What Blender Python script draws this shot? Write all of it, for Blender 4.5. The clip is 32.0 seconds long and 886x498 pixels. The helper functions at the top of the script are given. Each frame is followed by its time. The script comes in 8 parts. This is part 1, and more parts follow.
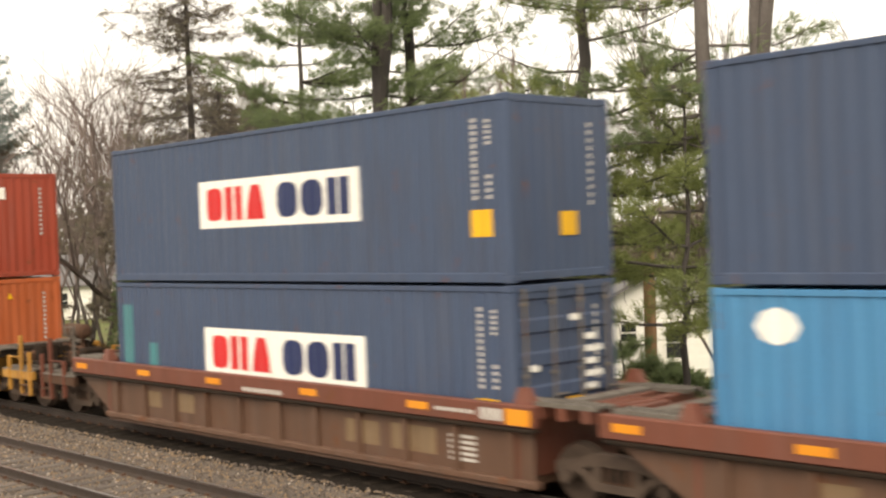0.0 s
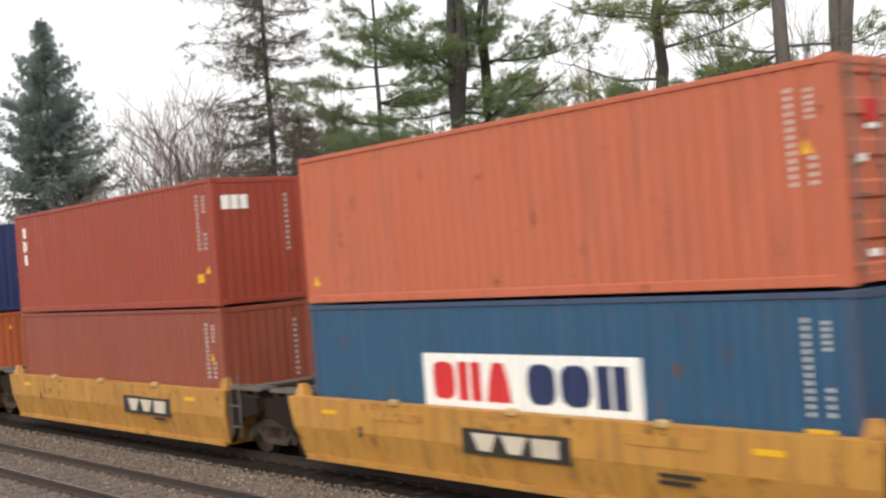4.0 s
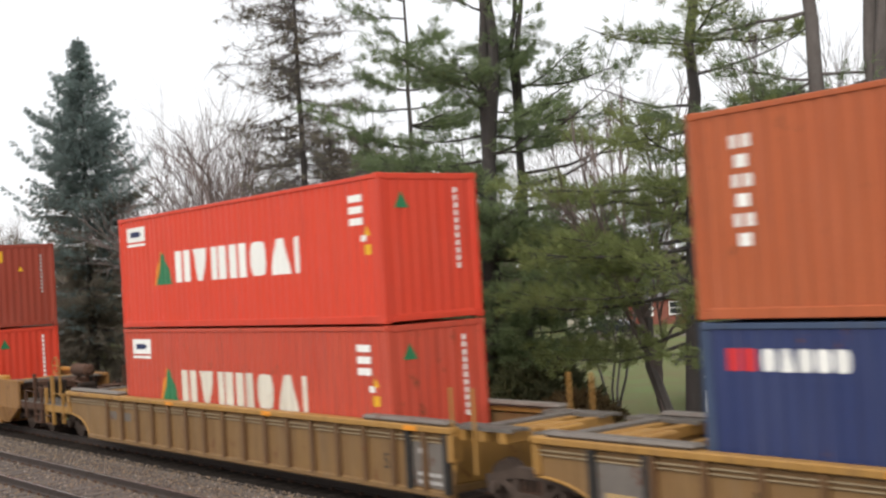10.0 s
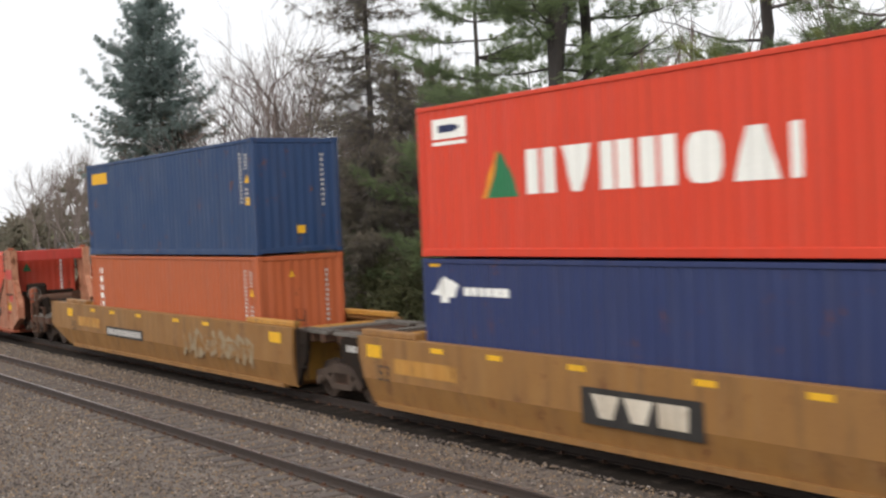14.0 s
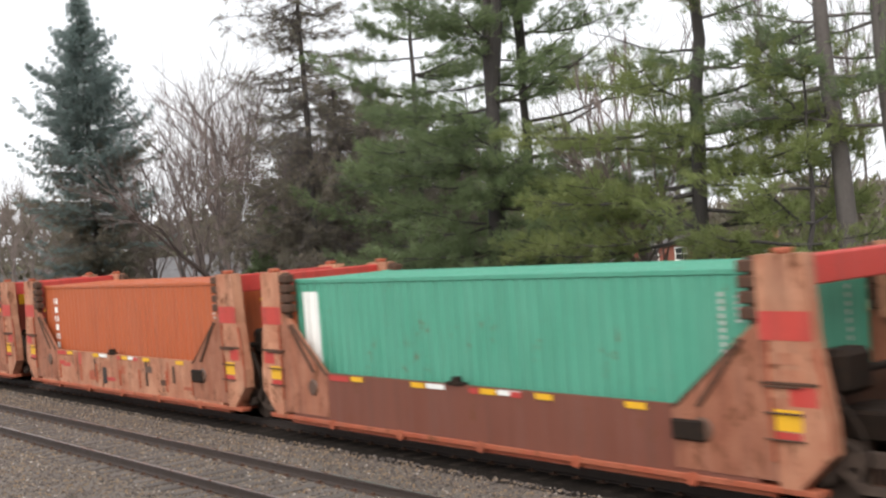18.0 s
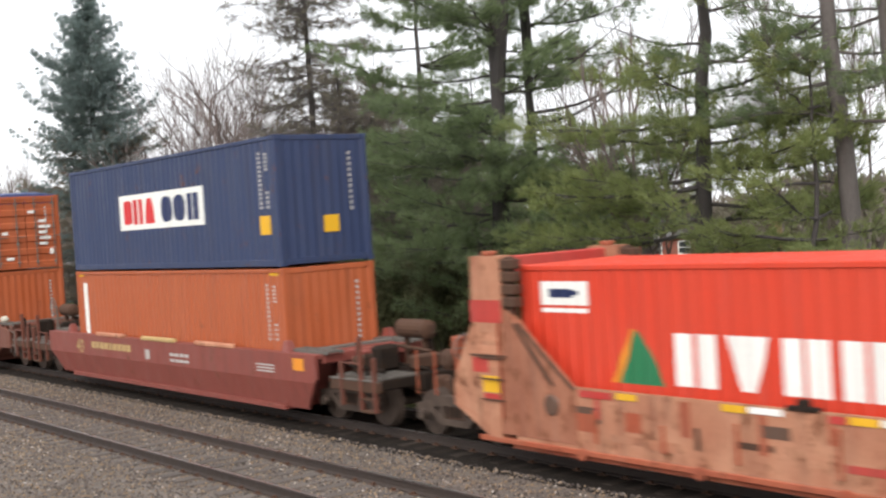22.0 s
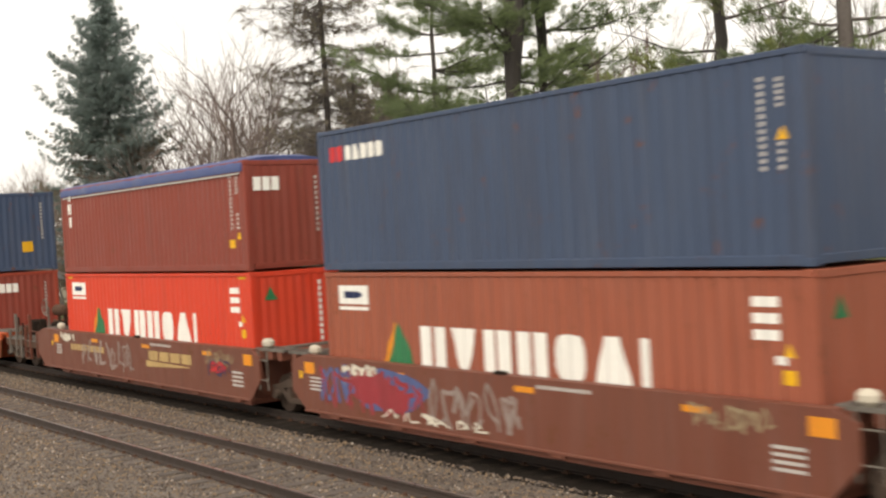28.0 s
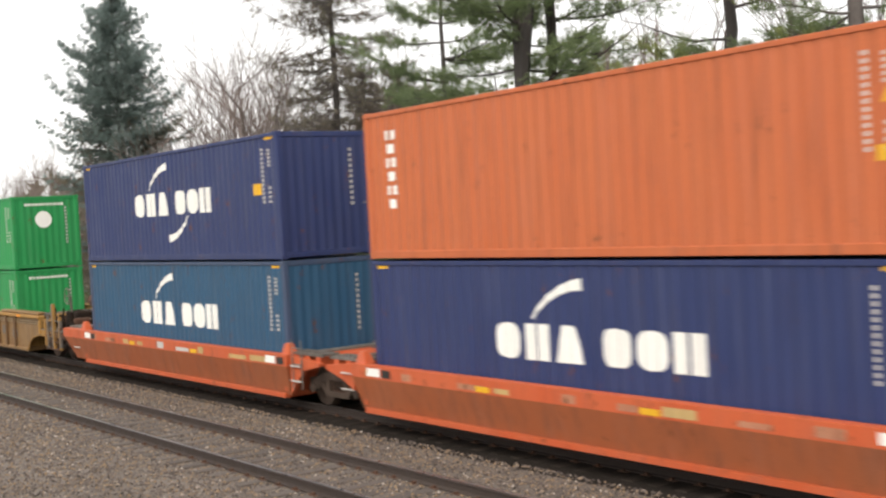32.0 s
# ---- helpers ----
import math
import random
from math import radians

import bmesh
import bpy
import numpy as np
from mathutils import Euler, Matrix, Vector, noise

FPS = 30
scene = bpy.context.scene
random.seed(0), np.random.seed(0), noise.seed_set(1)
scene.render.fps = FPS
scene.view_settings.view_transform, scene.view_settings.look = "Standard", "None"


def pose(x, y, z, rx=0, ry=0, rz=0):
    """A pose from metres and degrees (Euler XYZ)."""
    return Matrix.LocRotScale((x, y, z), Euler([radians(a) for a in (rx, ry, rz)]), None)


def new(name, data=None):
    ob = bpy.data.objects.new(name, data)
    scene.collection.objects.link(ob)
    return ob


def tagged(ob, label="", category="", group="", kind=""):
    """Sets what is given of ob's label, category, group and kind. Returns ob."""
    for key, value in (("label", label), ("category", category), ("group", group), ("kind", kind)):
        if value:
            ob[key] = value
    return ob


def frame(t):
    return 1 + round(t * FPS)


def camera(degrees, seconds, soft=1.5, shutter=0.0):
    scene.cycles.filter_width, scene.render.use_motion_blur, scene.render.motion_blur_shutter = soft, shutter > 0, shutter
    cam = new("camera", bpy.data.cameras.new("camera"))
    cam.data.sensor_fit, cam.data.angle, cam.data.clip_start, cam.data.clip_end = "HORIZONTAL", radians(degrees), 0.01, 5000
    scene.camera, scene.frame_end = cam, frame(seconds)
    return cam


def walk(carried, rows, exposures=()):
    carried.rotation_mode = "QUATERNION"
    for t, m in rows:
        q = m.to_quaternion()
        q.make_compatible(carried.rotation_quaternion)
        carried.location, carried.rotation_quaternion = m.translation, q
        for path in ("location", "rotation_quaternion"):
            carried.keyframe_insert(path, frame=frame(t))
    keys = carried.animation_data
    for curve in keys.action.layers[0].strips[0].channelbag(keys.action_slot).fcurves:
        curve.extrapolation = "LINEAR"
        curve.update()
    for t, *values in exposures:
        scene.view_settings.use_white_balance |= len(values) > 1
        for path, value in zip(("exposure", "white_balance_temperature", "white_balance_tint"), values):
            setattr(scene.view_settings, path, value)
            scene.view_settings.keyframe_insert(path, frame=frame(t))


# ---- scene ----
cam = camera(40.170, 32.0, soft=2.35, shutter=0.36)
PATH = [
    (0, pose(0, 0, 4.085, 89.225, 2.125, 46.712)),
    (0.5, pose(0, 0, 4.085, 89.185, 2.113, 47.189)),
    (1, pose(0, 0, 4.085, 89.073, 3.240, 47.522)),
    (1.5, pose(0, 0, 4.085, 89.347, 3.326, 48.490)),
    (2, pose(0, 0, 4.085, 89.742, 3.167, 48.887)),
    (2.5, pose(0, 0, 4.085, 90.369, 3.373, 49.297)),
    (3, pose(0, 0, 4.085, 89.997, 3.686, 49.759)),
    (3.5, pose(0, 0, 4.085, 90.356, 4.421, 50.315)),
    (5.5, pose(0, 0, 4.085, 89.286, 4.006, 51.846)),
    (6, pose(0, 0, 4.085, 89.500, 4.186, 52.040)),
    (6.5, pose(0, 0, 4.085, 89.266, 4.480, 52.175)),
    (7, pose(0, 0, 4.085, 89.784, 4.151, 53.261)),
    (7.5, pose(0, 0, 4.085, 89.181, 4.210, 54.107)),
    (8, pose(0, 0, 4.085, 89.512, 4.071, 52.762)),
    (8.5, pose(0, 0, 4.085, 90.369, 4.063, 52.754)),
    (9, pose(0, 0, 4.085, 90.165, 3.611, 53.567)),
    (9.5, pose(0, 0, 4.085, 90.754, 3.629, 51.659)),
    (10, pose(0, 0, 4.085, 91.377, 3.501, 52.008)),
    (10.5, pose(0, 0, 4.085, 90.481, 3.932, 51.967)),
    (11, pose(0, 0, 4.085, 90.500, 3.852, 51.473)),
    (11.5, pose(0, 0, 4.085, 90.578, 3.446, 51.502)),
    (12, pose(0, 0, 4.085, 90.777, 3.213, 52.127)),
    (12.5, pose(0, 0, 4.085, 90.241, 3.213, 52.338)),
    (13, pose(0, 0, 4.085, 89.331, 3.323, 51.712)),
    (13.5, pose(0, 0, 4.085, 90.436, 2.568, 51.768)),
    (14, pose(0, 0, 4.085, 88.371, 2.461, 55.024)),
    (14.5, pose(0, 0, 4.085, 92.931, 1.381, 54.447)),
    (15, pose(0, 0, 4.085, 87.831, 2.983, 53.474)),
    (15.5, pose(0, 0, 4.085, 88.142, 3.003, 54.401)),
    (17.5, pose(0, 0, 4.085, 89.179, 4.203, 53.428)),
    (18, pose(0, 0, 4.085, 89.016, 4.429, 52.270)),
    (18.5, pose(0, 0, 4.085, 89.267, 3.895, 52.202)),
    (19, pose(0, 0, 4.085, 89.218, 3.147, 53.032)),
    (19.5, pose(0, 0, 4.085, 89.863, 3.539, 52.035)),
    (20, pose(0, 0, 4.085, 89.941, 4.136, 50.799)),
    (20.5, pose(0, 0, 4.085, 89.468, 3.974, 51.001)),
    (21, pose(0, 0, 4.085, 88.965, 3.818, 51.348)),
    (21.5, pose(0, 0, 4.085, 88.916, 3.780, 51.978)),
    (22, pose(0, 0, 4.085, 88.595, 3.734, 52.436)),
    (22.5, pose(0, 0, 4.085, 88.911, 3.138, 52.623)),
    (23, pose(0, 0, 4.085, 89.512, 2.887, 52.135)),
    (23.5, pose(0, 0, 4.085, 89.374, 2.933, 52.967)),
    (24, pose(0, 0, 4.085, 88.741, 3.070, 53.460)),
    (24.5, pose(0, 0, 4.085, 88.883, 2.726, 53.890)),
    (25, pose(0, 0, 4.085, 88.693, 2.749, 53.748)),
    (25.5, pose(0, 0, 4.085, 88.684, 3.458, 53.423)),
    (26, pose(0, 0, 4.085, 88.910, 3.503, 54.315)),
    (26.5, pose(0, 0, 4.085, 89.599, 2.915, 54.778)),
    (28.5, pose(0, 0, 4.085, 88.534, 3.381, 52.719)),
    (29, pose(0, 0, 4.085, 87.659, 3.362, 53.188)),
    (29.5, pose(0, 0, 4.085, 87.434, 3.619, 52.856)),
    (30, pose(0, 0, 4.085, 87.765, 3.705, 53.061)),
    (30.5, pose(0, 0, 4.085, 87.958, 4.009, 54.018)),
    (31, pose(0, 0, 4.085, 88.167, 3.420, 54.117)),
    (31.5, pose(0, 0, 4.085, 88.372, 3.364, 54.160)),
    (32, pose(0, 0, 4.085, 88.384, 3.189, 53.522)),
]
walk(cam, PATH, exposures=(
    (0, 0.5, 8100, 10), (1, 0.4, 8100, 10), (2, 0.4, 8000, 10), (3, 0.18, 7200, 10), (6, 0.24, 6600, 10), (9, 0.2, 6600, 10), (10, 0.08, 6600, 10), (11, -0.05, 6650, 10), (13, 0.08, 6700, 10), (14, 0.0, 6600, 10), (15, -0.15, 6500, 10),
    (18, 0.26, 6500, 10), (22, 0.34, 6500, 10), (23, 0.4, 6450, 10), (24, 0.32, 6700, 10), (26, 0.3, 6450, 10), (28.5, 0.12, 7900, 10), (29, 0.28, 8100, 10), (30, 0.4, 7900, 10), (31, 0.4, 7300, 10), (32, 0.32, 6900, 10)))
SPEEDS = (14.042, 13.739, 13.682, 13.604, 13.316, 13.388, 13.274, 13.261, 13.035)  # m/s every four seconds


def train_run(t):
    """Metres that the train has rolled since the start; its speed falls slowly from 14.0 to 13.0 m/s."""
    v = SPEEDS
    i = max(0, min(len(v) - 2, int(t // 4)))
    done = sum(2 * (v[k] + v[k + 1]) for k in range(i))
    u = t - 4 * i
    return done + v[i] * u + (v[i + 1] - v[i]) * u * u / 8


# ---- daylight: a bright overcast sky with a faint, wide sun behind the camera and up the line ----
SUN_HEIGHT, SUN_TURN = 45, 145
world = bpy.data.worlds.new("overcast_sky")
scene.world = world
world.use_nodes = True
wn = world.node_tree.nodes
wn.clear()
sky = wn.new("ShaderNodeTexSky")
sky.sky_type, sky.sun_disc = "NISHITA", False
sky.sun_elevation, sky.sun_rotation = radians(SUN_HEIGHT), radians(SUN_TURN)
sky.dust_density = 6.0
cloud = wn.new("ShaderNodeMix")
cloud.data_type = "RGBA"
cloud.inputs[0].default_value = 0.86
cloud.inputs[7].default_value = (13.0, 13.2, 13.6, 1)
back = wn.new("ShaderNodeBackground")
back.inputs[1].default_value = 0.09
wout = wn.new("ShaderNodeOutputWorld")
world.node_tree.links.new(sky.outputs[0], cloud.inputs[6])
world.node_tree.links.new(cloud.outputs[2], back.inputs[0])
world.node_tree.links.new(back.outputs[0], wout.inputs[0])
sun_data = bpy.data.lights.new("sun", "SUN")
sun_data.energy, sun_data.angle, sun_data.color = 2.2, radians(50), (1, 0.95, 0.88)
sun = new("sun", sun_data)
sun.rotation_euler = (radians(90 - SUN_HEIGHT), 0, radians(35))

# ---- materials ----
MATS = {}


def nodes_of(name):
    m = bpy.data.materials.new(name)
    m.use_nodes = True
    n, l = m.node_tree.nodes, m.node_tree.links
    return m, n, l, n["Principled BSDF"]


def noise_tex(n, l, coord, scale, detail=5, stretch=(1, 1, 1), rough=0.6):
    mp = n.new("ShaderNodeMapping")
    mp.inputs["Scale"].default_value = stretch
    l.new(coord, mp.inputs[0])
    t = n.new("ShaderNodeTexNoise")
    t.inputs["Scale"].default_value, t.inputs["Detail"].default_value, t.inputs["Roughness"].default_value = scale, detail, rough
    l.new(mp.outputs[0], t.inputs["Vector"])
    return t.outputs[0]


def ramp(n, l, fac, lo, hi):
    r = n.new("ShaderNodeMapRange")
    r.inputs[1].default_value, r.inputs[2].default_value = lo, hi
    l.new(fac, r.inputs[0])
    return r.outputs[0]


def mixed(n, l, fac, a, b, mode="MIX"):
    m = n.new("ShaderNodeMix")
    m.data_type, m.blend_type = "RGBA", mode
    for sock, v in ((m.inputs[0], fac), (m.inputs[6], a), (m.inputs[7], b)):
        if isinstance(v, (int, float)):
            sock.default_value = v
        elif isinstance(v, tuple):
            sock.default_value = (*v, 1)
        else:
            l.new(v, sock)
    return m.outputs[2]


def surface(name, col, second=None, rough=0.6, metal=0.0, scale=6.0, amount=0.5, stretch=(1, 1, 1), bump=0.0, bump_scale=40.0,
            rust=0.0, grime=0.0, sway=0.08, spec=0.4):
    """A weathered surface: a base colour with a second one in soft patches, rust spots, dark runs of grime, fine relief."""
    if name in MATS:
        return MATS[name]
    m, n, l, b = nodes_of(name)
    geo = n.new("ShaderNodeTexCoord").outputs["Object"]
    info = n.new("ShaderNodeObjectInfo")
    second = second or tuple(c * 0.72 for c in col)
    shift = n.new("ShaderNodeVectorMath")
    shift.operation = "MULTIPLY_ADD"
    comb = n.new("ShaderNodeCombineXYZ")
    for k in range(3):
        l.new(info.outputs["Random"], comb.inputs[k])
    l.new(comb.outputs[0], shift.inputs[0])
    shift.inputs[1].default_value = (37, 19, 11)
    l.new(geo, shift.inputs[2])
    co = shift.outputs[0]
    f1 = ramp(n, l, noise_tex(n, l, co, scale, 6, stretch), 0.35, 0.7)
    mul = n.new("ShaderNodeMath")
    mul.operation = "MULTIPLY"
    l.new(f1, mul.inputs[0])
    mul.inputs[1].default_value = amount
    c = mixed(n, l, mul.outputs[0], col, second)
    fine = ramp(n, l, noise_tex(n, l, co, bump_scale, 3), 0.3, 0.75)
    c = mixed(n, l, 0.18, c, mixed(n, l, fine, tuple(x * 0.6 for x in col), tuple(min(1, x * 1.3) for x in col)))
    if grime:
        g = ramp(n, l, noise_tex(n, l, co, 1.6, 6, (3.2, 3.2, 0.22), 0.7), 0.5, 0.78)
        gm = n.new("ShaderNodeMath")
        gm.operation = "MULTIPLY"
        l.new(g, gm.inputs[0])
        gm.inputs[1].default_value = grime
        c = mixed(n, l, gm.outputs[0], c, (0.05, 0.035, 0.028))
        pale = ramp(n, l, noise_tex(n, l, co, 1.9, 5, (2.6, 2.6, 0.16), 0.65), 0.5, 0.85)
        pm = n.new("ShaderNodeMath")
        pm.operation = "MULTIPLY"
        l.new(pale, pm.inputs[0])
        pm.inputs[1].default_value = 0.3
        c = mixed(n, l, pm.outputs[0], c, tuple(0.72 * x + 0.09 for x in col))
    if rust:
        r = ramp(n, l, noise_tex(n, l, co, 3.1, 9, (1, 1, 0.6), 0.75), 0.62 - rust * 0.1, 0.68 - rust * 0.06)
        c = mixed(n, l, r, c, (0.13, 0.045, 0.018))
    if sway:
        hs = n.new("ShaderNodeHueSaturation")
        vr = n.new("ShaderNodeMapRange")
        vr.inputs[3].default_value, vr.inputs[4].default_value = 1 - sway, 1 + sway
        l.new(info.outputs["Random"], vr.inputs[0])
        l.new(vr.outputs[0], hs.inputs["Value"])
        l.new(c, hs.inputs["Color"])
        c = hs.outputs[0]
    l.new(c, b.inputs["Base Color"])
    b.inputs["Roughness"].default_value, b.inputs["Metallic"].default_value = rough, metal
    b.inputs["Specular IOR Level"].default_value = spec
    rr = n.new("ShaderNodeMapRange")
    rr.inputs[3].default_value, rr.inputs[4].default_value = max(0, rough - 0.12), min(1, rough + 0.15)
    l.new(f1, rr.inputs[0])
    l.new(rr.outputs[0], b.inputs["Roughness"])
    if bump:
        bp = n.new("ShaderNodeBump")
        bp.inputs["Strength"].default_value, bp.inputs["Distance"].default_value = 0.6, bump
        l.new(noise_tex(n, l, co, bump_scale, 4), bp.inputs["Height"])
        l.new(bp.outputs[0], b.inputs["Normal"])
    MATS[name] = m
    return m


def foliage(name, col, second, third=None, sheer=0.35):
    if name in MATS:
        return MATS[name]
    m, n, l, b = nodes_of(name)
    g = n.new("ShaderNodeNewGeometry")
    co = n.new("ShaderNodeTexCoord").outputs["Object"]
    big = ramp(n, l, noise_tex(n, l, co, 0.45, 4), 0.35, 0.68)
    c = mixed(n, l, g.outputs["Random Per Island"], col, second)
    c = mixed(n, l, big, c, third or tuple(x * 0.55 for x in col))
    l.new(c, b.inputs["Base Color"])
    b.inputs["Roughness"].default_value = 0.65
    b.inputs["Specular IOR Level"].default_value = 0.25
    tr = n.new("ShaderNodeBsdfTranslucent")
    l.new(c, tr.inputs[0])
    ad = n.new("ShaderNodeMixShader")
    ad.inputs[0].default_value = sheer
    l.new(b.outputs[0], ad.inputs[1])
    l.new(tr.outputs[0], ad.inputs[2])
    l.new(ad.outputs[0], n["Material Output"].inputs[0])
    MATS[name] = m
    return m


def paint(name, col, second=None, rust=0.25, grime=0.35, rough=0.55, amount=0.45):
    return surface(name, col, second, rough, 0, 1.3, amount, (1, 1, 0.5), 0.0, 30, rust, grime, 0.04, 0.35)


ORANGE = paint("orange_paint", (0.39, 0.09, 0.03), (0.45, 0.13, 0.055), 0.02)
SALMON = paint("faded_salmon_paint", (0.46, 0.118, 0.062), (0.51, 0.155, 0.09), 0.05)
BRICK = paint("red_brown_paint", (0.28, 0.045, 0.025), (0.34, 0.068, 0.04), 0.02)
BROWN = paint("brown_paint", (0.23, 0.055, 0.032), (0.28, 0.08, 0.05))
MAROON = paint("dark_maroon_paint", (0.22, 0.043, 0.030), (0.27, 0.063, 0.044), 0.05)
RED = paint("bright_red_paint", (0.60, 0.046, 0.02), (0.60, 0.075, 0.036), 0.0, 0.25)
OLDRED = paint("faded_red_paint", (0.48, 0.058, 0.03), (0.48, 0.095, 0.055), 0.12, 0.4)
NAVY = paint("navy_blue_paint", (0.021, 0.033, 0.108), (0.032, 0.047, 0.135), 0.15, 0.3)
DEEPBLUE = paint("deep_blue_paint", (0.018, 0.045, 0.12), (0.028, 0.06, 0.145), 0.15, 0.35)
SLATE = paint("faded_slate_blue_paint", (0.042, 0.066, 0.125), (0.06, 0.088, 0.15), 0.12, 0.45)
DARKSLATE = paint("dark_weathered_navy_paint", (0.026, 0.04, 0.1), (0.042, 0.06, 0.13), 0.15, 0.45)
TEALBLUE = paint("deep_teal_blue_paint", (0.020, 0.075, 0.15), (0.03, 0.10, 0.18), 0.25, 0.4)
SKYBLUE = paint("light_blue_paint", (0.045, 0.19, 0.38), (0.06, 0.24, 0.42), 0.15, 0.3)
SEAGREEN = paint("sea_green_paint", (0.07, 0.285, 0.195), (0.115, 0.36, 0.255), 0.1, 0.25)
GREEN = paint("bright_green_paint", (0.012, 0.23, 0.065), (0.02, 0.28, 0.085), 0.1, 0.25)
WHITE = paint("white_lettering", (0.82, 0.82, 0.79), (0.72, 0.72, 0.68), 0.0, 0.15)
OLDWHITE = paint("worn_white_lettering", (0.68, 0.64, 0.55), (0.52, 0.48, 0.40), 0.15, 0.5)
PALE = paint("dim_white_lettering", (0.5, 0.48, 0.46), (0.38, 0.36, 0.34), 0.0, 0.4)
REDLETTER = paint("red_lettering", (0.6, 0.03, 0.035), None, 0.0, 0.15)
NAVYLETTER = paint("navy_lettering", (0.018, 0.03, 0.10), None, 0.0, 0.15)
BAND = paint("faded_red_band_paint", (0.46, 0.042, 0.034), (0.42, 0.10, 0.07), 0.2, 0.5)
TAPERED = paint("red_reflective_tape", (0.45, 0.035, 0.03), (0.42, 0.1, 0.08), 0.0, 0.3)
YELLOWMARK = paint("yellow_marking", (0.74, 0.41, 0.016), (0.62, 0.32, 0.03), 0.0, 0.3)
ORANGEMARK = paint("orange_marking", (0.72, 0.27, 0.02), (0.6, 0.2, 0.03), 0.0, 0.3)
GREENMARK = paint("green_marking", (0.02, 0.17, 0.07), None, 0.0, 0.15)
OFFWHITE = paint("worn_pale_lettering", (0.62, 0.56, 0.47), (0.42, 0.33, 0.23), 0.1, 0.5, 0.6, 0.7)
CREAM = paint("cream_lettering", (0.48, 0.33, 0.14), (0.38, 0.25, 0.11), 0.0, 0.5)
TANPATCH = paint("dirty_tan_stencil_paint", (0.2, 0.135, 0.08), (0.13, 0.08, 0.05), 0.2, 0.6)
TANGUARD = paint("worn_tan_guard_paint", (0.40, 0.245, 0.12), (0.30, 0.17, 0.08), 0.1, 0.5)
BLACKMARK = paint("black_marking", (0.025, 0.023, 0.022), None, 0.0, 0.2)
RUSTMARK = paint("brown_rust_stain", (0.27, 0.075, 0.04), (0.22, 0.06, 0.035), 0.0, 0.2)
TEALMARK = paint("teal_patch_paint", (0.05, 0.19, 0.22), None, 0.0, 0.3)
REDSPRAY = paint("faded_red_spray_paint", (0.32, 0.035, 0.045), (0.24, 0.045, 0.06), 0.0, 0.5)
BLUESPRAY = paint("faded_blue_spray_paint", (0.07, 0.11, 0.27), (0.11, 0.11, 0.2), 0.0, 0.5)
SILVER = paint("silver_grey_sprayed_graffiti", (0.30, 0.24, 0.22), (0.21, 0.155, 0.14), 0.0, 0.5)
GRAFFITI = paint("grey_sprayed_graffiti", (0.31, 0.24, 0.15), (0.22, 0.15, 0.085), 0.0, 0.5)
STEEL = surface("bare_weathered_steel", (0.16, 0.14, 0.125), (0.24, 0.21, 0.18), 0.6, 0.3, 5, 0.7, rust=0.5, grime=0.3)
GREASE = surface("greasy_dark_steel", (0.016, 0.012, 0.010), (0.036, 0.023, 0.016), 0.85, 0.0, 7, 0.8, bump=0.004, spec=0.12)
DUSTED = surface("dusty_brown_cast_steel", (0.06, 0.043, 0.035), (0.11, 0.08, 0.064), 0.9, 0.0, 5, 0.8, bump=0.004, spec=0.2)
RUSTED = surface("rusted_steel", (0.065, 0.034, 0.022), (0.11, 0.052, 0.03), 0.85, 0.1, 8, 0.8, bump=0.003)
GALVAN = surface("galvanised_grating", (0.16, 0.145, 0.13), (0.095, 0.082, 0.07), 0.7, 0.2, 6, 0.8, grime=0.5)
CARYELLOW = paint("railcar_yellow_paint", (0.46, 0.235, 0.048), (0.36, 0.155, 0.038), 0.45, 0.8, amount=0.7)
OCHRE = paint("dirty_ochre_railcar_paint", (0.27, 0.135, 0.042), (0.19, 0.088, 0.032), 0.3, 0.7)
RIBYELLOW = paint("grimy_yellow_railcar_paint", (0.225, 0.13, 0.052), (0.145, 0.08, 0.036), 0.3, 0.6)
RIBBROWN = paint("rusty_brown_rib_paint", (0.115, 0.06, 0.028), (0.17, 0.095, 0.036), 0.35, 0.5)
CHORDYELLOW = paint("worn_yellow_chord_paint", (0.35, 0.19, 0.05), (0.25, 0.125, 0.038), 0.3, 0.5)
CARBROWN = paint("brown_railcar_paint", (0.155, 0.052, 0.034), (0.20, 0.075, 0.05), 0.25, 0.4)
POSTBROWN = paint("maroon_railcar_paint", (0.155, 0.05, 0.033), (0.12, 0.05, 0.035), 0.35, 0.5)
POSTWEB = paint("dusty_brown_railcar_paint", (0.115, 0.062, 0.042), (0.075, 0.042, 0.03), 0.3, 0.6)
CARMAROON = paint("brick_red_railcar_paint", (0.22, 0.055, 0.042), (0.25, 0.075, 0.06), 0.2, 0.35)
PINK = surface("faded_pink_railcar_paint", (0.5, 0.245, 0.15), (0.30, 0.09, 0.048), 0.7, 0, 1.5, 0.9, (1, 1, 0.8), 0.0, 26, 0.8, 0.7, 0.08, 0.3)
GUSSET = surface("rust_streaked_pink_railcar_paint", (0.36, 0.15, 0.09), (0.2, 0.065, 0.036), 0.7, 0, 1.8, 0.95, (1, 1, 0.6), 0.0, 26, 0.8, 0.8, 0.06, 0.3)
PINKDARK = surface("rusty_red_railcar_paint", (0.33, 0.072, 0.034), (0.38, 0.14, 0.078), 0.7, 0, 1.6, 0.75, (1, 1, 0.7), 0.0, 26, 0.6, 0.6, 0.05, 0.3)
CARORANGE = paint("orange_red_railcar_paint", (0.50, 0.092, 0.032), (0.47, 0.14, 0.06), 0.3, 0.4)
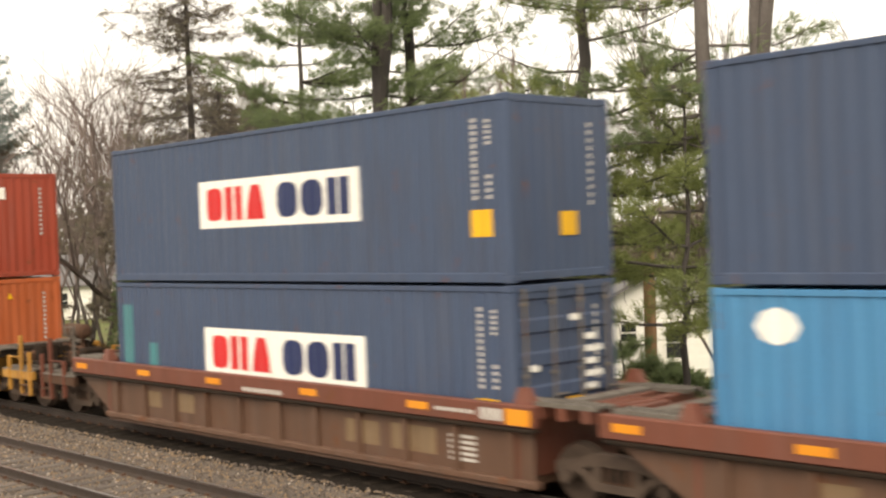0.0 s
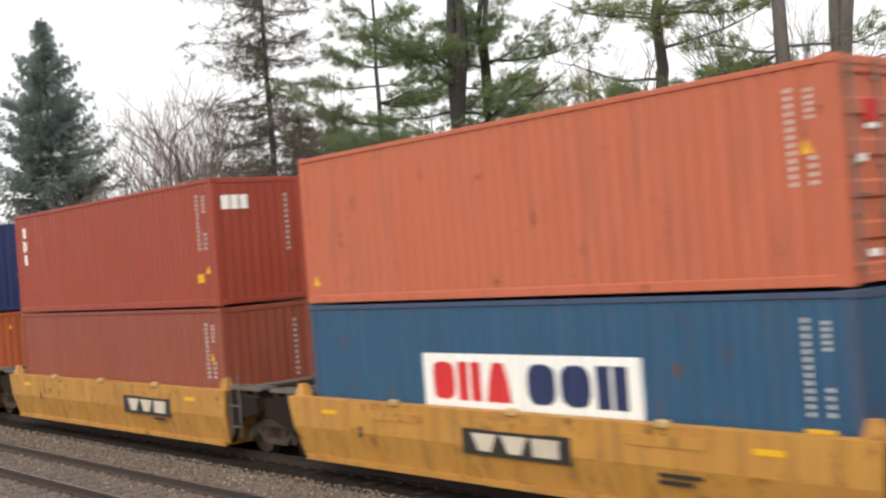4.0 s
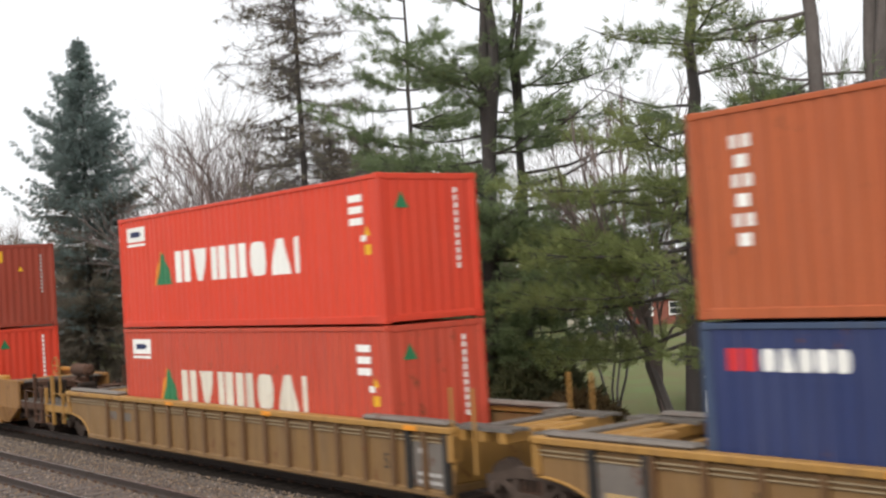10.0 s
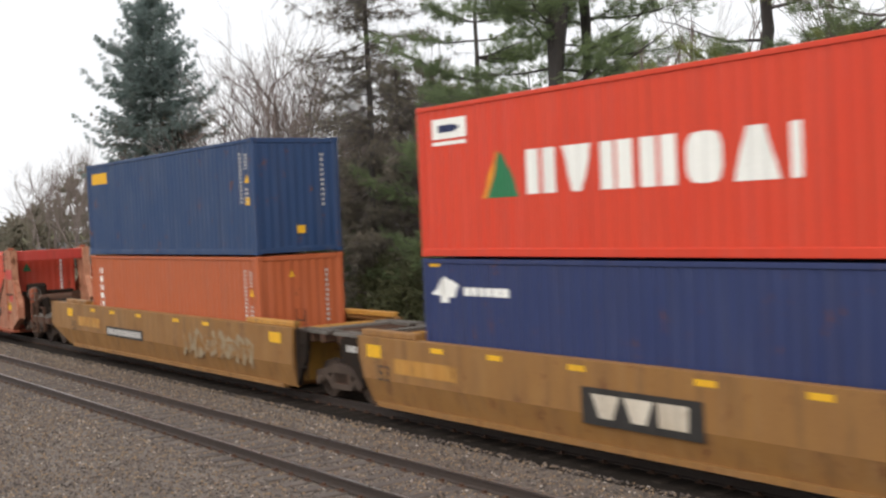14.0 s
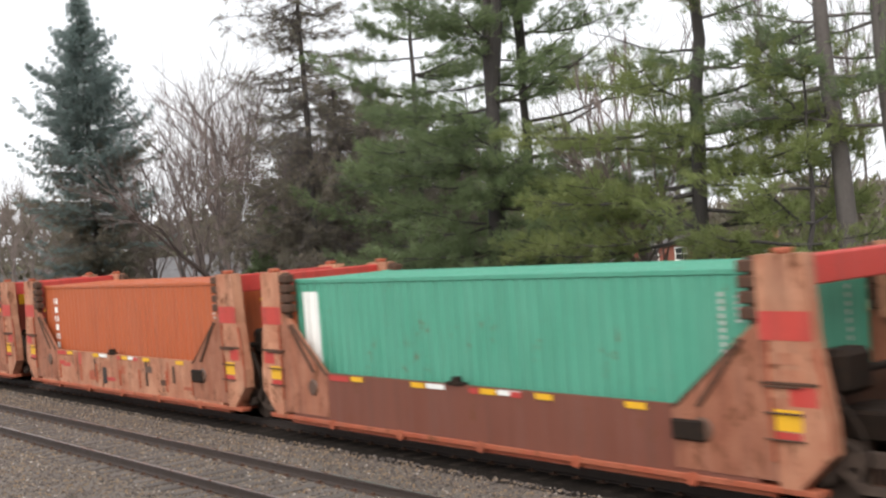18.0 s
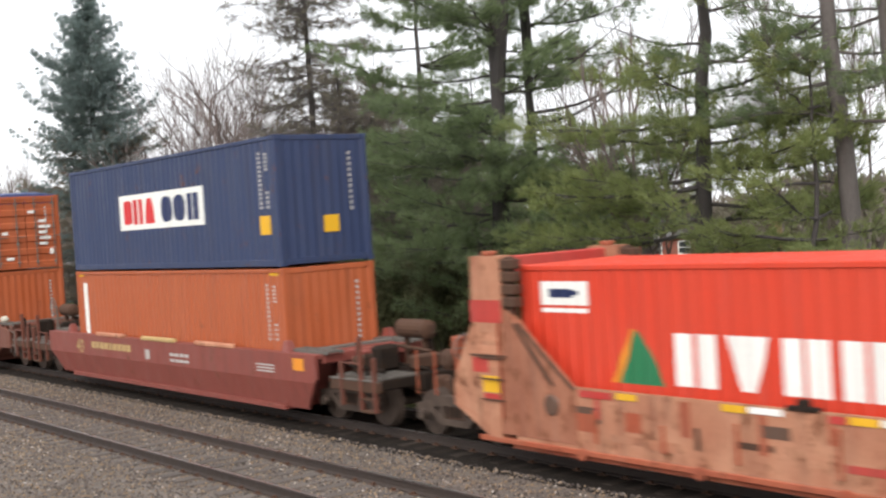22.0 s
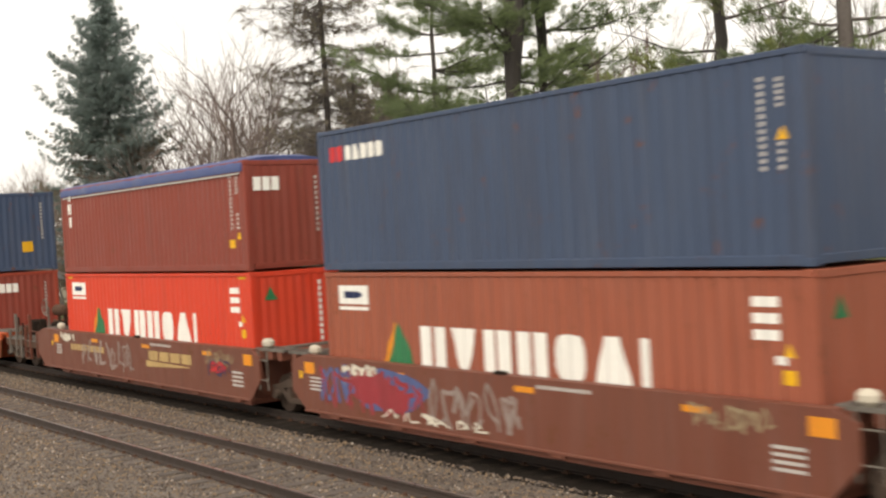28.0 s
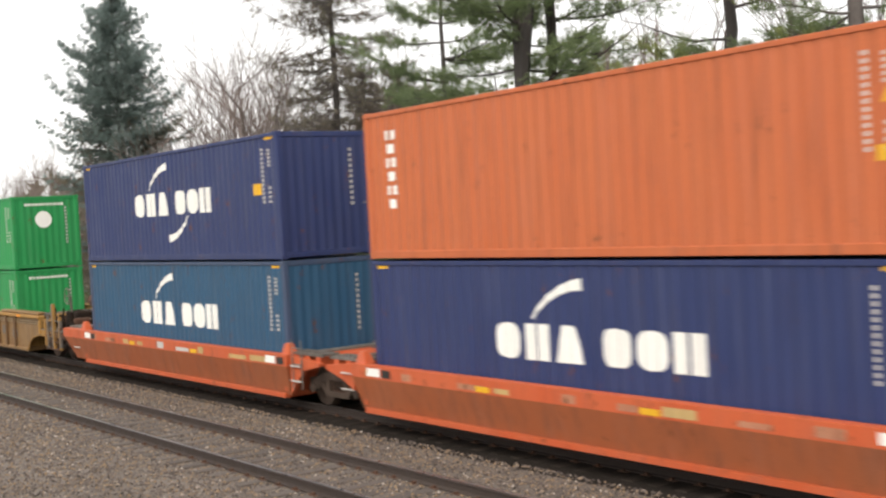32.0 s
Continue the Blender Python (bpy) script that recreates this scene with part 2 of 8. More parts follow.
# darker orange: shade of the inward-leaning lower sheets, put into the paint colour
CARORANGELOW = paint("shaded_orange_railcar_paint", (0.31, 0.085, 0.033), (0.25, 0.095, 0.045), 0.2, 0.6)
TARP = surface("blue_tarpaulin", (0.032, 0.055, 0.17), (0.07, 0.1, 0.25), 0.5, 0, 2.2, 0.7, (1, 1, 1), 0.02, 6, 0, 0.3)
BALLAST = surface("crushed_stone_ballast", (0.14, 0.116, 0.1), (0.09, 0.073, 0.063), 0.95, 0, 0.7, 0.7, (1, 1, 1), 0.05, 14, 0, 0, 0.0)
# dark ballast, its colour lowered to hold the shade under the train
EARTH = surface("shade_dark_ballast", (0.016, 0.013, 0.011), (0.033, 0.026, 0.023), 0.95, 0, 1.5, 0.7, bump=0.05, bump_scale=14, sway=0, spec=0.08)
GRASS = surface("autumn_lawn", (0.085, 0.115, 0.024), (0.13, 0.098, 0.046), 0.95, 0, 0.35, 0.95, bump=0.06, bump_scale=9, sway=0)
RAILSIDE = surface("rusty_rail_steel", (0.05, 0.038, 0.034), (0.08, 0.06, 0.05), 0.75, 0.3, 7, 0.7)
RAILTOP = surface("polished_rail_head", (0.26, 0.25, 0.245), (0.19, 0.175, 0.165), 0.35, 0.8, 5, 0.6)
TIE = surface("creosoted_tie_timber", (0.085, 0.07, 0.062), (0.125, 0.104, 0.092), 0.9, 0, 4, 0.8, (1, 0.3, 1), 0.006, 30, sway=0.2)
# tie timber darkened in colour for the shade beneath the cars
SHADETIE = surface("shade_darkened_tie_timber", (0.024, 0.019, 0.016), (0.042, 0.034, 0.029), 0.95, 0, 4, 0.8, (1, 0.3, 1), 0.006, 30, sway=0.2, spec=0.08)
BARK = surface("dark_pine_bark", (0.052, 0.046, 0.045), (0.085, 0.075, 0.072), 0.95, 0, 6, 0.8, (1, 1, 0.3), 0.03, 9, sway=0)
GREYBARK = surface("grey_bark", (0.125, 0.11, 0.104), (0.075, 0.066, 0.063), 0.95, 0, 6, 0.8, (1, 1, 0.3), 0.02, 12, sway=0)
TWIG = surface("bare_twigs", (0.19, 0.152, 0.14), (0.13, 0.102, 0.098), 0.95, 0, 3, 0.8, sway=0)
POLEWOOD = surface("tan_utility_pole_wood", (0.36, 0.215, 0.12), (0.28, 0.16, 0.09), 0.85, 0, 3, 0.7, (3, 3, 0.2), sway=0)
PINELEAF = foliage("white_pine_needles", (0.18, 0.235, 0.12), (0.265, 0.33, 0.16), (0.155, 0.20, 0.11), 0.6)
PINELEAF2 = foliage("yellow_green_pine_needles", (0.23, 0.265, 0.10), (0.32, 0.36, 0.145), (0.195, 0.235, 0.10), 0.6)
SPRUCELEAF = foliage("blue_spruce_needles", (0.22, 0.285, 0.275), (0.33, 0.40, 0.385), (0.17, 0.215, 0.205), 0.55)
DULLLEAF = foliage("dull_brown_green_needles", (0.20, 0.175, 0.135), (0.27, 0.23, 0.185), (0.165, 0.155, 0.115), 0.5)
SHRUBLEAF = foliage("dark_shrub_leaves", (0.125, 0.14, 0.07), (0.185, 0.185, 0.095), (0.10, 0.105, 0.065), 0.5)
DRYLEAF = foliage("dry_brown_leaves", (0.16, 0.10, 0.045), (0.22, 0.15, 0.07), (0.09, 0.065, 0.035))
HOUSEWHITE = surface("white_clapboard_paint", (0.83, 0.83, 0.80), (0.74, 0.74, 0.70), 0.6, 0, 2, 0.5, sway=0.03)
SHINGLE = surface("grey_roof_shingles", (0.15, 0.145, 0.15), (0.10, 0.097, 0.10), 0.9, 0, 3, 0.8, bump=0.01, bump_scale=20)
BRICKWALL = surface("red_brick_wall", (0.25, 0.09, 0.065), (0.17, 0.06, 0.045), 0.9, 0, 3, 0.8)
DARKGLASS = surface("dark_window_glass", (0.03, 0.033, 0.036), None, 0.1, 0, 1, 0.3, sway=0, spec=0.6)
CARPAINT = surface("dark_car_paint", (0.02, 0.024, 0.03), None, 0.25, 0.2, 1, 0.3, sway=0, spec=0.6)
BEIGE = surface("beige_siding", (0.52, 0.48, 0.40), (0.42, 0.39, 0.33), 0.7, 0, 2, 0.5)


# ---- building blocks ----
class Shape:
    """Collects vertices and faces of one mesh."""

    def __init__(self):
        self.v, self.f = [], []

    def add(self, verts, faces):
        k = len(self.v)
        self.v += [tuple(p) for p in verts]
        self.f += [tuple(i + k for i in f) for f in faces]
        return self

    def box(self, x0, x1, y0, y1, z0, z1):
        return self.add([(x, y, z) for x in (x0, x1) for y in (y0, y1) for z in (z0, z1)],
                        [(0, 1, 3, 2), (4, 6, 7, 5), (0, 4, 5, 1), (2, 3, 7, 6), (0, 2, 6, 4), (1, 5, 7, 3)])

    def slab(self, pts, y0, y1):
        """A polygon in x, z, thick from y0 to y1."""
        n = len(pts)
        return self.add([(x, y0, z) for x, z in pts] + [(x, y1, z) for x, z in pts],
                        [tuple(range(n)), tuple(range(2 * n - 1, n - 1, -1))] + [(i, i + n, (i + 1) % n + n, (i + 1) % n) for i in range(n)])

    def cross(self, pts, x0, x1):
        """A polygon in y, z, drawn out from x0 to x1."""
        n = len(pts)
        return self.add([(x0, y, z) for y, z in pts] + [(x1, y, z) for y, z in pts],
                        [tuple(range(n - 1, -1, -1)), tuple(range(n, 2 * n))] + [(i, (i + 1) % n, (i + 1) % n + n, i + n) for i in range(n)])

    def tube(self, a, b, ra, rb=None, n=8, caps=True):
        a, b = Vector(a), Vector(b)
        rb = ra if rb is None else rb
        d = (b - a).normalized()
        u = d.orthogonal().normalized()
        w = d.cross(u)
        ring = [(math.cos(2 * math.pi * i / n), math.sin(2 * math.pi * i / n)) for i in range(n)]
        verts = [a + ra * (c * u + s * w) for c, s in ring] + [b + rb * (c * u + s * w) for c, s in ring]
        faces = [(i, (i + 1) % n, (i + 1) % n + n, i + n) for i in range(n)]
        if caps:
            faces += [tuple(range(n - 1, -1, -1)), tuple(range(n, 2 * n))]
        return self.add(verts, faces)

    def chamfer(self, x0, x1, y0, y1, z0, z1, c=0.015):
        """A box with worn, bevelled edges."""
        m = ((x0 + x1) / 2, (y0 + y1) / 2, (z0 + z1) / 2)
        h = ((x1 - x0) / 2, (y1 - y0) / 2, (z1 - z0) / 2)
        c = min(c, *(0.49 * 2 * q for q in h))
        verts, at = [], {}
        for sx in (-1, 1):
            for sy in (-1, 1):
                for sz in (-1, 1):
                    s = (sx, sy, sz)
                    for k in range(3):
                        at[s, k] = len(verts)
                        verts.append([m[i] + s[i] * (h[i] - (0 if i == k else c)) for i in range(3)])
        faces = []
        for k in range(3):
            i, j = [q for q in range(3) if q != k]
            for s in (-1, 1):
                loop = []
                for a, b in ((-1, -1), (1, -1), (1, 1), (-1, 1)):
                    q = [0, 0, 0]
                    q[k], q[i], q[j] = s, a, b
                    loop.append(at[tuple(q), k])
                faces.append(tuple(loop))
            for a in (-1, 1):
                for b in (-1, 1):
                    p, q = [0, 0, 0], [0, 0, 0]
                    p[i] = q[i] = a
                    p[j] = q[j] = b
                    p[k], q[k] = -1, 1
                    p, q = tuple(p), tuple(q)
                    faces.append((at[p, i], at[q, i], at[q, j], at[p, j]))
        for sx in (-1, 1):
            for sy in (-1, 1):
                for sz in (-1, 1):
                    faces.append(tuple(at[(sx, sy, sz), k] for k in range(3)))
        return self.add(verts, faces)

    def mesh(self, name, material, smooth=False, fix=True):
        me = bpy.data.meshes.new(name)
        me.from_pydata(self.v, [], self.f)
        if fix:
            bm = bmesh.new()
            bm.from_mesh(me)
            bmesh.ops.recalc_face_normals(bm, faces=bm.faces)
            bm.to_mesh(me)
            bm.free()
        me.materials.append(material)
        if smooth:
            me.polygons.foreach_set("use_smooth", [True] * len(me.polygons))
        me.update()
        return me


STORE = {}


def kept(key, make):
    if key not in STORE:
        STORE[key] = make()
    return STORE[key]


def part(name, shape, material, parent, label="", m=None, smooth=False):
    """One mesh object under a thing or part; shape may be a ready mesh."""
    me = shape if isinstance(shape, bpy.types.Mesh) else shape.mesh(name, material, smooth)
    ob = new(name, me)
    ob.parent = parent
    if m is not None:
        ob.matrix_basis = m
    return tagged(ob, label)


def thing(name, label, category, x=0, y=0, z=0, group="", kind=""):
    ob = new(name)
    ob.location = (x, y, z)
    ob.empty_display_size = 0.3
    return tagged(ob, label, category, group, kind)


MOVERS = []


def rolls(ob):
    MOVERS.append(ob)
    return ob

# ---- ground and tracks ----
TRACK_Y, NEAR_Y = 14.456, 10.03


def ground_all():
    g = Shape()
    g.add([(-2500, -2500, -1.7), (2500, -2500, -1.7), (2500, 2500, -1.7), (-2500, 2500, -1.7)], [(0, 1, 2, 3)])
    tagged(new("ground", g.mesh("ground", GRASS)), "patchy autumn lawn and rough grass beside the railway", "ground", kind="structure")
    prof = [(-9, -1.8), (-6, -0.62), (3, -0.58), (6.2, -0.42), (8.3, -0.125), (11.75, -0.105), (12.25, -0.22), (12.8, -0.185), (16.1, -0.185), (17.7, -0.75), (20.2, -1.8)]
    b = Shape().cross(prof, -640, 520)
    tagged(new("ballast", b.mesh("ballast", BALLAST)), "brown-grey crushed stone railway ballast strewn with dry leaves", "ballast", kind="structure")


# a near-black ballast strip that paints in the shade below the train
def shade_strip():
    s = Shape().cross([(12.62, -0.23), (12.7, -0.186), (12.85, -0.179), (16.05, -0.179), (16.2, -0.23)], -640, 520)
    tagged(new("track_bed", s.mesh("track_bed", EARTH)), "dark ballast by the rails, the train's shade in its colour", "ballast", kind="structure")


def stones():
    """Loose ballast stones where the tracks pass the camera, one joined mesh."""
    rng = np.random.default_rng(5)
    n = 135000
    x = rng.uniform(-62, -7, n)
    y = rng.uniform(4.6, 12.9, n)
    keep = np.hypot(x, y) > 12
    x, y = x[keep], y[keep]
    n = len(x)
    z = np.interp(y, [3, 6.2, 8.3, 11.75, 12.25, 12.8, 16.1], [-0.58, -0.42, -0.125, -0.105, -0.22, -0.185, -0.185])
    r = 0.012 + 0.026 * rng.random(n) ** 1.6
    octa = np.array([(1, 0, 0), (-1, 0, 0), (0, 1, 0), (0, -1, 0), (0, 0, 0.8), (0, 0, -0.5)], float)
    v = octa[None] * r[:, None, None] * rng.uniform(0.6, 1.35, (n, 6, 1))
    a = rng.uniform(0, 6.28, n)
    c, s = np.cos(a)[:, None], np.sin(a)[:, None]
    v = np.stack([v[..., 0] * c - v[..., 1] * s + x[:, None], v[..., 0] * s + v[..., 1] * c + y[:, None], v[..., 2] + z[:, None] + r[:, None] * 0.3], -1)
    tri = np.array([(0, 2, 4), (2, 1, 4), (1, 3, 4), (3, 0, 4), (2, 0, 5), (1, 2, 5), (3, 1, 5), (0, 3, 5)])
    f = (tri[None] + 6 * np.arange(n)[:, None, None]).reshape(-1, 3)
    me = bpy.data.meshes.new("stones")
    me.from_pydata(v.reshape(-1, 3).tolist(), [], f.tolist())
    m, nn, l, bs = nodes_of("loose_ballast_stone")
    g = nn.new("ShaderNodeNewGeometry")
    cr = nn.new("ShaderNodeValToRGB")
    e = cr.color_ramp.elements
    e[0].color, e[1].color = (0.04, 0.032, 0.028, 1), (0.38, 0.34, 0.31, 1)
    q = e.new(0.5)
    q.color = (0.12, 0.098, 0.087, 1)
    q = e.new(0.93)
    q.color = (0.22, 0.15, 0.09, 1)
    l.new(g.outputs["Random Per Island"], cr.inputs[0])
    l.new(cr.outputs[0], bs.inputs["Base Color"])
    bs.inputs["Roughness"].default_value = 0.95
    me.materials.append(m)
    tagged(new("ballast_stones", me), "loose angular ballast stones and dry leaves around the ties", "gravel", kind="stuff")


def rail_shape(y, x0, x1):
    prof = [(-0.07, -0.17), (0.07, -0.17), (0.07, -0.155), (0.012, -0.135), (0.012, -0.04), (0.036, -0.03), (0.036, -0.004), (0.03, 0), (-0.03, 0), (-0.036, -0.004),
            (-0.036, -0.03), (-0.012, -0.04), (-0.012, -0.135), (-0.07, -0.155)]
    return Shape().cross([(y + a, b) for a, b in prof], x0, x1)


def track(name, yc, z, label, ties_from, ties_to, wood=None):
    wood = wood or TIE
    t = thing(name, label, "railway track", 0, yc, z, kind="structure")
    for s in (-1, 1):
        r = part("rail", rail_shape(s * 0.7525, -620, 500), RAILSIDE, t)
        part("rail_head", Shape().box(-620, 500, s * 0.7525 - 0.028, s * 0.7525 + 0.028, 0.0005, 0.003), RAILTOP, r, "worn shiny running surface")
    tie = Shape().chamfer(-0.115, 0.115, -1.3, 1.3, -0.34, -0.165, 0.012).mesh("tie", wood)
    plate = Shape().box(-0.1, 0.1, -0.9, -0.6, -0.167, -0.155).box(-0.1, 0.1, 0.6, 0.9, -0.167, -0.155)
    for s in (-1, 1):
        for d in (-0.11, 0.11):
            plate.box(-0.03, 0.03, s * 0.7525 + d - 0.025, s * 0.7525 + d + 0.025, -0.16, -0.12)
    plate = plate.mesh("tie_plate", RUSTED)
    rng = random.Random(len(name))
    n = int((ties_to - ties_from) / 0.545)
    for i in range(n):
        m = pose(ties_from + 0.545 * i + rng.uniform(-0.025, 0.025), 0, rng.uniform(-0.012, 0.004), 0, rng.uniform(-0.6, 0.6), rng.uniform(-1, 1))
        o = part("tie", tie, None, t, m=m)
        part("tie_plate", plate, None, o)
    far = Shape()
    for i in range(int((ties_from + 400) / 0.545)):
        x = ties_from - 0.545 * (i + 1)
        far.box(x - 0.115, x + 0.115, -1.3, 1.3, -0.34, -0.165)
    for i in range(int((150 - ties_to) / 0.545)):
        x = ties_to + 0.545 * (i + 1)
        far.box(x - 0.115, x + 0.115, -1.3, 1.3, -0.34, -0.165)
    tagged(part("far_ties", far, wood, t), kind="stuff")


# ---- containers ----
LONG, WIDE = 12.192, 2.438
WAVE = 0.278


def depth(x):
    """How far a side sheet lies behind its outer plane, at x metres from the middle."""
    u = ((x + 60 * WAVE) % WAVE) / WAVE
    if u < 0.26:
        return 0.0
    if u < 0.5:
        return 0.023 * (u - 0.26) / 0.24
    if u < 0.76:
        return 0.023
    return 0.023 * (1 - (u - 0.76) / 0.24)


def breaks(x0, x1):
    """The x at which the sheet bends, between x0 and x1."""
    out, k = [], math.floor(x0 / WAVE) - 1
    while k * WAVE < x1:
        out += [q for q in ((k + u) * WAVE for u in (0, 0.26, 0.5, 0.76)) if x0 + 1e-4 < q < x1 - 1e-4]
        k += 1
    return [x0] + out + [x1]


def clip(poly, x, side):
    """The part of a convex polygon on one side of x."""
    out = []
    for i, p in enumerate(poly):
        q = poly[(i + 1) % len(poly)]
        inp, inq = (p[0] - x) * side >= 0, (q[0] - x) * side >= 0
        if inp:
            out.append(p)
        if inp != inq:
            u = (x - p[0]) / (q[0] - p[0])
            out.append((x, p[1] + u * (q[1] - p[1])))
    return out


def painted(polys):
    """Paint on the corrugated near side: convex polygons in x, z that follow the sheet, 4 mm proud."""
    s = Shape()
    for poly in polys:
        xs = [p[0] for p in poly]
        cuts = breaks(min(xs), max(xs))
        for a, b in zip(cuts, cuts[1:]):
            c = clip(clip(poly, a, 1), b, -1)
            if len(c) > 2:
                s.add([(x, -WIDE / 2 + 0.012 + depth(x) - 0.004, z) for x, z in c], [tuple(range(len(c)))])
    at, verts, faces = {}, [], []
    for f in s.f:
        loop = []
        for i in f:
            key = tuple(round(q, 4) for q in s.v[i])
            if key not in at:
                at[key] = len(verts)
                verts.append(s.v[i])
            if at[key] not in loop:
                loop.append(at[key])
        if len(loop) > 2:
            faces.append(tuple(loop))
    s.v, s.f = verts, faces
    return s


def flat_end(polys):
    """Paint on the front end: polygons in y, z."""
    s = Shape()
    for p in polys:
        s.add([(LONG / 2 - 0.012, y, z) for y, z in p], [tuple(range(len(p)))])
    return s


def blocks(polys, mat, label, lift=0.0, end=False):
    """Each block of a word mark as a piece of its own."""
    out = []
    for p in polys:
        s = flat_end([p]) if end else painted([p])
        s.v = [(x, y - lift, z) for x, y, z in s.v]
        out.append(("word_block", s, mat, label))
    return out


def rounded(x0, x1, z0, z1):
    """A block with cut corners."""
    c = 0.09 * min(x1 - x0, z1 - z0)
    return [(x0 + c, z0), (x1 - c, z0), (x1, z0 + c), (x1, z1 - c), (x1 - c, z1), (x0 + c, z1), (x0, z1 - c), (x0, z0 + c)]


def rect(x0, x1, z0, z1):
    return [(x0, z0), (x1, z0), (x1, z1), (x0, z1)]


def side_sheet(h, s):
    x0, x1, z0, z1 = -LONG / 2 + 0.14, LONG / 2 - 0.14, 0.15, h - 0.09
    cuts = breaks(x0, x1)
    n = len(cuts)
    y = WIDE / 2 - 0.012
    v = [(x, s * (y - depth(x)), z) for x in cuts for z in (z0, z1)] + [(x, s * (y - 0.075), z) for x in (x0, x1) for z in (z0, z1)]
    f = [(2 * i, 2 * i + 2, 2 * i + 3, 2 * i + 1) for i in range(n - 1)] + [(2 * n, 2 * n + 1, 2 * n + 3, 2 * n + 2)]
    return Shape().add(v, f)


def end_sheet(h, s):
    """The plain corrugated end wall."""
    v, f = [], []
    y0, y1, per = -WIDE / 2 + 0.14, WIDE / 2 - 0.14, 0.24
    cols = []
    k = 0
    while y0 + k * per < y1:
        cols += [(y0 + (k + u) * per, d) for u, d in ((0, 0), (0.25, 0), (0.5, 0.012), (0.75, 0.012)) if y0 + (k + u) * per < y1]
        k += 1
    cols.append((y1, 0))
    for y, d in cols:
        v += [(s * (LONG / 2 - 0.02 - d), y, z) for z in (0.15, h - 0.1)]
    n = len(cols)
    f = [(2 * i, 2 * i + 2, 2 * i + 3, 2 * i + 1) for i in range(n - 1)]
    return Shape().add(v, f)


def door_leaf(h, half):
    """One door leaf with five pressed panels, seen from the +x side."""
    y0, y1 = (-WIDE / 2 + 0.1, -0.012) if half < 0 else (0.012, WIDE / 2 - 0.1)
    x = LONG / 2 - 0.03
    z0, z1, n = 0.16, h - 0.13, 5
    pts = [(x - 0.055, z1), (x - 0.055, z0), (x, z0)]
    for i in range(n):
        a, b = z0 + (z1 - z0) * i / n, z0 + (z1 - z0) * (i + 1) / n
        pts += [(x, a + 0.09), (x - 0.035, a + 0.13), (x - 0.035, b - 0.13), (x, b - 0.09)]
    return Shape().slab(pts + [(x, z1)], y0, y1)


def lock_rods(h, half):
    rods = []
    for y in ((-0.98, -0.33) if half < 0 else (0.33, 0.98)):
        s = Shape().tube((LONG / 2 + 0.015, y, 0.1), (LONG / 2 + 0.015, y, h - 0.06), 0.022, n=6)
        for z in (0.25, 0.9, 1.5, h - 0.3):
            s.chamfer(LONG / 2 - 0.02, LONG / 2 + 0.035, y - 0.05, y + 0.05, z - 0.03, z + 0.03, 0.008)
        s.tube((LONG / 2 + 0.03, y, 1.15), (LONG / 2 + 0.03, y + 0.3, 1.15), 0.016, n=5)
        rods.append(s)
    return rods


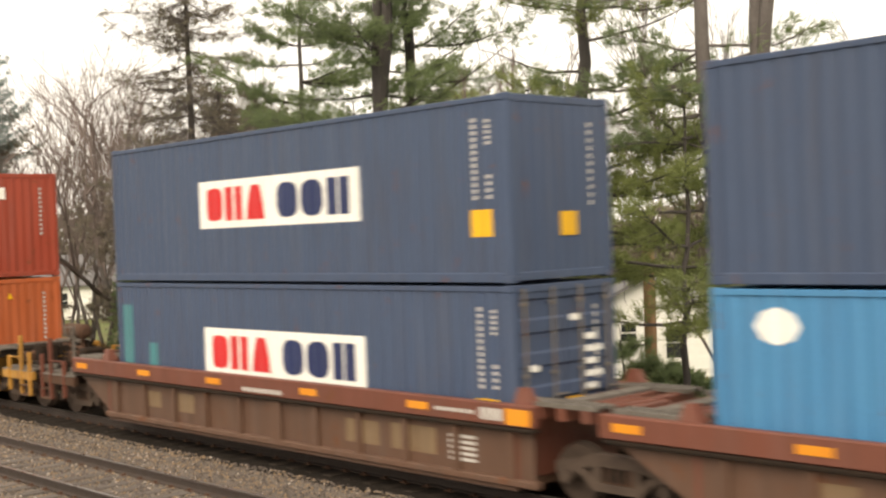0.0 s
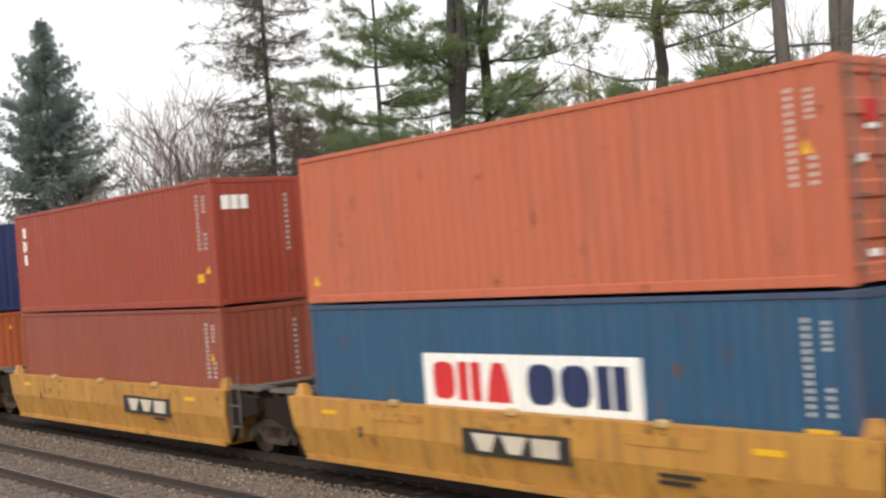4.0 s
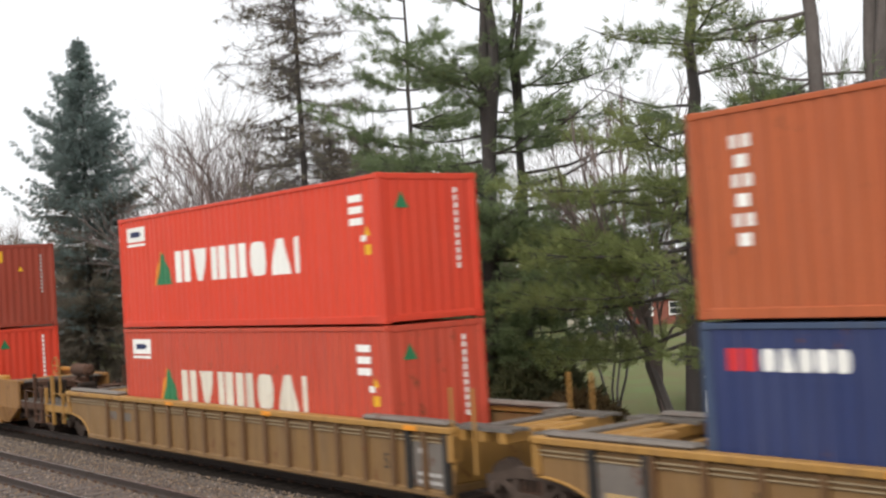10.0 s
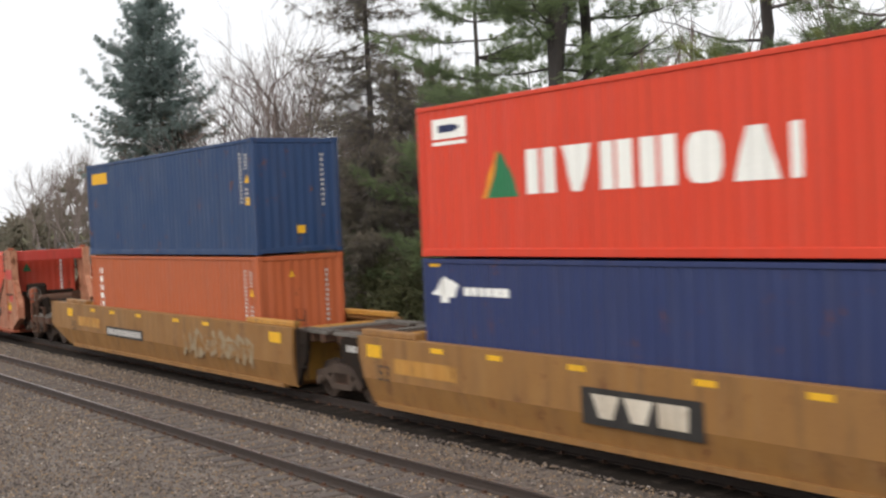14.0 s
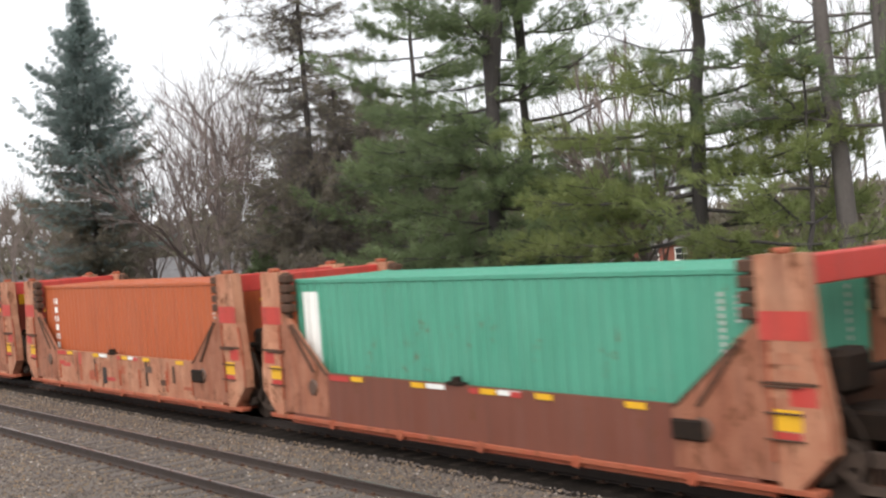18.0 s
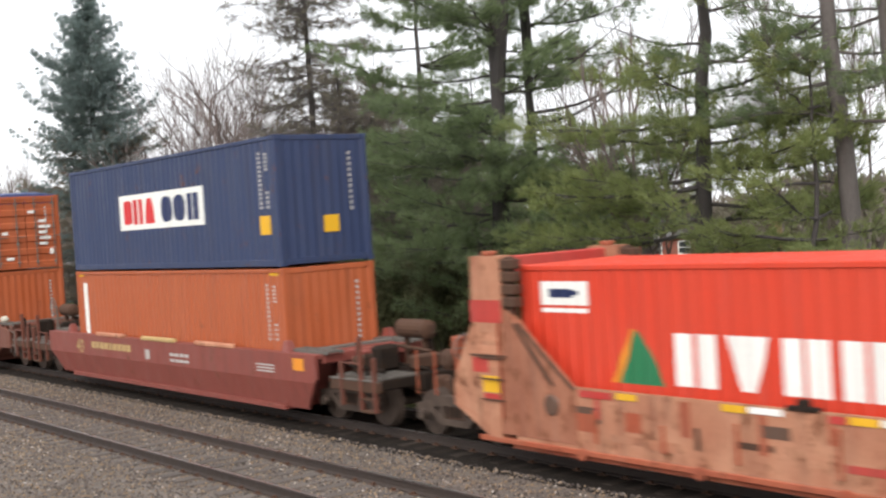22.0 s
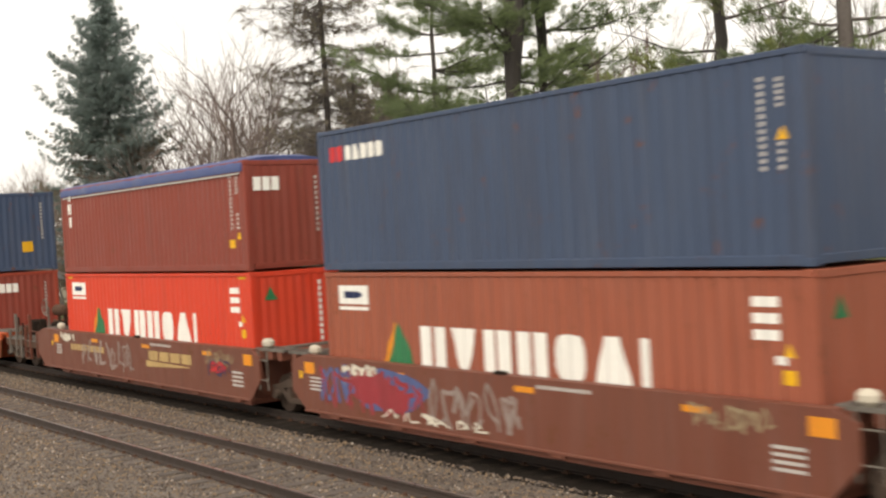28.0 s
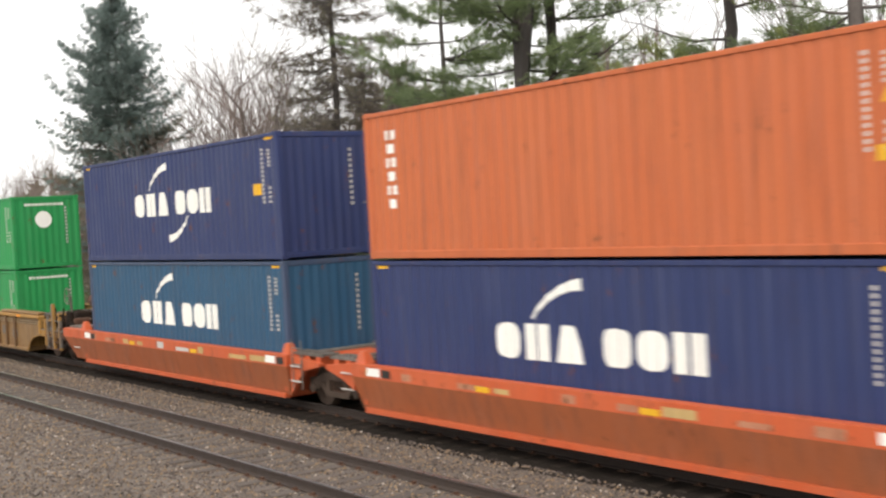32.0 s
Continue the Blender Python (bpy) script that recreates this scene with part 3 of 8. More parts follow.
def container(label, xf, z, h, colour, group="containers on the train", doors_ahead=False, marks=(), tarp=False, trim=None, lean=0.0):
    """A 40-foot box whose front end stands at xf on the track. marks: (name, shape, material, label)."""
    root = thing("shipping_container", label, "container", xf - LONG / 2 + lean, TRACK_Y, z, group)
    fr = trim or colour
    key = (h, colour.name, fr.name)
    top = h - 0.115
    for s in (-1, 1):
        part("side_wall", kept(("side", s, h, colour.name), lambda: side_sheet(h, s).mesh("side_wall", colour)), None, root)
        part("bottom_rail", kept(("brail", s, *key), lambda: Shape().chamfer(-LONG / 2 + 0.16, LONG / 2 - 0.16, s * WIDE / 2 - 0.05, s * WIDE / 2 + 0.05, 0.012, 0.16, 0.01).mesh("bottom_rail", fr)), None, root,
             m=pose(0, -s * 0.05, 0))
        part("top_rail", kept(("trail", s, *key), lambda: Shape().chamfer(-LONG / 2 + 0.16, LONG / 2 - 0.16, s * WIDE / 2 - 0.03, s * WIDE / 2 + 0.03, h - 0.1, h - 0.015, 0.01).mesh("top_rail", fr)), None, root,
             m=pose(0, -s * 0.03, 0))
        for e in (-1, 1):
            part("corner_post", kept(("post", s, e, *key), lambda: Shape().chamfer(e * LONG / 2 - (0.16 if e > 0 else 0.005), e * LONG / 2 + (0.16 if e < 0 else -0.005),
                 s * WIDE / 2 - (0.15 if s > 0 else -0.006), s * WIDE / 2 + (0.15 if s < 0 else -0.006), 0.1, h - 0.1, 0.02).mesh("corner_post", fr)), None, root)
            for zz in (0, top):
                part("corner_casting", kept(("cast", s, e, zz, fr.name), lambda: Shape().chamfer(e * LONG / 2 - (0.178 if e > 0 else 0), e * LONG / 2 + (0.178 if e < 0 else 0),
                     s * WIDE / 2 - (0.162 if s > 0 else 0), s * WIDE / 2 + (0.162 if s < 0 else 0), zz, zz + 0.115, 0.012).mesh("corner_casting", fr)), None, root)
    for e in (-1, 1):
        part("end_sill", kept(("sill", e, *key), lambda: Shape().chamfer(e * LONG / 2 - 0.06, e * LONG / 2 + 0.06, -WIDE / 2 + 0.17, WIDE / 2 - 0.17, 0.03, 0.16, 0.01).mesh("end_sill", fr)), None, root, m=pose(-e * 0.07, 0, 0))
        part("end_header", kept(("head", e, *key), lambda: Shape().chamfer(e * LONG / 2 - 0.06, e * LONG / 2 + 0.06, -WIDE / 2 + 0.17, WIDE / 2 - 0.17, h - 0.13, h - 0.01, 0.01).mesh("end_header", fr)), None, root, m=pose(-e * 0.07, 0, 0))
    part("floor", kept(("floor", fr.name), lambda: Shape().box(-LONG / 2 + 0.1, LONG / 2 - 0.1, -WIDE / 2 + 0.07, WIDE / 2 - 0.07, 0.09, 0.14).mesh("floor", GREASE)), None, root)
    if not tarp:
        def roof():
            s, n, cols = Shape(), 52, []
            w = (LONG - 0.4) / n
            for i in range(n):
                q = -LONG / 2 + 0.2 + w * i
                cols += [(q, h - 0.012), (q + w * 0.45, h - 0.012), (q + w * 0.55, h - 0.03), (q + w * 0.9, h - 0.03)]
            s.add([(x, y, z) for x, z in cols for y in (-WIDE / 2 + 0.05, WIDE / 2 - 0.05)], [(2 * i, 2 * i + 2, 2 * i + 3, 2 * i + 1) for i in range(len(cols) - 1)])
            return s.mesh("roof", colour)
        part("roof", kept(("roof", h, colour.name), roof), None, root)
    else:
        part("tarpaulin", kept(("tarp", h), lambda: tarp_shape(h).mesh("tarpaulin", TARP, True)), None, root, "slack blue tarpaulin laced over the open top")
        part("lacing", kept(("lacing", h), lambda: Shape().box(-LONG / 2 + 0.2, LONG / 2 - 0.2, -WIDE / 2 - 0.016, -WIDE / 2 + 0.004, h - 0.325, h - 0.285).mesh("lacing", PALE)), None, root, "pale lacing rope below the tarpaulin")
    ahead, behind = (-1, 1) if doors_ahead else (1, -1)
    part("end_wall", kept(("end", ahead, h, colour.name), lambda: end_sheet(h, ahead).mesh("end_wall", colour)), None, root)
    turn = pose(0, 0, 0) if behind > 0 else pose(0, 0, 0, 0, 0, 180)
    for half in (-1, 1):
        d = part("door", kept(("door", half, h, colour.name), lambda: door_leaf(h, half).mesh("door", colour)), None, root, m=turn)
        for i, r in enumerate(lock_rods(h, half)):
            part("lock_rod", kept(("rod", half, i, h), lambda: r.mesh("lock_rod", STEEL)), None, d, "galvanised door locking rod")
    for name, shape, material, text in marks:
        o = part(name, shape, material, root, text)
        if name in ("code_column", "end_code", "code_block", "underline", "code_strip"):
            tagged(o, kind="stuff")
    return rolls(root)


def tarp_shape(h):
    s = Shape()
    rng = random.Random(3)
    xs = [-LONG / 2 + 0.05 + (LONG - 0.1) * i / 60 for i in range(61)]
    rows = []
    for i, x in enumerate(xs):
        bow = 0.09 * abs(math.sin(i * math.pi / 4)) + rng.uniform(0, 0.045) + 0.05 * i / 60
        low = h - 0.25 - rng.uniform(0, 0.015)
        ring = [(-WIDE / 2 - 0.012, low), (-WIDE / 2 - 0.02, h - 0.1), (-WIDE / 2 + 0.04, h - 0.02 + bow * 0.4), (-0.6, h + 0.04 + bow * 0.6), (0, h + 0.06 + bow * 0.5),
                (0.6, h + 0.04 + bow * 0.6), (WIDE / 2 - 0.04, h - 0.02 + bow * 0.4), (WIDE / 2 + 0.02, h - 0.1), (WIDE / 2 + 0.012, low)]
        rows.append([(x, y + (rng.uniform(-0.012, 0) if y < 0 else 0), z) for y, z in ring])
    n = 9
    s.add([p for r in rows for p in r], [(i * n + j, (i + 1) * n + j, (i + 1) * n + j + 1, i * n + j + 1) for i in range(60) for j in range(n - 1)])
    s.add(rows[-1], [tuple(range(n))])
    return s


# markings: x is metres behind the container's front end, turned into the box's own x by X()
def X(d):
    return LONG / 2 + d


def letters(x0, x1, z0, z1, count, gap=0.16, space=None):
    """Plain blocks, one for each character of a word mark."""
    slots = count + (0.5 if space else 0)
    w = (x1 - x0) / slots
    out, x = [], x0
    for i in range(count):
        if space and i == space:
            x += 0.5 * w
        out.append(rounded(X(x + w * gap / 2), X(x + w * (1 - gap / 2)), z0, z1))
        x += w
    return out


def shapes(kinds, x0, x1, z0, z1, gap=0.2):
    """Plain shapes in a row: b block, h twin bars, o round, a tapering upwards, v tapering downwards, i bar, blank half a gap."""
    wide = {"i": 0.42, " ": 0.4, "a": 1.08}
    unit = (x1 - x0) / sum(wide.get(k, 1.0) for k in kinds)
    out, x = [], x0
    for k in kinds:
        w = unit * wide.get(k, 1.0)
        g = unit * gap / 2
        a, b = X(x + g), X(x + w - g)
        m, r, d = (a + b) / 2, (b - a) / 2, (z1 - z0) / 2
        if k == "b" or k == "i":
            out.append(rounded(a, b, z0, z1))
        elif k == "h":
            out += [rect(a, a + 0.9 * r, z0, z1), rect(b - 0.9 * r, b, z0, z1)]
        elif k == "o":
            out.append([(m + r * math.copysign(abs(math.cos(q)) ** 0.6, math.cos(q)), z0 + d + d * math.copysign(abs(math.sin(q)) ** 0.6, math.sin(q))) for q in (math.pi * (i + 0.5) / 7 for i in range(14))])
        elif k == "a":
            out.append([(a, z0), (b, z0), (m + 0.42 * r, z1), (m - 0.42 * r, z1)])
        elif k == "v":
            out.append([(m - 0.32 * r, z0), (m + 0.32 * r, z0), (b, z1), (a, z1)])
        x += w
    return out


def column(x0, x1, z0, z1, count, fill=0.8):
    w = (z1 - z0) / count
    return [rect(X(x0), X(x1), z0 + w * i + w * (1 - fill) / 2, z0 + w * i + w * (1 + fill) / 2) for i in range(count)]


def arc(cx, cz, r, a0, a1, w0, w1, n=8):
    out = []
    for i in range(n):
        u, q = i / n, (i + 1) / n
        p = []
        for k, sgn in ((u, -1), (q, -1), (q, 1), (u, 1)):
            a = radians(a0 + (a1 - a0) * k)
            rr = r + sgn * (w0 + (w1 - w0) * k) / 2
            p.append((X(cx + rr * math.cos(a)), cz + rr * math.sin(a)))
        out.append(p)
    return out


def ids(h, double=True):
    """The code columns near the front end of a side, and on the end wall."""
    m = [("code_column", painted(column(-0.77, -0.70, h - 1.62, h - 0.32, 13, 0.62)), PALE, "column of small white code bars")]
    if double:
        m.append(("code_column", painted(column(-0.47, -0.40, h - 0.78, h - 0.36, 5, 0.6) + column(-0.47, -0.40, h - 1.62, h - 1.2, 4, 0.55)), PALE, "column of small white code bars"))
    m.append(("end_code", flat_end([[(0.68, h - 1.72 + 0.125 * i), (0.75, h - 1.72 + 0.125 * i), (0.75, h - 1.65 + 0.125 * i), (0.68, h - 1.65 + 0.125 * i)] for i in range(11)]), PALE, "column of small white code bars"))
    return m


def yellow_side(h, *spots):
    polys = []
    for x, z, w, q in spots:
        polys.append(rect(X(x), X(x + w), z, z + q) if w > 0.21 else [(X(x), z), (X(x + w), z), (X(x + w / 2), z + q)])
    return [("warning_label", painted([p]), YELLOWMARK, "yellow warning label") for p in polys]


def yellow_end(*spots):
    return [("warning_label", flat_end([[(y, z), (y + w, z), (y + w, z + q), (y, z + q)] if w > 0.21 else [(y, z), (y + w, z), (y + w / 2, z + q)]]), YELLOWMARK, "yellow warning label") for y, z, w, q in spots]


def ticks(h):
    """Yellow height marks at the top corners."""
    return [("height_mark", painted([rect(X(-0.62), X(-0.2), h - 0.16, h - 0.1)]), YELLOWMARK, "yellow height stripe"),
            ("height_mark", painted([rect(X(-11.98), X(-11.6), h - 0.16, h - 0.1)]), YELLOWMARK, "yellow height stripe"),
            ("height_mark", flat_end([[(-1.0, h - 0.1), (-0.6, h - 0.1), (-0.6, h - 0.03), (-1.0, h - 0.03)]]), YELLOWMARK, "yellow height stripe"),
            ("height_mark", flat_end([[(0.6, h - 0.1), (1.0, h - 0.1), (1.0, h - 0.03), (0.6, h - 0.03)]]), YELLOWMARK, "yellow height stripe")]


def box_sign(h, extra=True):
    z0, z1 = 1.06, 2.0
    m = [("sign_panel", painted([rect(X(-8.67), X(-3.53), z0, z1)]), WHITE, "white painted sign panel")]
    red = shapes("oha", -8.45, -6.3, z0 + 0.14, z1 - 0.14, 0.16)
    blue = shapes("ooh", -6.05, -3.75, z0 + 0.14, z1 - 0.14, 0.16)
    m += blocks(red, REDLETTER, "red painted word block", 0.004) + blocks(blue, NAVYLETTER, "navy painted word block", 0.004)
    return m + ids(h) + yellow_side(h, (-0.85, 0.72, 0.45, 0.42)) + yellow_end((-0.05, 0.7, 0.4, 0.38))


def swoosh(h, low=False, under=False):
    m = blocks(shapes("oha ooh", -8.36, -3.45, 1.2, 1.82, 0.16), WHITE, "white word block") + [("swoosh", painted(arc(-6.0, 0.7, 1.8, 138, 92, 0.05, 0.2)), WHITE, "white painted arc")]
    if not low:
        m.append(("swoosh", painted(arc(-6.2, 2.35, 1.77, -43, -88, 0.05, 0.2)), WHITE, "white painted arc"))
    if under:
        m.append(("underline", painted([rect(X(-3.75), X(-1.0), 1.28, 1.36), rect(X(-1.08), X(-1.0), 0.8, 1.28)] + letters(-3.6, -1.2, 0.86, 1.12, 11)), WHITE, "white underline with small word blocks"))
    return m + ids(h) + ticks(h)


def carrier(h, old=False):
    m = blocks(shapes("hvhhoai", -8.95, -2.9, 1.1, 1.87, 0.2), OLDWHITE if old else WHITE, "large white word block") + [("emblem", painted([[(X(-9.98), 1.07), (X(-9.08), 1.07), (X(-9.35), 1.6), (X(-9.62), 1.9)]]), GREENMARK, "green painted triangle"),
         ("emblem_edge", painted([[(X(-10.17), 1.07), (X(-9.99), 1.07), (X(-9.64), 1.9), (X(-9.72), 1.9)]]), ORANGEMARK, "orange edge of the triangle"),
         ("badge", painted([rect(X(-11.68), X(-10.6), 2.24, 2.62)]), WHITE, "white painted badge")]
    s = painted([rect(X(-11.5), X(-10.95), 2.36, 2.5), rect(X(-11.4), X(-10.8), 2.4, 2.47)])
    s.v = [(x, y - 0.004, z) for x, y, z in s.v]
    m.append(("badge_mark", s, NAVYLETTER, "small navy blocks on the badge"))
    m.append(("badge_line", painted([rect(X(-11.68), X(-10.62), 2.12, 2.19)]), WHITE, "thin white line"))
    m.append(("end_emblem", flat_end([[(-0.85, h - 0.68), (-0.5, h - 0.68), (-0.68, h - 0.36)]]), GREENMARK, "green painted triangle"))
    return m + [("code_block", painted(column(-1.05, -0.62, h - 1.0, h - 0.32, 3, 0.62) + column(-0.7, -0.5, h - 1.3, h - 1.15, 1)), WHITE, "small white code bars"),
                ("end_code", flat_end([[(0.62, h - 1.9 + 0.15 * i), (0.7, h - 1.9 + 0.15 * i), (0.7, h - 1.79 + 0.15 * i), (0.62, h - 1.79 + 0.15 * i)] for i in range(11)]), WHITE, "column of small white code bars")] + \
        yellow_side(h, (-0.55, h - 1.18, 0.17, 0.2), (-0.6, h - 1.55, 0.22, 0.2))


def stacked(h, count, z0, z1, x0=-11.5, x1=-11.1):
    """Blocks of a word that runs down the side."""
    w = (z1 - z0) / count
    polys = []
    for i in range(count):
        a, b = z0 + w * i + 0.04, z0 + w * (i + 1) - 0.05
        m = (x0 + x1) / 2
        polys += [rect(X(x0 + 0.03), X(m - 0.035), a, b), rect(X(m + 0.035), X(x1 - 0.03), a, b)] if i % 2 else [rounded(X(m - 0.1), X(m + 0.1), a, b)]
    return blocks(polys, WHITE, "white word block")


def lessor(h):
    return stacked(h, 6, 0.95, 2.55) + ids(h) + yellow_side(h, (-0.5, h - 1.0, 0.18, 0.2), (-0.62, h - 1.72, 0.22, 0.2)) + yellow_end((0.5, 0.45, 0.35, 0.38), (-0.35, h - 0.55, 0.16, 0.18))


def lessor_short(h, ahead=True):
    m = stacked(h, 3, 1.35, 2.55, -11.65, -11.3) + ids(h) + yellow_side(h, (-0.95, 0.55, 0.3, 0.2), (-0.5, 0.75, 0.18, 0.18))
    if ahead:
        m += blocks([[(-0.97 + 0.24 * i, h - 0.72), (-0.77 + 0.24 * i, h - 0.72), (-0.77 + 0.24 * i, h - 0.4), (-0.97 + 0.24 * i, h - 0.4)] for i in range(3)], WHITE, "white word block", 0, True)
    return m


def door_labels(h, sign=True):
    """Stickers on a door end that faces forward."""
    def at(y, z, w, q, mat, text):
        s = Shape().add([(LONG / 2 - 0.022, y, z), (LONG / 2 - 0.022, y + w, z), (LONG / 2 - 0.022, y + w, z + q), (LONG / 2 - 0.022, y, z + q)], [(0, 1, 2, 3)])
        return ("door_label", s, mat, text)
    m = [at(0.45, h - 0.95 - 0.2 * i, 0.3 + 0.12 * (i % 2), 0.1, WHITE, "white code bar") for i in range(5)]
    m += [at(0.1, h - 0.62, 0.25, 0.1, WHITE, "white code bar"), at(-0.85, h - 1.35, 0.2, 0.1, WHITE, "white sticker"), at(0.8, 0.5, 0.14, 0.2, WHITE, "white sticker"), at(-0.75, 0.35, 0.26, 0.1, WHITE, "white sticker")]
    if sign:
        m += [at(-0.62, h - 0.85, 0.34, 0.3, REDLETTER, "red square label"), at(-0.62, h - 0.93, 0.34, 0.07, WHITE, "white strip label")]
    return m


def plain(h, *yellow):
    return ids(h) + yellow_side(h, (-0.62, h - 1.2, 0.2, 0.2), *yellow)


def crest(h):
    m = [("crest", painted([rect(X(-11.75), X(-11.3), h - 0.62, h - 0.2)]), WHITE, "small white crest panel")]
    s = painted([rect(X(-11.7), X(-11.35), h - 0.57, h - 0.36)])
    s.v = [(x, y - 0.004, z) for x, y, z in s.v]
    q = painted([rect(X(-11.66), X(-11.4), h - 0.33, h - 0.24)])
    q.v = [(x, y - 0.004, z) for x, y, z in q.v]
    return m + [("crest_field", s, NAVYLETTER, "navy field of the crest"), ("crest_bar", q, YELLOWMARK, "yellow bar of the crest")] + ids(h) + \
        yellow_side(h, (-0.5, h - 1.2, 0.17, 0.2), (-0.66, 0.85, 0.36, 0.38), (-1.25, h - 0.85, 0.22, 0.18)) + yellow_end((-0.9, h - 0.62, 0.3, 0.38), (-0.1, h - 0.95, 0.2, 0.18))


def lease_blue(h, yellow=False):
    if yellow:
        return [("word_panel", painted([rect(X(-11.78), X(-10.4), 2.24, 2.58)]), YELLOWMARK, "yellow word panel")] + ids(h) + yellow_side(h, (-0.5, h - 1.1, 0.2, 0.22), (-0.5, h - 1.65, 0.24, 0.2)) + yellow_end((-0.05, 0.5, 0.22, 0.2))
    return blocks(shapes("oaooo", -11.2, -9.8, 2.23, 2.54, 0.16), WHITE, "white word block") + blocks(letters(-11.78, -11.24, 2.23, 2.54, 2), REDLETTER, "red word block") + ids(h) + yellow_side(h, (-0.5, h - 1.2, 0.18, 0.18))

# ---- well cars: x runs from the front end of the load, y from the track's centre, z from the rail ----
WHEELS = []


def wheelset():
    s = Shape()
    for e in (-1, 1):
        a, b = e * 0.68, e * 0.82
        s.tube((0, a, 0), (0, b, 0), 0.43, 0.43, 28)
        s.tube((0, a - e * 0.035, 0), (0, a, 0), 0.46, 0.46, 28)
        s.tube((0, b, 0), (0, b + e * 0.02, 0), 0.14, 0.12, 14)
        for i in range(5):
            q = 2 * math.pi * i / 5
            s.tube((0.27 * math.cos(q), b - e * 0.002, 0.27 * math.sin(q)), (0.27 * math.cos(q), b + e * 0.006, 0.27 * math.sin(q)), 0.07, 0.07, 8)
    s.tube((0, -0.7, 0), (0, 0.7, 0), 0.085, 0.085, 12)
    return s.mesh("wheelset", DUSTED)


def bogie(car, x, turn=True):
    """A two-axle truck at x under a car."""
    b = part("bogie", kept("bolster", lambda: Shape().chamfer(-0.22, 0.22, -1.05, 1.05, 0.42, 0.72, 0.04).tube((0, 0, 0.7), (0, 0, 0.9), 0.3, 0.26, 16).mesh("bogie", GREASE)), None, car, "dark greasy two-axle truck", pose(x, 0, 0))
    for s in (-1, 1):
        def frame_shape():
            sh = Shape()
            y0, y1 = s * 1.0 - 0.08, s * 1.0 + 0.08
            sh.slab([(-1.12, 0.50), (-1.12, 0.66), (-0.75, 0.72), (-0.35, 0.84), (0.35, 0.84), (0.75, 0.72), (1.12, 0.66), (1.12, 0.50), (0.78, 0.54), (0.42, 0.66), (-0.42, 0.66), (-0.78, 0.54)], y0, y1)
            sh.slab([(-0.78, 0.54), (-0.62, 0.48), (-0.42, 0.3), (0.42, 0.3), (0.62, 0.48), (0.78, 0.54), (0.6, 0.6), (0.36, 0.42), (-0.36, 0.42), (-0.6, 0.6)], y0, y1)
            sh.box(-0.42, -0.3, y0, y1, 0.4, 0.68).box(0.3, 0.42, y0, y1, 0.4, 0.68)
            return sh.mesh("side_frame", DUSTED)
        part("side_frame", kept(("sframe", s), frame_shape), None, b, "cast steel side frame")
        part("spring_nest", kept(("spring", s), lambda: [q for q in [Shape()] if [q.tube((i * 0.13, s * 1.0, 0.42), (i * 0.13, s * 1.0, 0.66), 0.055, 0.055, 8) for i in (-1.5, -0.5, 0.5, 1.5)]][0].mesh("spring_nest", RUSTED)), None, b)
        for e in (-1, 1):
            part("bearing_cap", kept(("cap", s), lambda: Shape().tube((0, s * 1.05, 0.46), (0, s * 1.17, 0.46), 0.11, 0.1, 14).mesh("bearing_cap", DUSTED)), None, b, m=pose(e * 0.89, 0, 0))
    for e in (-1, 1):
        w = part("wheelset", kept("wheelset", wheelset), None, b, "steel wheelset", pose(e * 0.89, 0, 0.46))
        if turn:
            WHEELS.append((w, car, x + e * 0.89, e * 0.89))
    return b


def coupler(car, x, d):
    s = Shape().chamfer(min(x, x + d * 0.75), max(x, x + d * 0.75), -0.1, 0.1, 0.72, 0.94, 0.03)
    s.chamfer(x + d * 0.95 - 0.25, x + d * 0.95 + 0.2, -0.17, 0.17, 0.66, 1.0, 0.05)
    s.chamfer(x - 0.1, x + 0.25, -0.35, 0.35, 0.62, 1.05, 0.03)
    part("coupler", s, RUSTED, car, "rusty knuckle coupler")
    h = Shape()
    pts = [(x + d * 0.1, -0.35, 0.75), (x + d * 0.35, -0.38, 0.45), (x + d * 0.7, -0.36, 0.4), (x + d * 1.0, -0.3, 0.62)]
    limb(h, pts, 0.025, 0.025, 6)
    part("air_hose", h, GREASE, car, "black rubber air hose")


def ladder(car, x, y, z0, z1, mat, steps=3):
    s = Shape()
    for e in (-0.2, 0.2):
        s.tube((x + e, y, z0), (x + e, y, z1), 0.016, n=6)
    for i in range(steps):
        z = z0 + (z1 - z0) * (i + 0.5) / steps
        s.tube((x - 0.2, y, z), (x + 0.2, y, z), 0.016, n=6)
    part("ladder", s, mat, car, "worn steel side ladder")


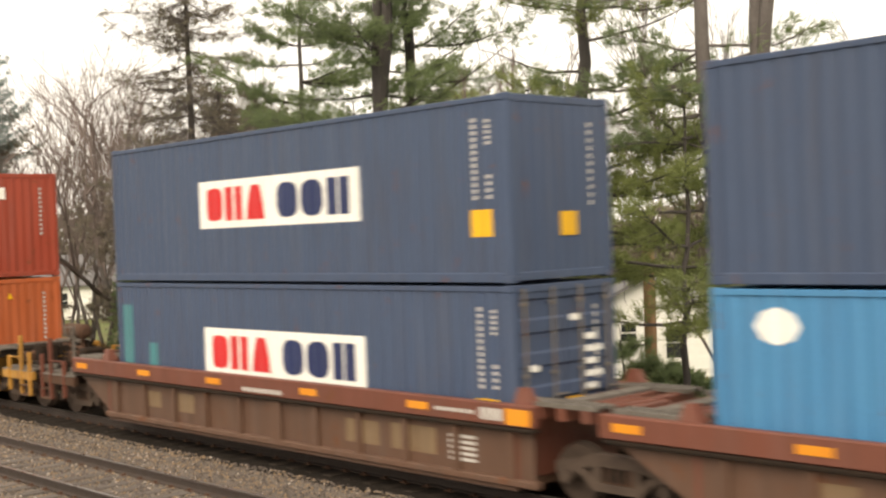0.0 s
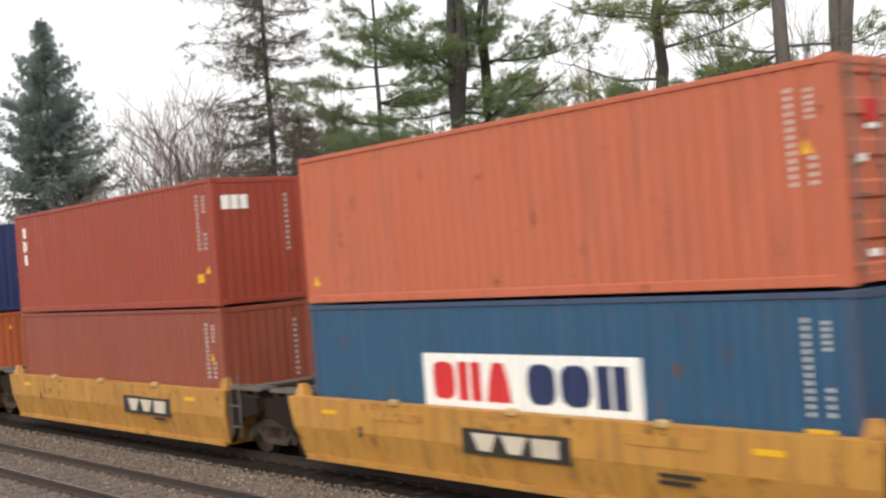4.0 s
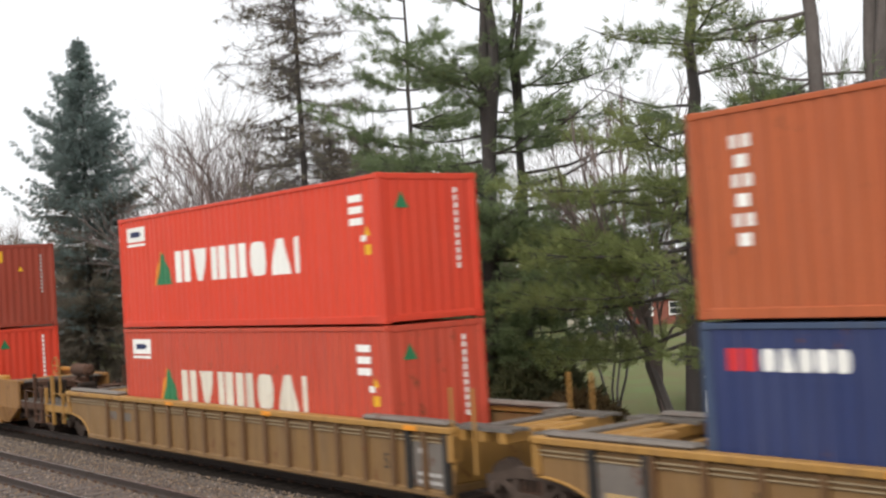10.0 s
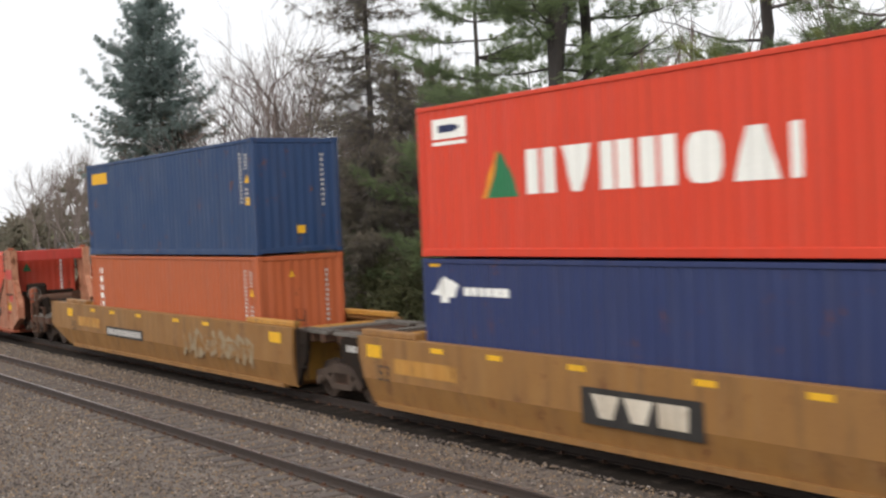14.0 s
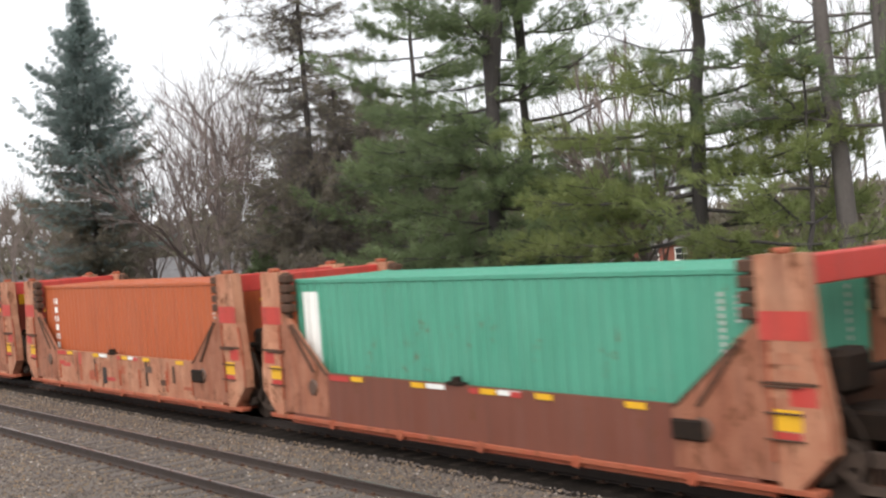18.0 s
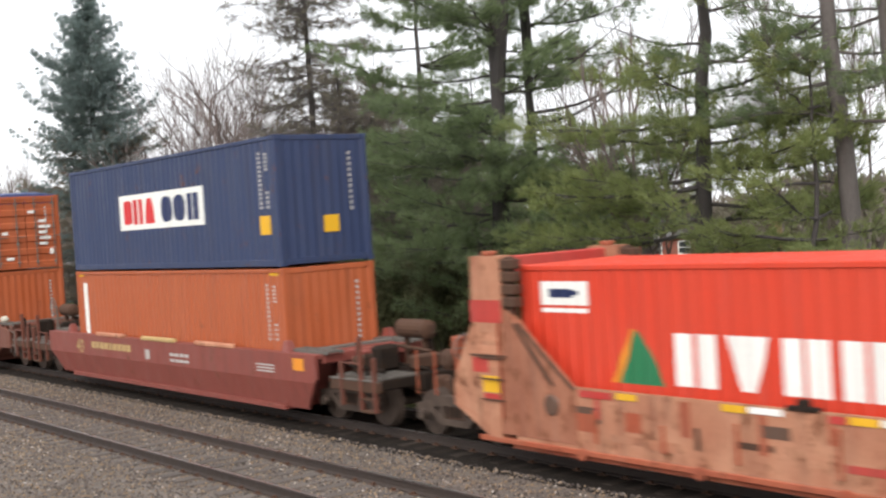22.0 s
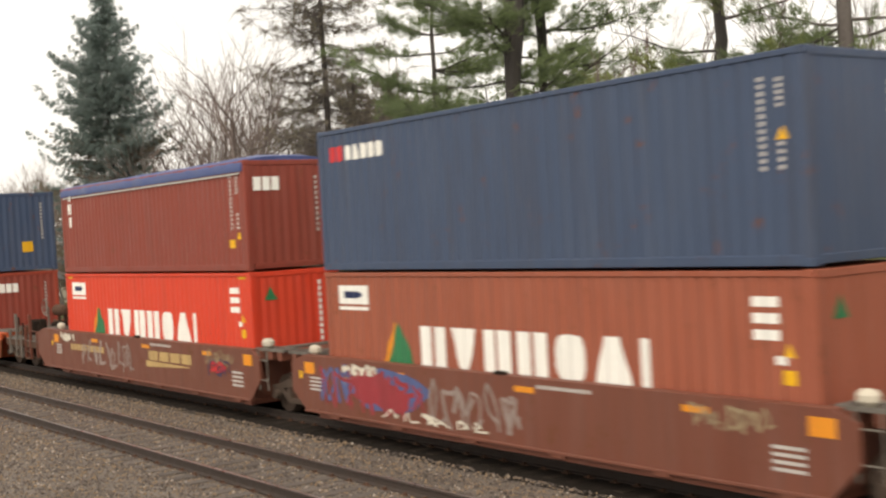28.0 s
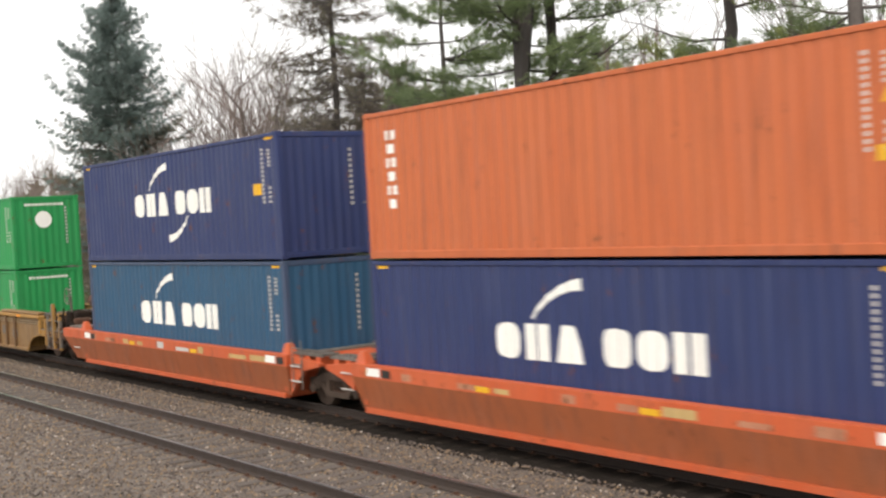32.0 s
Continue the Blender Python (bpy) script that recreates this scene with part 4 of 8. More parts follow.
def deck(car, x0, x1, z, mat, rail=True, width=1.3):
    """The walkway deck over the truck: two gratings along the sides on cross bearers, with a gap between."""
    s = Shape().chamfer(x0, x1, -0.42, 0.42, z - 0.34, z - 0.08, 0.03)
    for i in range(3):
        a = x0 + (x1 - x0) * (i + 0.5) / 3
        s.chamfer(a - 0.09, a + 0.09, -width, width, z - 0.26, z - 0.05, 0.02)
    part("end_frame", s, mat, car, "heavy welded end framing over the truck")
    for e in (-1, 1):
        g = Shape()
        y0, y1 = sorted((e * (width - 0.42), e * width))
        n = max(3, int((x1 - x0) / 0.12))
        for i in range(n):
            a = x0 + (x1 - x0) * i / n
            g.box(a, a + 0.07, y0, y1, z - 0.045, z)
        g.box(x0, x1, y0, y0 + 0.03, z - 0.06, z + 0.004).box(x0, x1, y1 - 0.03, y1, z - 0.06, z + 0.004)
        part("walkway_grating", g, GALVAN, car, "galvanised walkway grating")
    cross = Shape().box(x0 + (x1 - x0) * 0.3, x0 + (x1 - x0) * 0.3 + 0.3, -width + 0.42, width - 0.42, z - 0.045, z)
    part("cross_walkway", cross, GALVAN, car, "galvanised walkway grating")


def gear(car, x, z, mat, tank=True):
    """Brake stand, air reservoir and valve at a coupled end."""
    if tank:
        s = Shape().tube((x, -0.85, z + 0.28), (x, 0.55, z + 0.28), 0.2, 0.2, 16)
        s.tube((x, -0.9, z + 0.28), (x, -0.85, z + 0.28), 0.1, 0.2, 16)
        s.box(x - 0.16, x - 0.08, -0.6, -0.5, z - 0.1, z + 0.2).box(x - 0.16, x - 0.08, 0.2, 0.3, z - 0.1, z + 0.2)
        part("air_reservoir", s, RUSTED, car, "rust-brown air reservoir")
        v = Shape().chamfer(x + 0.3, x + 0.55, -0.7, -0.4, z + 0.02, z + 0.38, 0.04).tube((x + 0.4, -0.75, z + 0.2), (x + 0.4, -0.85, z + 0.2), 0.09, 0.07, 10)
        part("brake_valve", v, GREASE, car, "dark brake control valve")
    p = Shape().box(x + 0.7, x + 0.78, -1.2, -1.1, z - 0.5, z + 0.62).chamfer(x + 0.62, x + 0.86, -1.22, -0.98, z + 0.42, z + 0.78, 0.04)
    part("brake_stand", p, mat, car, "upright brake stand")
    w = Shape()
    for i in range(16):
        a, b = 2 * math.pi * i / 16, 2 * math.pi * (i + 1) / 16
        w.tube((x + 0.9, -1.1 + 0.24 * math.cos(a), z + 0.58 + 0.24 * math.sin(a)), (x + 0.9, -1.1 + 0.24 * math.cos(b), z + 0.58 + 0.24 * math.sin(b)), 0.016, n=5)
    for i in range(4):
        a = math.pi * i / 2
        w.tube((x + 0.9, -1.1, z + 0.58), (x + 0.9, -1.1 + 0.24 * math.cos(a), z + 0.58 + 0.24 * math.sin(a)), 0.012, n=5)
    part("hand_wheel", w, STEEL, car, "round steel hand brake wheel")
    r = Shape()
    for q in (-0.3, 0.25):
        r.tube((x + q, -1.32, z - 0.3), (x + q, -1.32, z + 0.5), 0.02, n=6)
    part("hand_rail", r, mat, car, "upright hand rail posts")


def panel_marks(car, name, rects, mat, label, y=-1.516):
    whole = Shape()
    for x0, x1, z0, z1 in rects:
        s = Shape() if name == "word_block" else whole
        s.add([(x0, y, z0), (x1, y, z0), (x1, y, z1), (x0, y, z1)], [(0, 1, 2, 3)])
        if s is not whole:
            part(name, s, mat, car, label)
    if whole.v:
        o = part(name, whole, mat, car, label)
        if len(rects) > 1:
            tagged(o, kind="stuff")


def bars(x0, x1, z0, z1, count, gap=0.2):
    w = (x1 - x0) / count
    return [(x0 + w * i + w * gap / 2, x0 + w * (i + 1) - w * gap / 2, z0, z1) for i in range(count)]


def lettering(text, size, x, z, car, mat, label, y=-1.518):
    """Real characters in the built-in font, laid on a car side."""
    c = bpy.data.curves.new("lettering", "FONT")
    c.body, c.size, c.align_x, c.align_y = text, size, "CENTER", "CENTER"
    o = bpy.data.objects.new("lettering", c)
    scene.collection.objects.link(o)
    me = bpy.data.meshes.new_from_object(o.evaluated_get(bpy.context.evaluated_depsgraph_get()))
    bpy.data.objects.remove(o)
    me.materials.clear()
    me.materials.append(mat)
    return part("lettering", me, None, car, label, pose(x, y, z, 90, 0, 0))


def scribble(car, x0, x1, z0, z1, mat, seed, strokes=14, y=-1.519, bold=1.0):
    """Faded sprayed strokes."""
    rng = random.Random(seed)
    s = Shape()
    w, h = (x1 - x0) / strokes, z1 - z0
    layer = 0
    for i in range(strokes):
        cx = x0 + w * (i + 0.5)
        pts = [(cx + rng.uniform(-0.75, 0.75) * w, z0 + h * rng.uniform(0.0, 0.25)), (cx + rng.uniform(-0.6, 0.2) * w, z0 + h * rng.uniform(0.7, 1.0)),
               (cx + rng.uniform(-0.1, 0.9) * w, z0 + h * rng.uniform(0.45, 0.85)), (cx + rng.uniform(-0.4, 0.6) * w, z0 + h * rng.uniform(0.0, 0.4)), (cx + rng.uniform(0.1, 1.0) * w, z0 + h * rng.uniform(0.1, 0.9))]
        fat = rng.uniform(0.012, 0.03) * bold
        for (ax, az), (bx, bz) in zip(pts, pts[1:]):
            n = 5
            bend = rng.uniform(-0.16, 0.16)
            mid = [(ax + (bx - ax) * k / n + bend * (bz - az) * math.sin(math.pi * k / n), az + (bz - az) * k / n - bend * (bx - ax) * math.sin(math.pi * k / n)) for k in range(n + 1)]
            for (px, pz), (qx, qz) in zip(mid, mid[1:]):
                ln = math.hypot(qx - px, qz - pz) + 1e-6
                ux, uz = -(qz - pz) / ln * fat, (qx - px) / ln * fat
                s.add([(px + ux, y - 0.00005 * layer, pz + uz), (qx + ux, y - 0.00005 * layer, qz + uz), (qx - ux, y - 0.00005 * layer, qz - uz), (px - ux, y - 0.00005 * layer, pz - uz)], [(0, 1, 2, 3)])
            layer += 1
    tagged(part("graffiti", s, mat, car, "faded sprayed graffiti"), kind="stuff")


def spray_fill(car, x, z, rx, rz, mat, seed, y, name="graffiti", label="patch of sprayed graffiti"):
    """A flat patch with an uneven outline."""
    rng = random.Random(seed)
    pts = [(x + rx * rng.uniform(0.8, 1.1) * math.cos(a), y, z + rz * rng.uniform(0.8, 1.1) * math.sin(a)) for a in (2 * math.pi * i / 18 for i in range(18))]
    part(name, Shape().add([(x, y, z)] + pts, [(0, i + 1, (i + 1) % 18 + 1) for i in range(18)]), mat, car, label)


def side_plate(car, mat, x0, x1, top, low, crease, cut0=0.0, cut1=0.0, rise0=None, rise1=None, inset=0.13, low_mat=None):
    """Smooth side sheets on both flanks: an upper plate, and below the crease a plate that leans inwards."""
    rise0 = top - 0.1 if rise0 is None else rise0
    rise1 = top - 0.1 if rise1 is None else rise1
    for s in (-1, 1):
        f0 = (crease - low) / max(0.01, rise0 - low)
        f1 = (crease - low) / max(0.01, rise1 - low)
        a0, a1 = x0 + cut0 * (1 - f0), x1 - cut1 * (1 - f1)
        up = Shape()
        pts = [(a0, crease), (a1, crease), (x1, max(rise1, crease + 0.02)), (x1, top), (x0, top), (x0, max(rise0, crease + 0.02))]
        up.slab(pts, s * 1.51, s * 1.44)
        part("side_sheet", up, mat, car)
        lo = Shape()
        b0, b1 = x0 + cut0, x1 - cut1
        yo, yi = s * 1.51, s * (1.51 - inset)
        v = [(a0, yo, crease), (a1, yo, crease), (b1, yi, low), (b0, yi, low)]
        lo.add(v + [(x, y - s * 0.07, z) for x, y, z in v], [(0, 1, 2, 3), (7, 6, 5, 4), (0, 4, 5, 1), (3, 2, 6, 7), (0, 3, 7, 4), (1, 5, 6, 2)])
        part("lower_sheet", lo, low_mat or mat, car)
        part("top_chord", Shape().chamfer(x0 + 0.02, x1 - 0.02, min(s * 1.3, s * 1.506), max(s * 1.3, s * 1.506), top - 0.1, top + 0.004, 0.015), mat, car)


def well_floor(car, x0, x1, mat):
    """An open floor: five wide cross bearers between two edge sills."""
    bearer = kept(("bearer", mat.name), lambda: Shape().chamfer(-0.35, 0.35, -1.3, 1.3, 0.2, 0.345, 0.02).mesh("floor_bearer", mat))
    for i in range(5):
        part("floor_bearer", bearer, None, car, m=pose(x0 + (x1 - x0) * i / 4, 0, 0))
    for s in (-1, 1):
        part("floor_sill", Shape().box(x0 - 0.35, x1 + 0.35, min(s * 1.3, s * 1.44), max(s * 1.3, s * 1.44), 0.2, 0.3), mat, car)


def bulkhead_wall(car, x, mat, top):
    part("well_end", Shape().chamfer(x - 0.05, x + 0.05, -1.42, 1.42, 0.35, top, 0.015), mat, car, "sloped end of the well")


def orange_ticks(car, z, spots, mat, w=0.36, h=0.085):
    for x in spots:
        panel_marks(car, "reflector", [(x - w / 2, x + w / 2, z - h / 2, z + h / 2)], mat, "reflective stripe")


def corner_guide(car, x, y, z, mat):
    part("container_guide", Shape().add([(x - 0.16, y - 0.12, z), (x + 0.16, y - 0.12, z), (x + 0.16, y + 0.12, z), (x - 0.16, y + 0.12, z),
         (x - 0.1, y - 0.06, z + 0.24), (x + 0.06, y - 0.06, z + 0.24), (x + 0.06, y + 0.06, z + 0.24), (x - 0.1, y + 0.06, z + 0.24)],
         [(0, 1, 2, 3), (4, 5, 6, 7), (0, 1, 5, 4), (1, 2, 6, 5), (2, 3, 7, 6), (3, 0, 4, 7)]), mat, car, "flared container guide")


def car_root(label, xf):
    return thing("well_car", label, "railcar", xf, TRACK_Y, 0, "well cars of the train")


def coupled_end(car, mat, xa, d, wheel=None, long=1.7):
    """The low platform beyond a unit's side sheet at a coupled end: sills, steps, posts, rails and dark brake gear. d: +1 ahead, -1 behind."""
    k = long / 2.2
    mat = POSTBROWN if mat in (CARMAROON, CARBROWN) else STEEL if mat is CARORANGE else mat
    d = d * k

    def at(u, w):
        return min(xa + d * u, xa + d * w), max(xa + d * u, xa + d * w)

    for s in (-1, 1):
        y0, y1 = sorted((s * 1.32, s * 1.46))
        part("side_sill", Shape().chamfer(*at(0, 2.2), y0, y1, 0.8, 1.02, 0.02), mat if mat in (CHORDYELLOW, CARYELLOW) else RUSTED, car, "low side sill of the end platform")
        part("sill_edge", Shape().box(*at(0.05, 2.15), min(s * 1.36, s * 1.475), max(s * 1.36, s * 1.475), 1.022, 1.045), GALVAN, car, "worn bright edge")
        for u, z0, z1 in ((0.6, 0.5, 1.38), (1.5, 0.42, 1.9), (2.1, 0.42, 1.5)):
            a, b = at(u - 0.035, u + 0.035)
            part("corner_post", Shape().chamfer(a, b, min(s * 1.4, s * 1.5), max(s * 1.4, s * 1.5), z0, z1, 0.012), mat, car, "upright grab post")
        part("step", Shape().chamfer(*at(1.5, 2.1), min(s * 1.3, s * 1.52), max(s * 1.3, s * 1.52), 0.42, 0.46, 0.008).box(*at(1.52, 2.08), min(s * 1.34, s * 1.5), max(s * 1.34, s * 1.5), 0.66, 0.69), RUSTED, car, "worn steel step")
        part("hand_rail", Shape().tube((xa + d * 0.6, s * 1.45, 1.36), (xa + d * 1.5, s * 1.45, 1.36), 0.018, n=6), mat, car)
    fr = Shape().chamfer(*at(-0.6, 2.3), -0.4, 0.4, 0.72, 1.08, 0.03)
    for u in (0.3, 1.25, 2.1):
        fr.chamfer(*at(u - 0.08, u + 0.08), -1.34, 1.34, 0.84, 1.04, 0.02)
    part("end_frame", fr, GREASE, car, "heavy welded end framing over the truck")
    g = Shape()
    for i in range(17):
        g.box(*at(0.1 + 0.125 * i, 0.17 + 0.125 * i), -1.3, -0.45, 1.05, 1.09)
    g.box(*at(0.1, 2.17), -1.32, -1.29, 1.04, 1.095).box(*at(0.1, 2.17), -0.48, -0.45, 1.04, 1.095)
    part("walkway_grating", g, GALVAN, car, "worn walkway grating")
    part("far_walkway", Shape().chamfer(*at(0.1, 2.17), 0.45, 1.3, 1.05, 1.09, 0.01), GALVAN, car, "worn walkway grating")
    part("brake_box", Shape().chamfer(*at(0.8, 1.2), -0.85, -0.3, 1.1, 1.62, 0.06), GREASE, car, "dark brake valve box")
    part("brake_box", Shape().chamfer(*at(0.25, 0.55), -1.05, -0.5, 1.1, 1.42, 0.05), RUSTED, car, "worn brake valve box")
    part("brake_box", Shape().chamfer(*at(1.5, 1.85), -0.3, 0.4, 1.1, 1.4, 0.05), RUSTED, car, "rusty brake cylinder box")
    for y, z, u, w, r in ((-1.1, 1.26, 0.3, 1.9, 0.045), (0.2, 1.5, 0.2, 1.7, 0.04), (-0.2, 1.22, 0.0, 2.3, 0.035), (0.75, 1.3, 0.2, 2.1, 0.04)):
        part("brake_pipe", Shape().tube((xa + d * u, y, z), (xa + d * w, y, z - 0.08), r, n=8), RUSTED if y > 0 else GREASE, car, "dark brake pipe")
    for u, y, z in ((0.95, -1.22, 1.75), (1.32, -1.18, 1.55), (0.45, 0.9, 1.6)):
        part("brake_lever", Shape().chamfer(*at(u - 0.03, u + 0.03), y - 0.03, y + 0.03, 1.05, z, 0.01), GREASE, car, "upright brake lever")
    part("bracket_plate", Shape().slab([(xa + d * 0.6, 1.1), (xa + d * 1.45, 1.1), (xa + d * 1.25, 1.62), (xa + d * 1.0, 1.62)], 0.45, 0.5), GREASE, car, "upright bracket plate")
    t = Shape().tube((xa + d * 0.15, 0.35, 1.85), (xa + d * 1.35, 0.35, 1.85), 0.2, 0.2, 16).tube((xa + d * 1.35, 0.35, 1.85), (xa + d * 1.42, 0.35, 1.85), 0.2, 0.1, 16).tube((xa + d * 0.08, 0.35, 1.85), (xa + d * 0.15, 0.35, 1.85), 0.1, 0.2, 16)
    t.box(*at(0.3, 0.4), 0.3, 0.4, 1.1, 1.7).box(*at(1.1, 1.2), 0.3, 0.4, 1.1, 1.7)
    if d > 0:
        part("air_reservoir", t, RUSTED, car, "rust-brown air reservoir")
    if wheel:
        w, x = Shape(), xa + d * 1.75
        w.box(x - 0.03, x + 0.03, -0.77, -0.71, 1.05, 2.1)
        for i in range(16):
            a, b = 2 * math.pi * i / 16, 2 * math.pi * (i + 1) / 16
            w.tube((x + 0.27 * math.cos(a), -0.85, 2.1 + 0.27 * math.sin(a)), (x + 0.27 * math.cos(b), -0.85, 2.1 + 0.27 * math.sin(b)), 0.015, n=5)
        for i in range(4):
            a = math.pi * i / 2
            w.tube((x, -0.8, 2.1), (x + 0.27 * math.cos(a), -0.85, 2.1 + 0.27 * math.sin(a)), 0.016, n=5)
        part("hand_wheel", w, wheel, car, "round hand brake wheel on its stand")
    coupler(car, xa + d * 1.9, 1 if d > 0 else -1)


def curve_in(xc, zc, rx, rz, a0, a1, n=7):
    """Points of a quarter ellipse round (xc, zc), angles in degrees."""
    return [(xc + rx * math.cos(radians(a0 + (a1 - a0) * i / n)), zc + rz * math.sin(radians(a0 + (a1 - a0) * i / n))) for i in range(n + 1)]


def ends(car, mat, span, ahead, behind, top, half, posts=None):
    """Trucks, decks and couplers. half: how far the load's end is from the pivot between units; ahead/behind: True where coupled."""
    back = -LONG
    if ahead:
        deck(car, 0.25, span - 0.4, top, mat)
        bogie(car, span)
        coupled_end(car, posts or mat, span - 0.1, 1)
    else:
        deck(car, 0.25, half - 0.12, top, mat)
        bogie(car, half)
    if behind:
        deck(car, back - span + 0.4, back - 0.25, top, mat)
        bogie(car, back - span)
        coupled_end(car, posts or mat, back - span + 0.35, -1, STEEL)
    else:
        deck(car, back - half + 0.12, back - 0.25, top, mat)


def smooth_forty(label, xf, mat, half, ahead=False, behind=False, top=1.45, low_mat=None, dark=None, lugs=3, lug_mat=None, crease=0.86):
    """A smooth-sided 40-foot well unit, its lower side leaning in."""
    car = car_root(label, xf)
    x0, cut0 = (-14.0, 0.8) if behind else (-12.75, 0.3)
    side_plate(car, mat, x0, 0.42 if not ahead else 1.6, top, 0.27, crease, cut0, 0.1 if not ahead else 0.6, max(0.95, crease + 0.03) if behind else top - 0.12, None if not ahead else max(0.95, crease + 0.03), low_mat=low_mat)
    if not behind:
        for s in (-1, 1):
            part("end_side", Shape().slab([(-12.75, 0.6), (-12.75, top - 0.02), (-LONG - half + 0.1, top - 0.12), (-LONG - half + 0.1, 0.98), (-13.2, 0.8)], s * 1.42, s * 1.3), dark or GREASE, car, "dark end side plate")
    well_floor(car, -LONG + 0.2, -0.2, mat)
    bulkhead_wall(car, 0.16, mat, top - 0.1)
    bulkhead_wall(car, -LONG - 0.16, mat, top - 0.1)
    ends(car, dark or GREASE, 2.15, ahead, behind, top + 0.06, half, mat)
    for s in (-1, 1):
        for k in range(lugs):
            x = -9.2 + 3.12 * k
            if lug_mat is None:
                part("lug", Shape().chamfer(x - 0.12, x + 0.12, s * 1.5 - 0.06, s * 1.5 + 0.06, top - 0.04, top + 0.075, 0.02), CREAM if mat is CARYELLOW else mat, car, "small worn guide lug")
            else:
                part("guard_plate", Shape().chamfer(x - 1.0, x + 1.0, s * 1.47 - 0.06, s * 1.47 + 0.06, top - 0.03, top + 0.09, 0.03), lug_mat[k % len(lug_mat)], car, "long edge guard along the top")
        corner_guide(car, 0.25, s * 1.32, top, mat)
        corner_guide(car, -LONG - 0.25, s * 1.32, top, mat)
    if not ahead:
        for s in (-1, 1):
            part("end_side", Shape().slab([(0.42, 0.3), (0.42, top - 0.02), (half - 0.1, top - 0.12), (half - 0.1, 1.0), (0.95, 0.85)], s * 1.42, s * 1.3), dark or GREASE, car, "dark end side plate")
        ladder(car, 0.8, -1.46, 0.45, top + 0.35, STEEL)
    return rolls(car)


def ribbed_long(label, xf, half, ahead=False, behind=False, number=True):
    """A 53-foot ribbed well unit; the side sheets are cut out in an arch over the trucks."""
    car = car_root(label, xf)
    x0, x1, top = (-15.9 if behind else -15.55), (3.1 if ahead else 2.15), 1.48
    mat = RIBYELLOW
    for s in (-1, 1):
        rear = curve_in(x0 + 0.02, 0.28, 1.4, 0.55, 90, 0)
        front = curve_in(x1, 0.28, 1.4, 0.55, 180, 90) if ahead else [(x1 - 0.12, 0.28), (x1, 0.9)]
        part("side_web", Shape().slab(rear + front + [(x1, 1.33), (x0 + 0.02, 1.33)], s * 1.36, s * 1.42), mat, car)
        for name, dz in (("arch_lip", 0.0),):
            pts = rear
            lip = Shape()
            limb(lip, [(u, s * 1.43, w) for u, w in pts], 0.028, 0.028, 6)
            part(name, lip, CHORDYELLOW, car, "rounded lip of the arch")
        if ahead:
            lip = Shape()
            limb(lip, [(u, s * 1.43, w) for u, w in front], 0.028, 0.028, 6)
            part("arch_lip", lip, CHORDYELLOW, car, "rounded lip of the arch")
        part("top_chord", Shape().chamfer(x0, x1, min(s * 1.3, s * 1.53), max(s * 1.3, s * 1.53), 1.36, top, 0.02), CHORDYELLOW, car, "yellow top chord with worn edge")
        part("chord_lip", Shape().chamfer(x0 + 0.1, x1 - 0.05, min(s * 1.41, s * 1.475), max(s * 1.41, s * 1.475), 1.245, 1.27, 0.008), GRAFFITI, car, "pale worn lip under the chord")
        part("chord_lip", Shape().chamfer(x0 + 0.1, x1 - 0.05, min(s * 1.41, s * 1.455), max(s * 1.41, s * 1.455), 1.17, 1.195, 0.008), GRAFFITI, car, "pale worn lip under the chord")
        part("bottom_chord", Shape().chamfer(x0 + 1.45, x1 - (1.45 if ahead else 0.15), min(s * 1.3, s * 1.48), max(s * 1.3, s * 1.48), 0.22, 0.33, 0.015), mat, car)
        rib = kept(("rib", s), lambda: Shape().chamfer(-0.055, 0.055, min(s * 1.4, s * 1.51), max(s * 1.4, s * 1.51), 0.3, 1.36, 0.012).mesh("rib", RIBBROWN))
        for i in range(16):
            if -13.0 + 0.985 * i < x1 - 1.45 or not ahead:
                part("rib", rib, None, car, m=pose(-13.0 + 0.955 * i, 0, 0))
        for x, there in ((-13.67, not behind), (1.4, not ahead)):
            if there:
                part("data_panel", Shape().box(x - 0.5, x + 0.5, min(s * 1.42, s * 1.435), max(s * 1.42, s * 1.435), 0.36, 1.16), STEEL, car, "dark grey stencilled data panel")
                for q in (-0.56, 0.56):
                    part("panel_post", Shape().chamfer(x + q - 0.07, x + q + 0.07, min(s * 1.4, s * 1.515), max(s * 1.4, s * 1.515), 0.3, 1.36, 0.012), BLACKMARK, car, "blue-black post")
        part("end_sill", Shape().chamfer(-0.6 if not ahead else -1.1, x1 - 0.15, min(s * 1.2, s * 1.5), max(s * 1.2, s * 1.5), top, top + 0.1, 0.04), RIBYELLOW if ahead else STEEL, car, "raised rounded end of the top chord")
        part("end_sill", Shape().chamfer(x0 + 0.3, -12.2, min(s * 1.2, s * 1.5), max(s * 1.2, s * 1.5), top, top + 0.09, 0.04), STEEL, car, "worn raised end of the top chord")
        for e, x in ((1, x1), (-1, x0)):
            part("end_leg", Shape().chamfer(min(x, x - e * 0.14), max(x, x - e * 0.14), min(s * 1.28, s * 1.5), max(s * 1.28, s * 1.5), 0.86, 1.36, 0.02), CHORDYELLOW, car)
        part("side_bracket", Shape().chamfer(-11.2, -11.05, min(s * 1.42, s * 1.5), max(s * 1.42, s * 1.5), 0.85, 1.02, 0.02), GREASE, car, "small dark bracket")
        if not ahead:
            for x in (2.12, 2.72):
                part("grab_post", Shape().chamfer(x - 0.026, x + 0.026, min(s * 1.4, s * 1.45), max(s * 1.4, s * 1.45), 0.7, 2.18, 0.01), CHORDYELLOW, car, "tall yellow grab post")
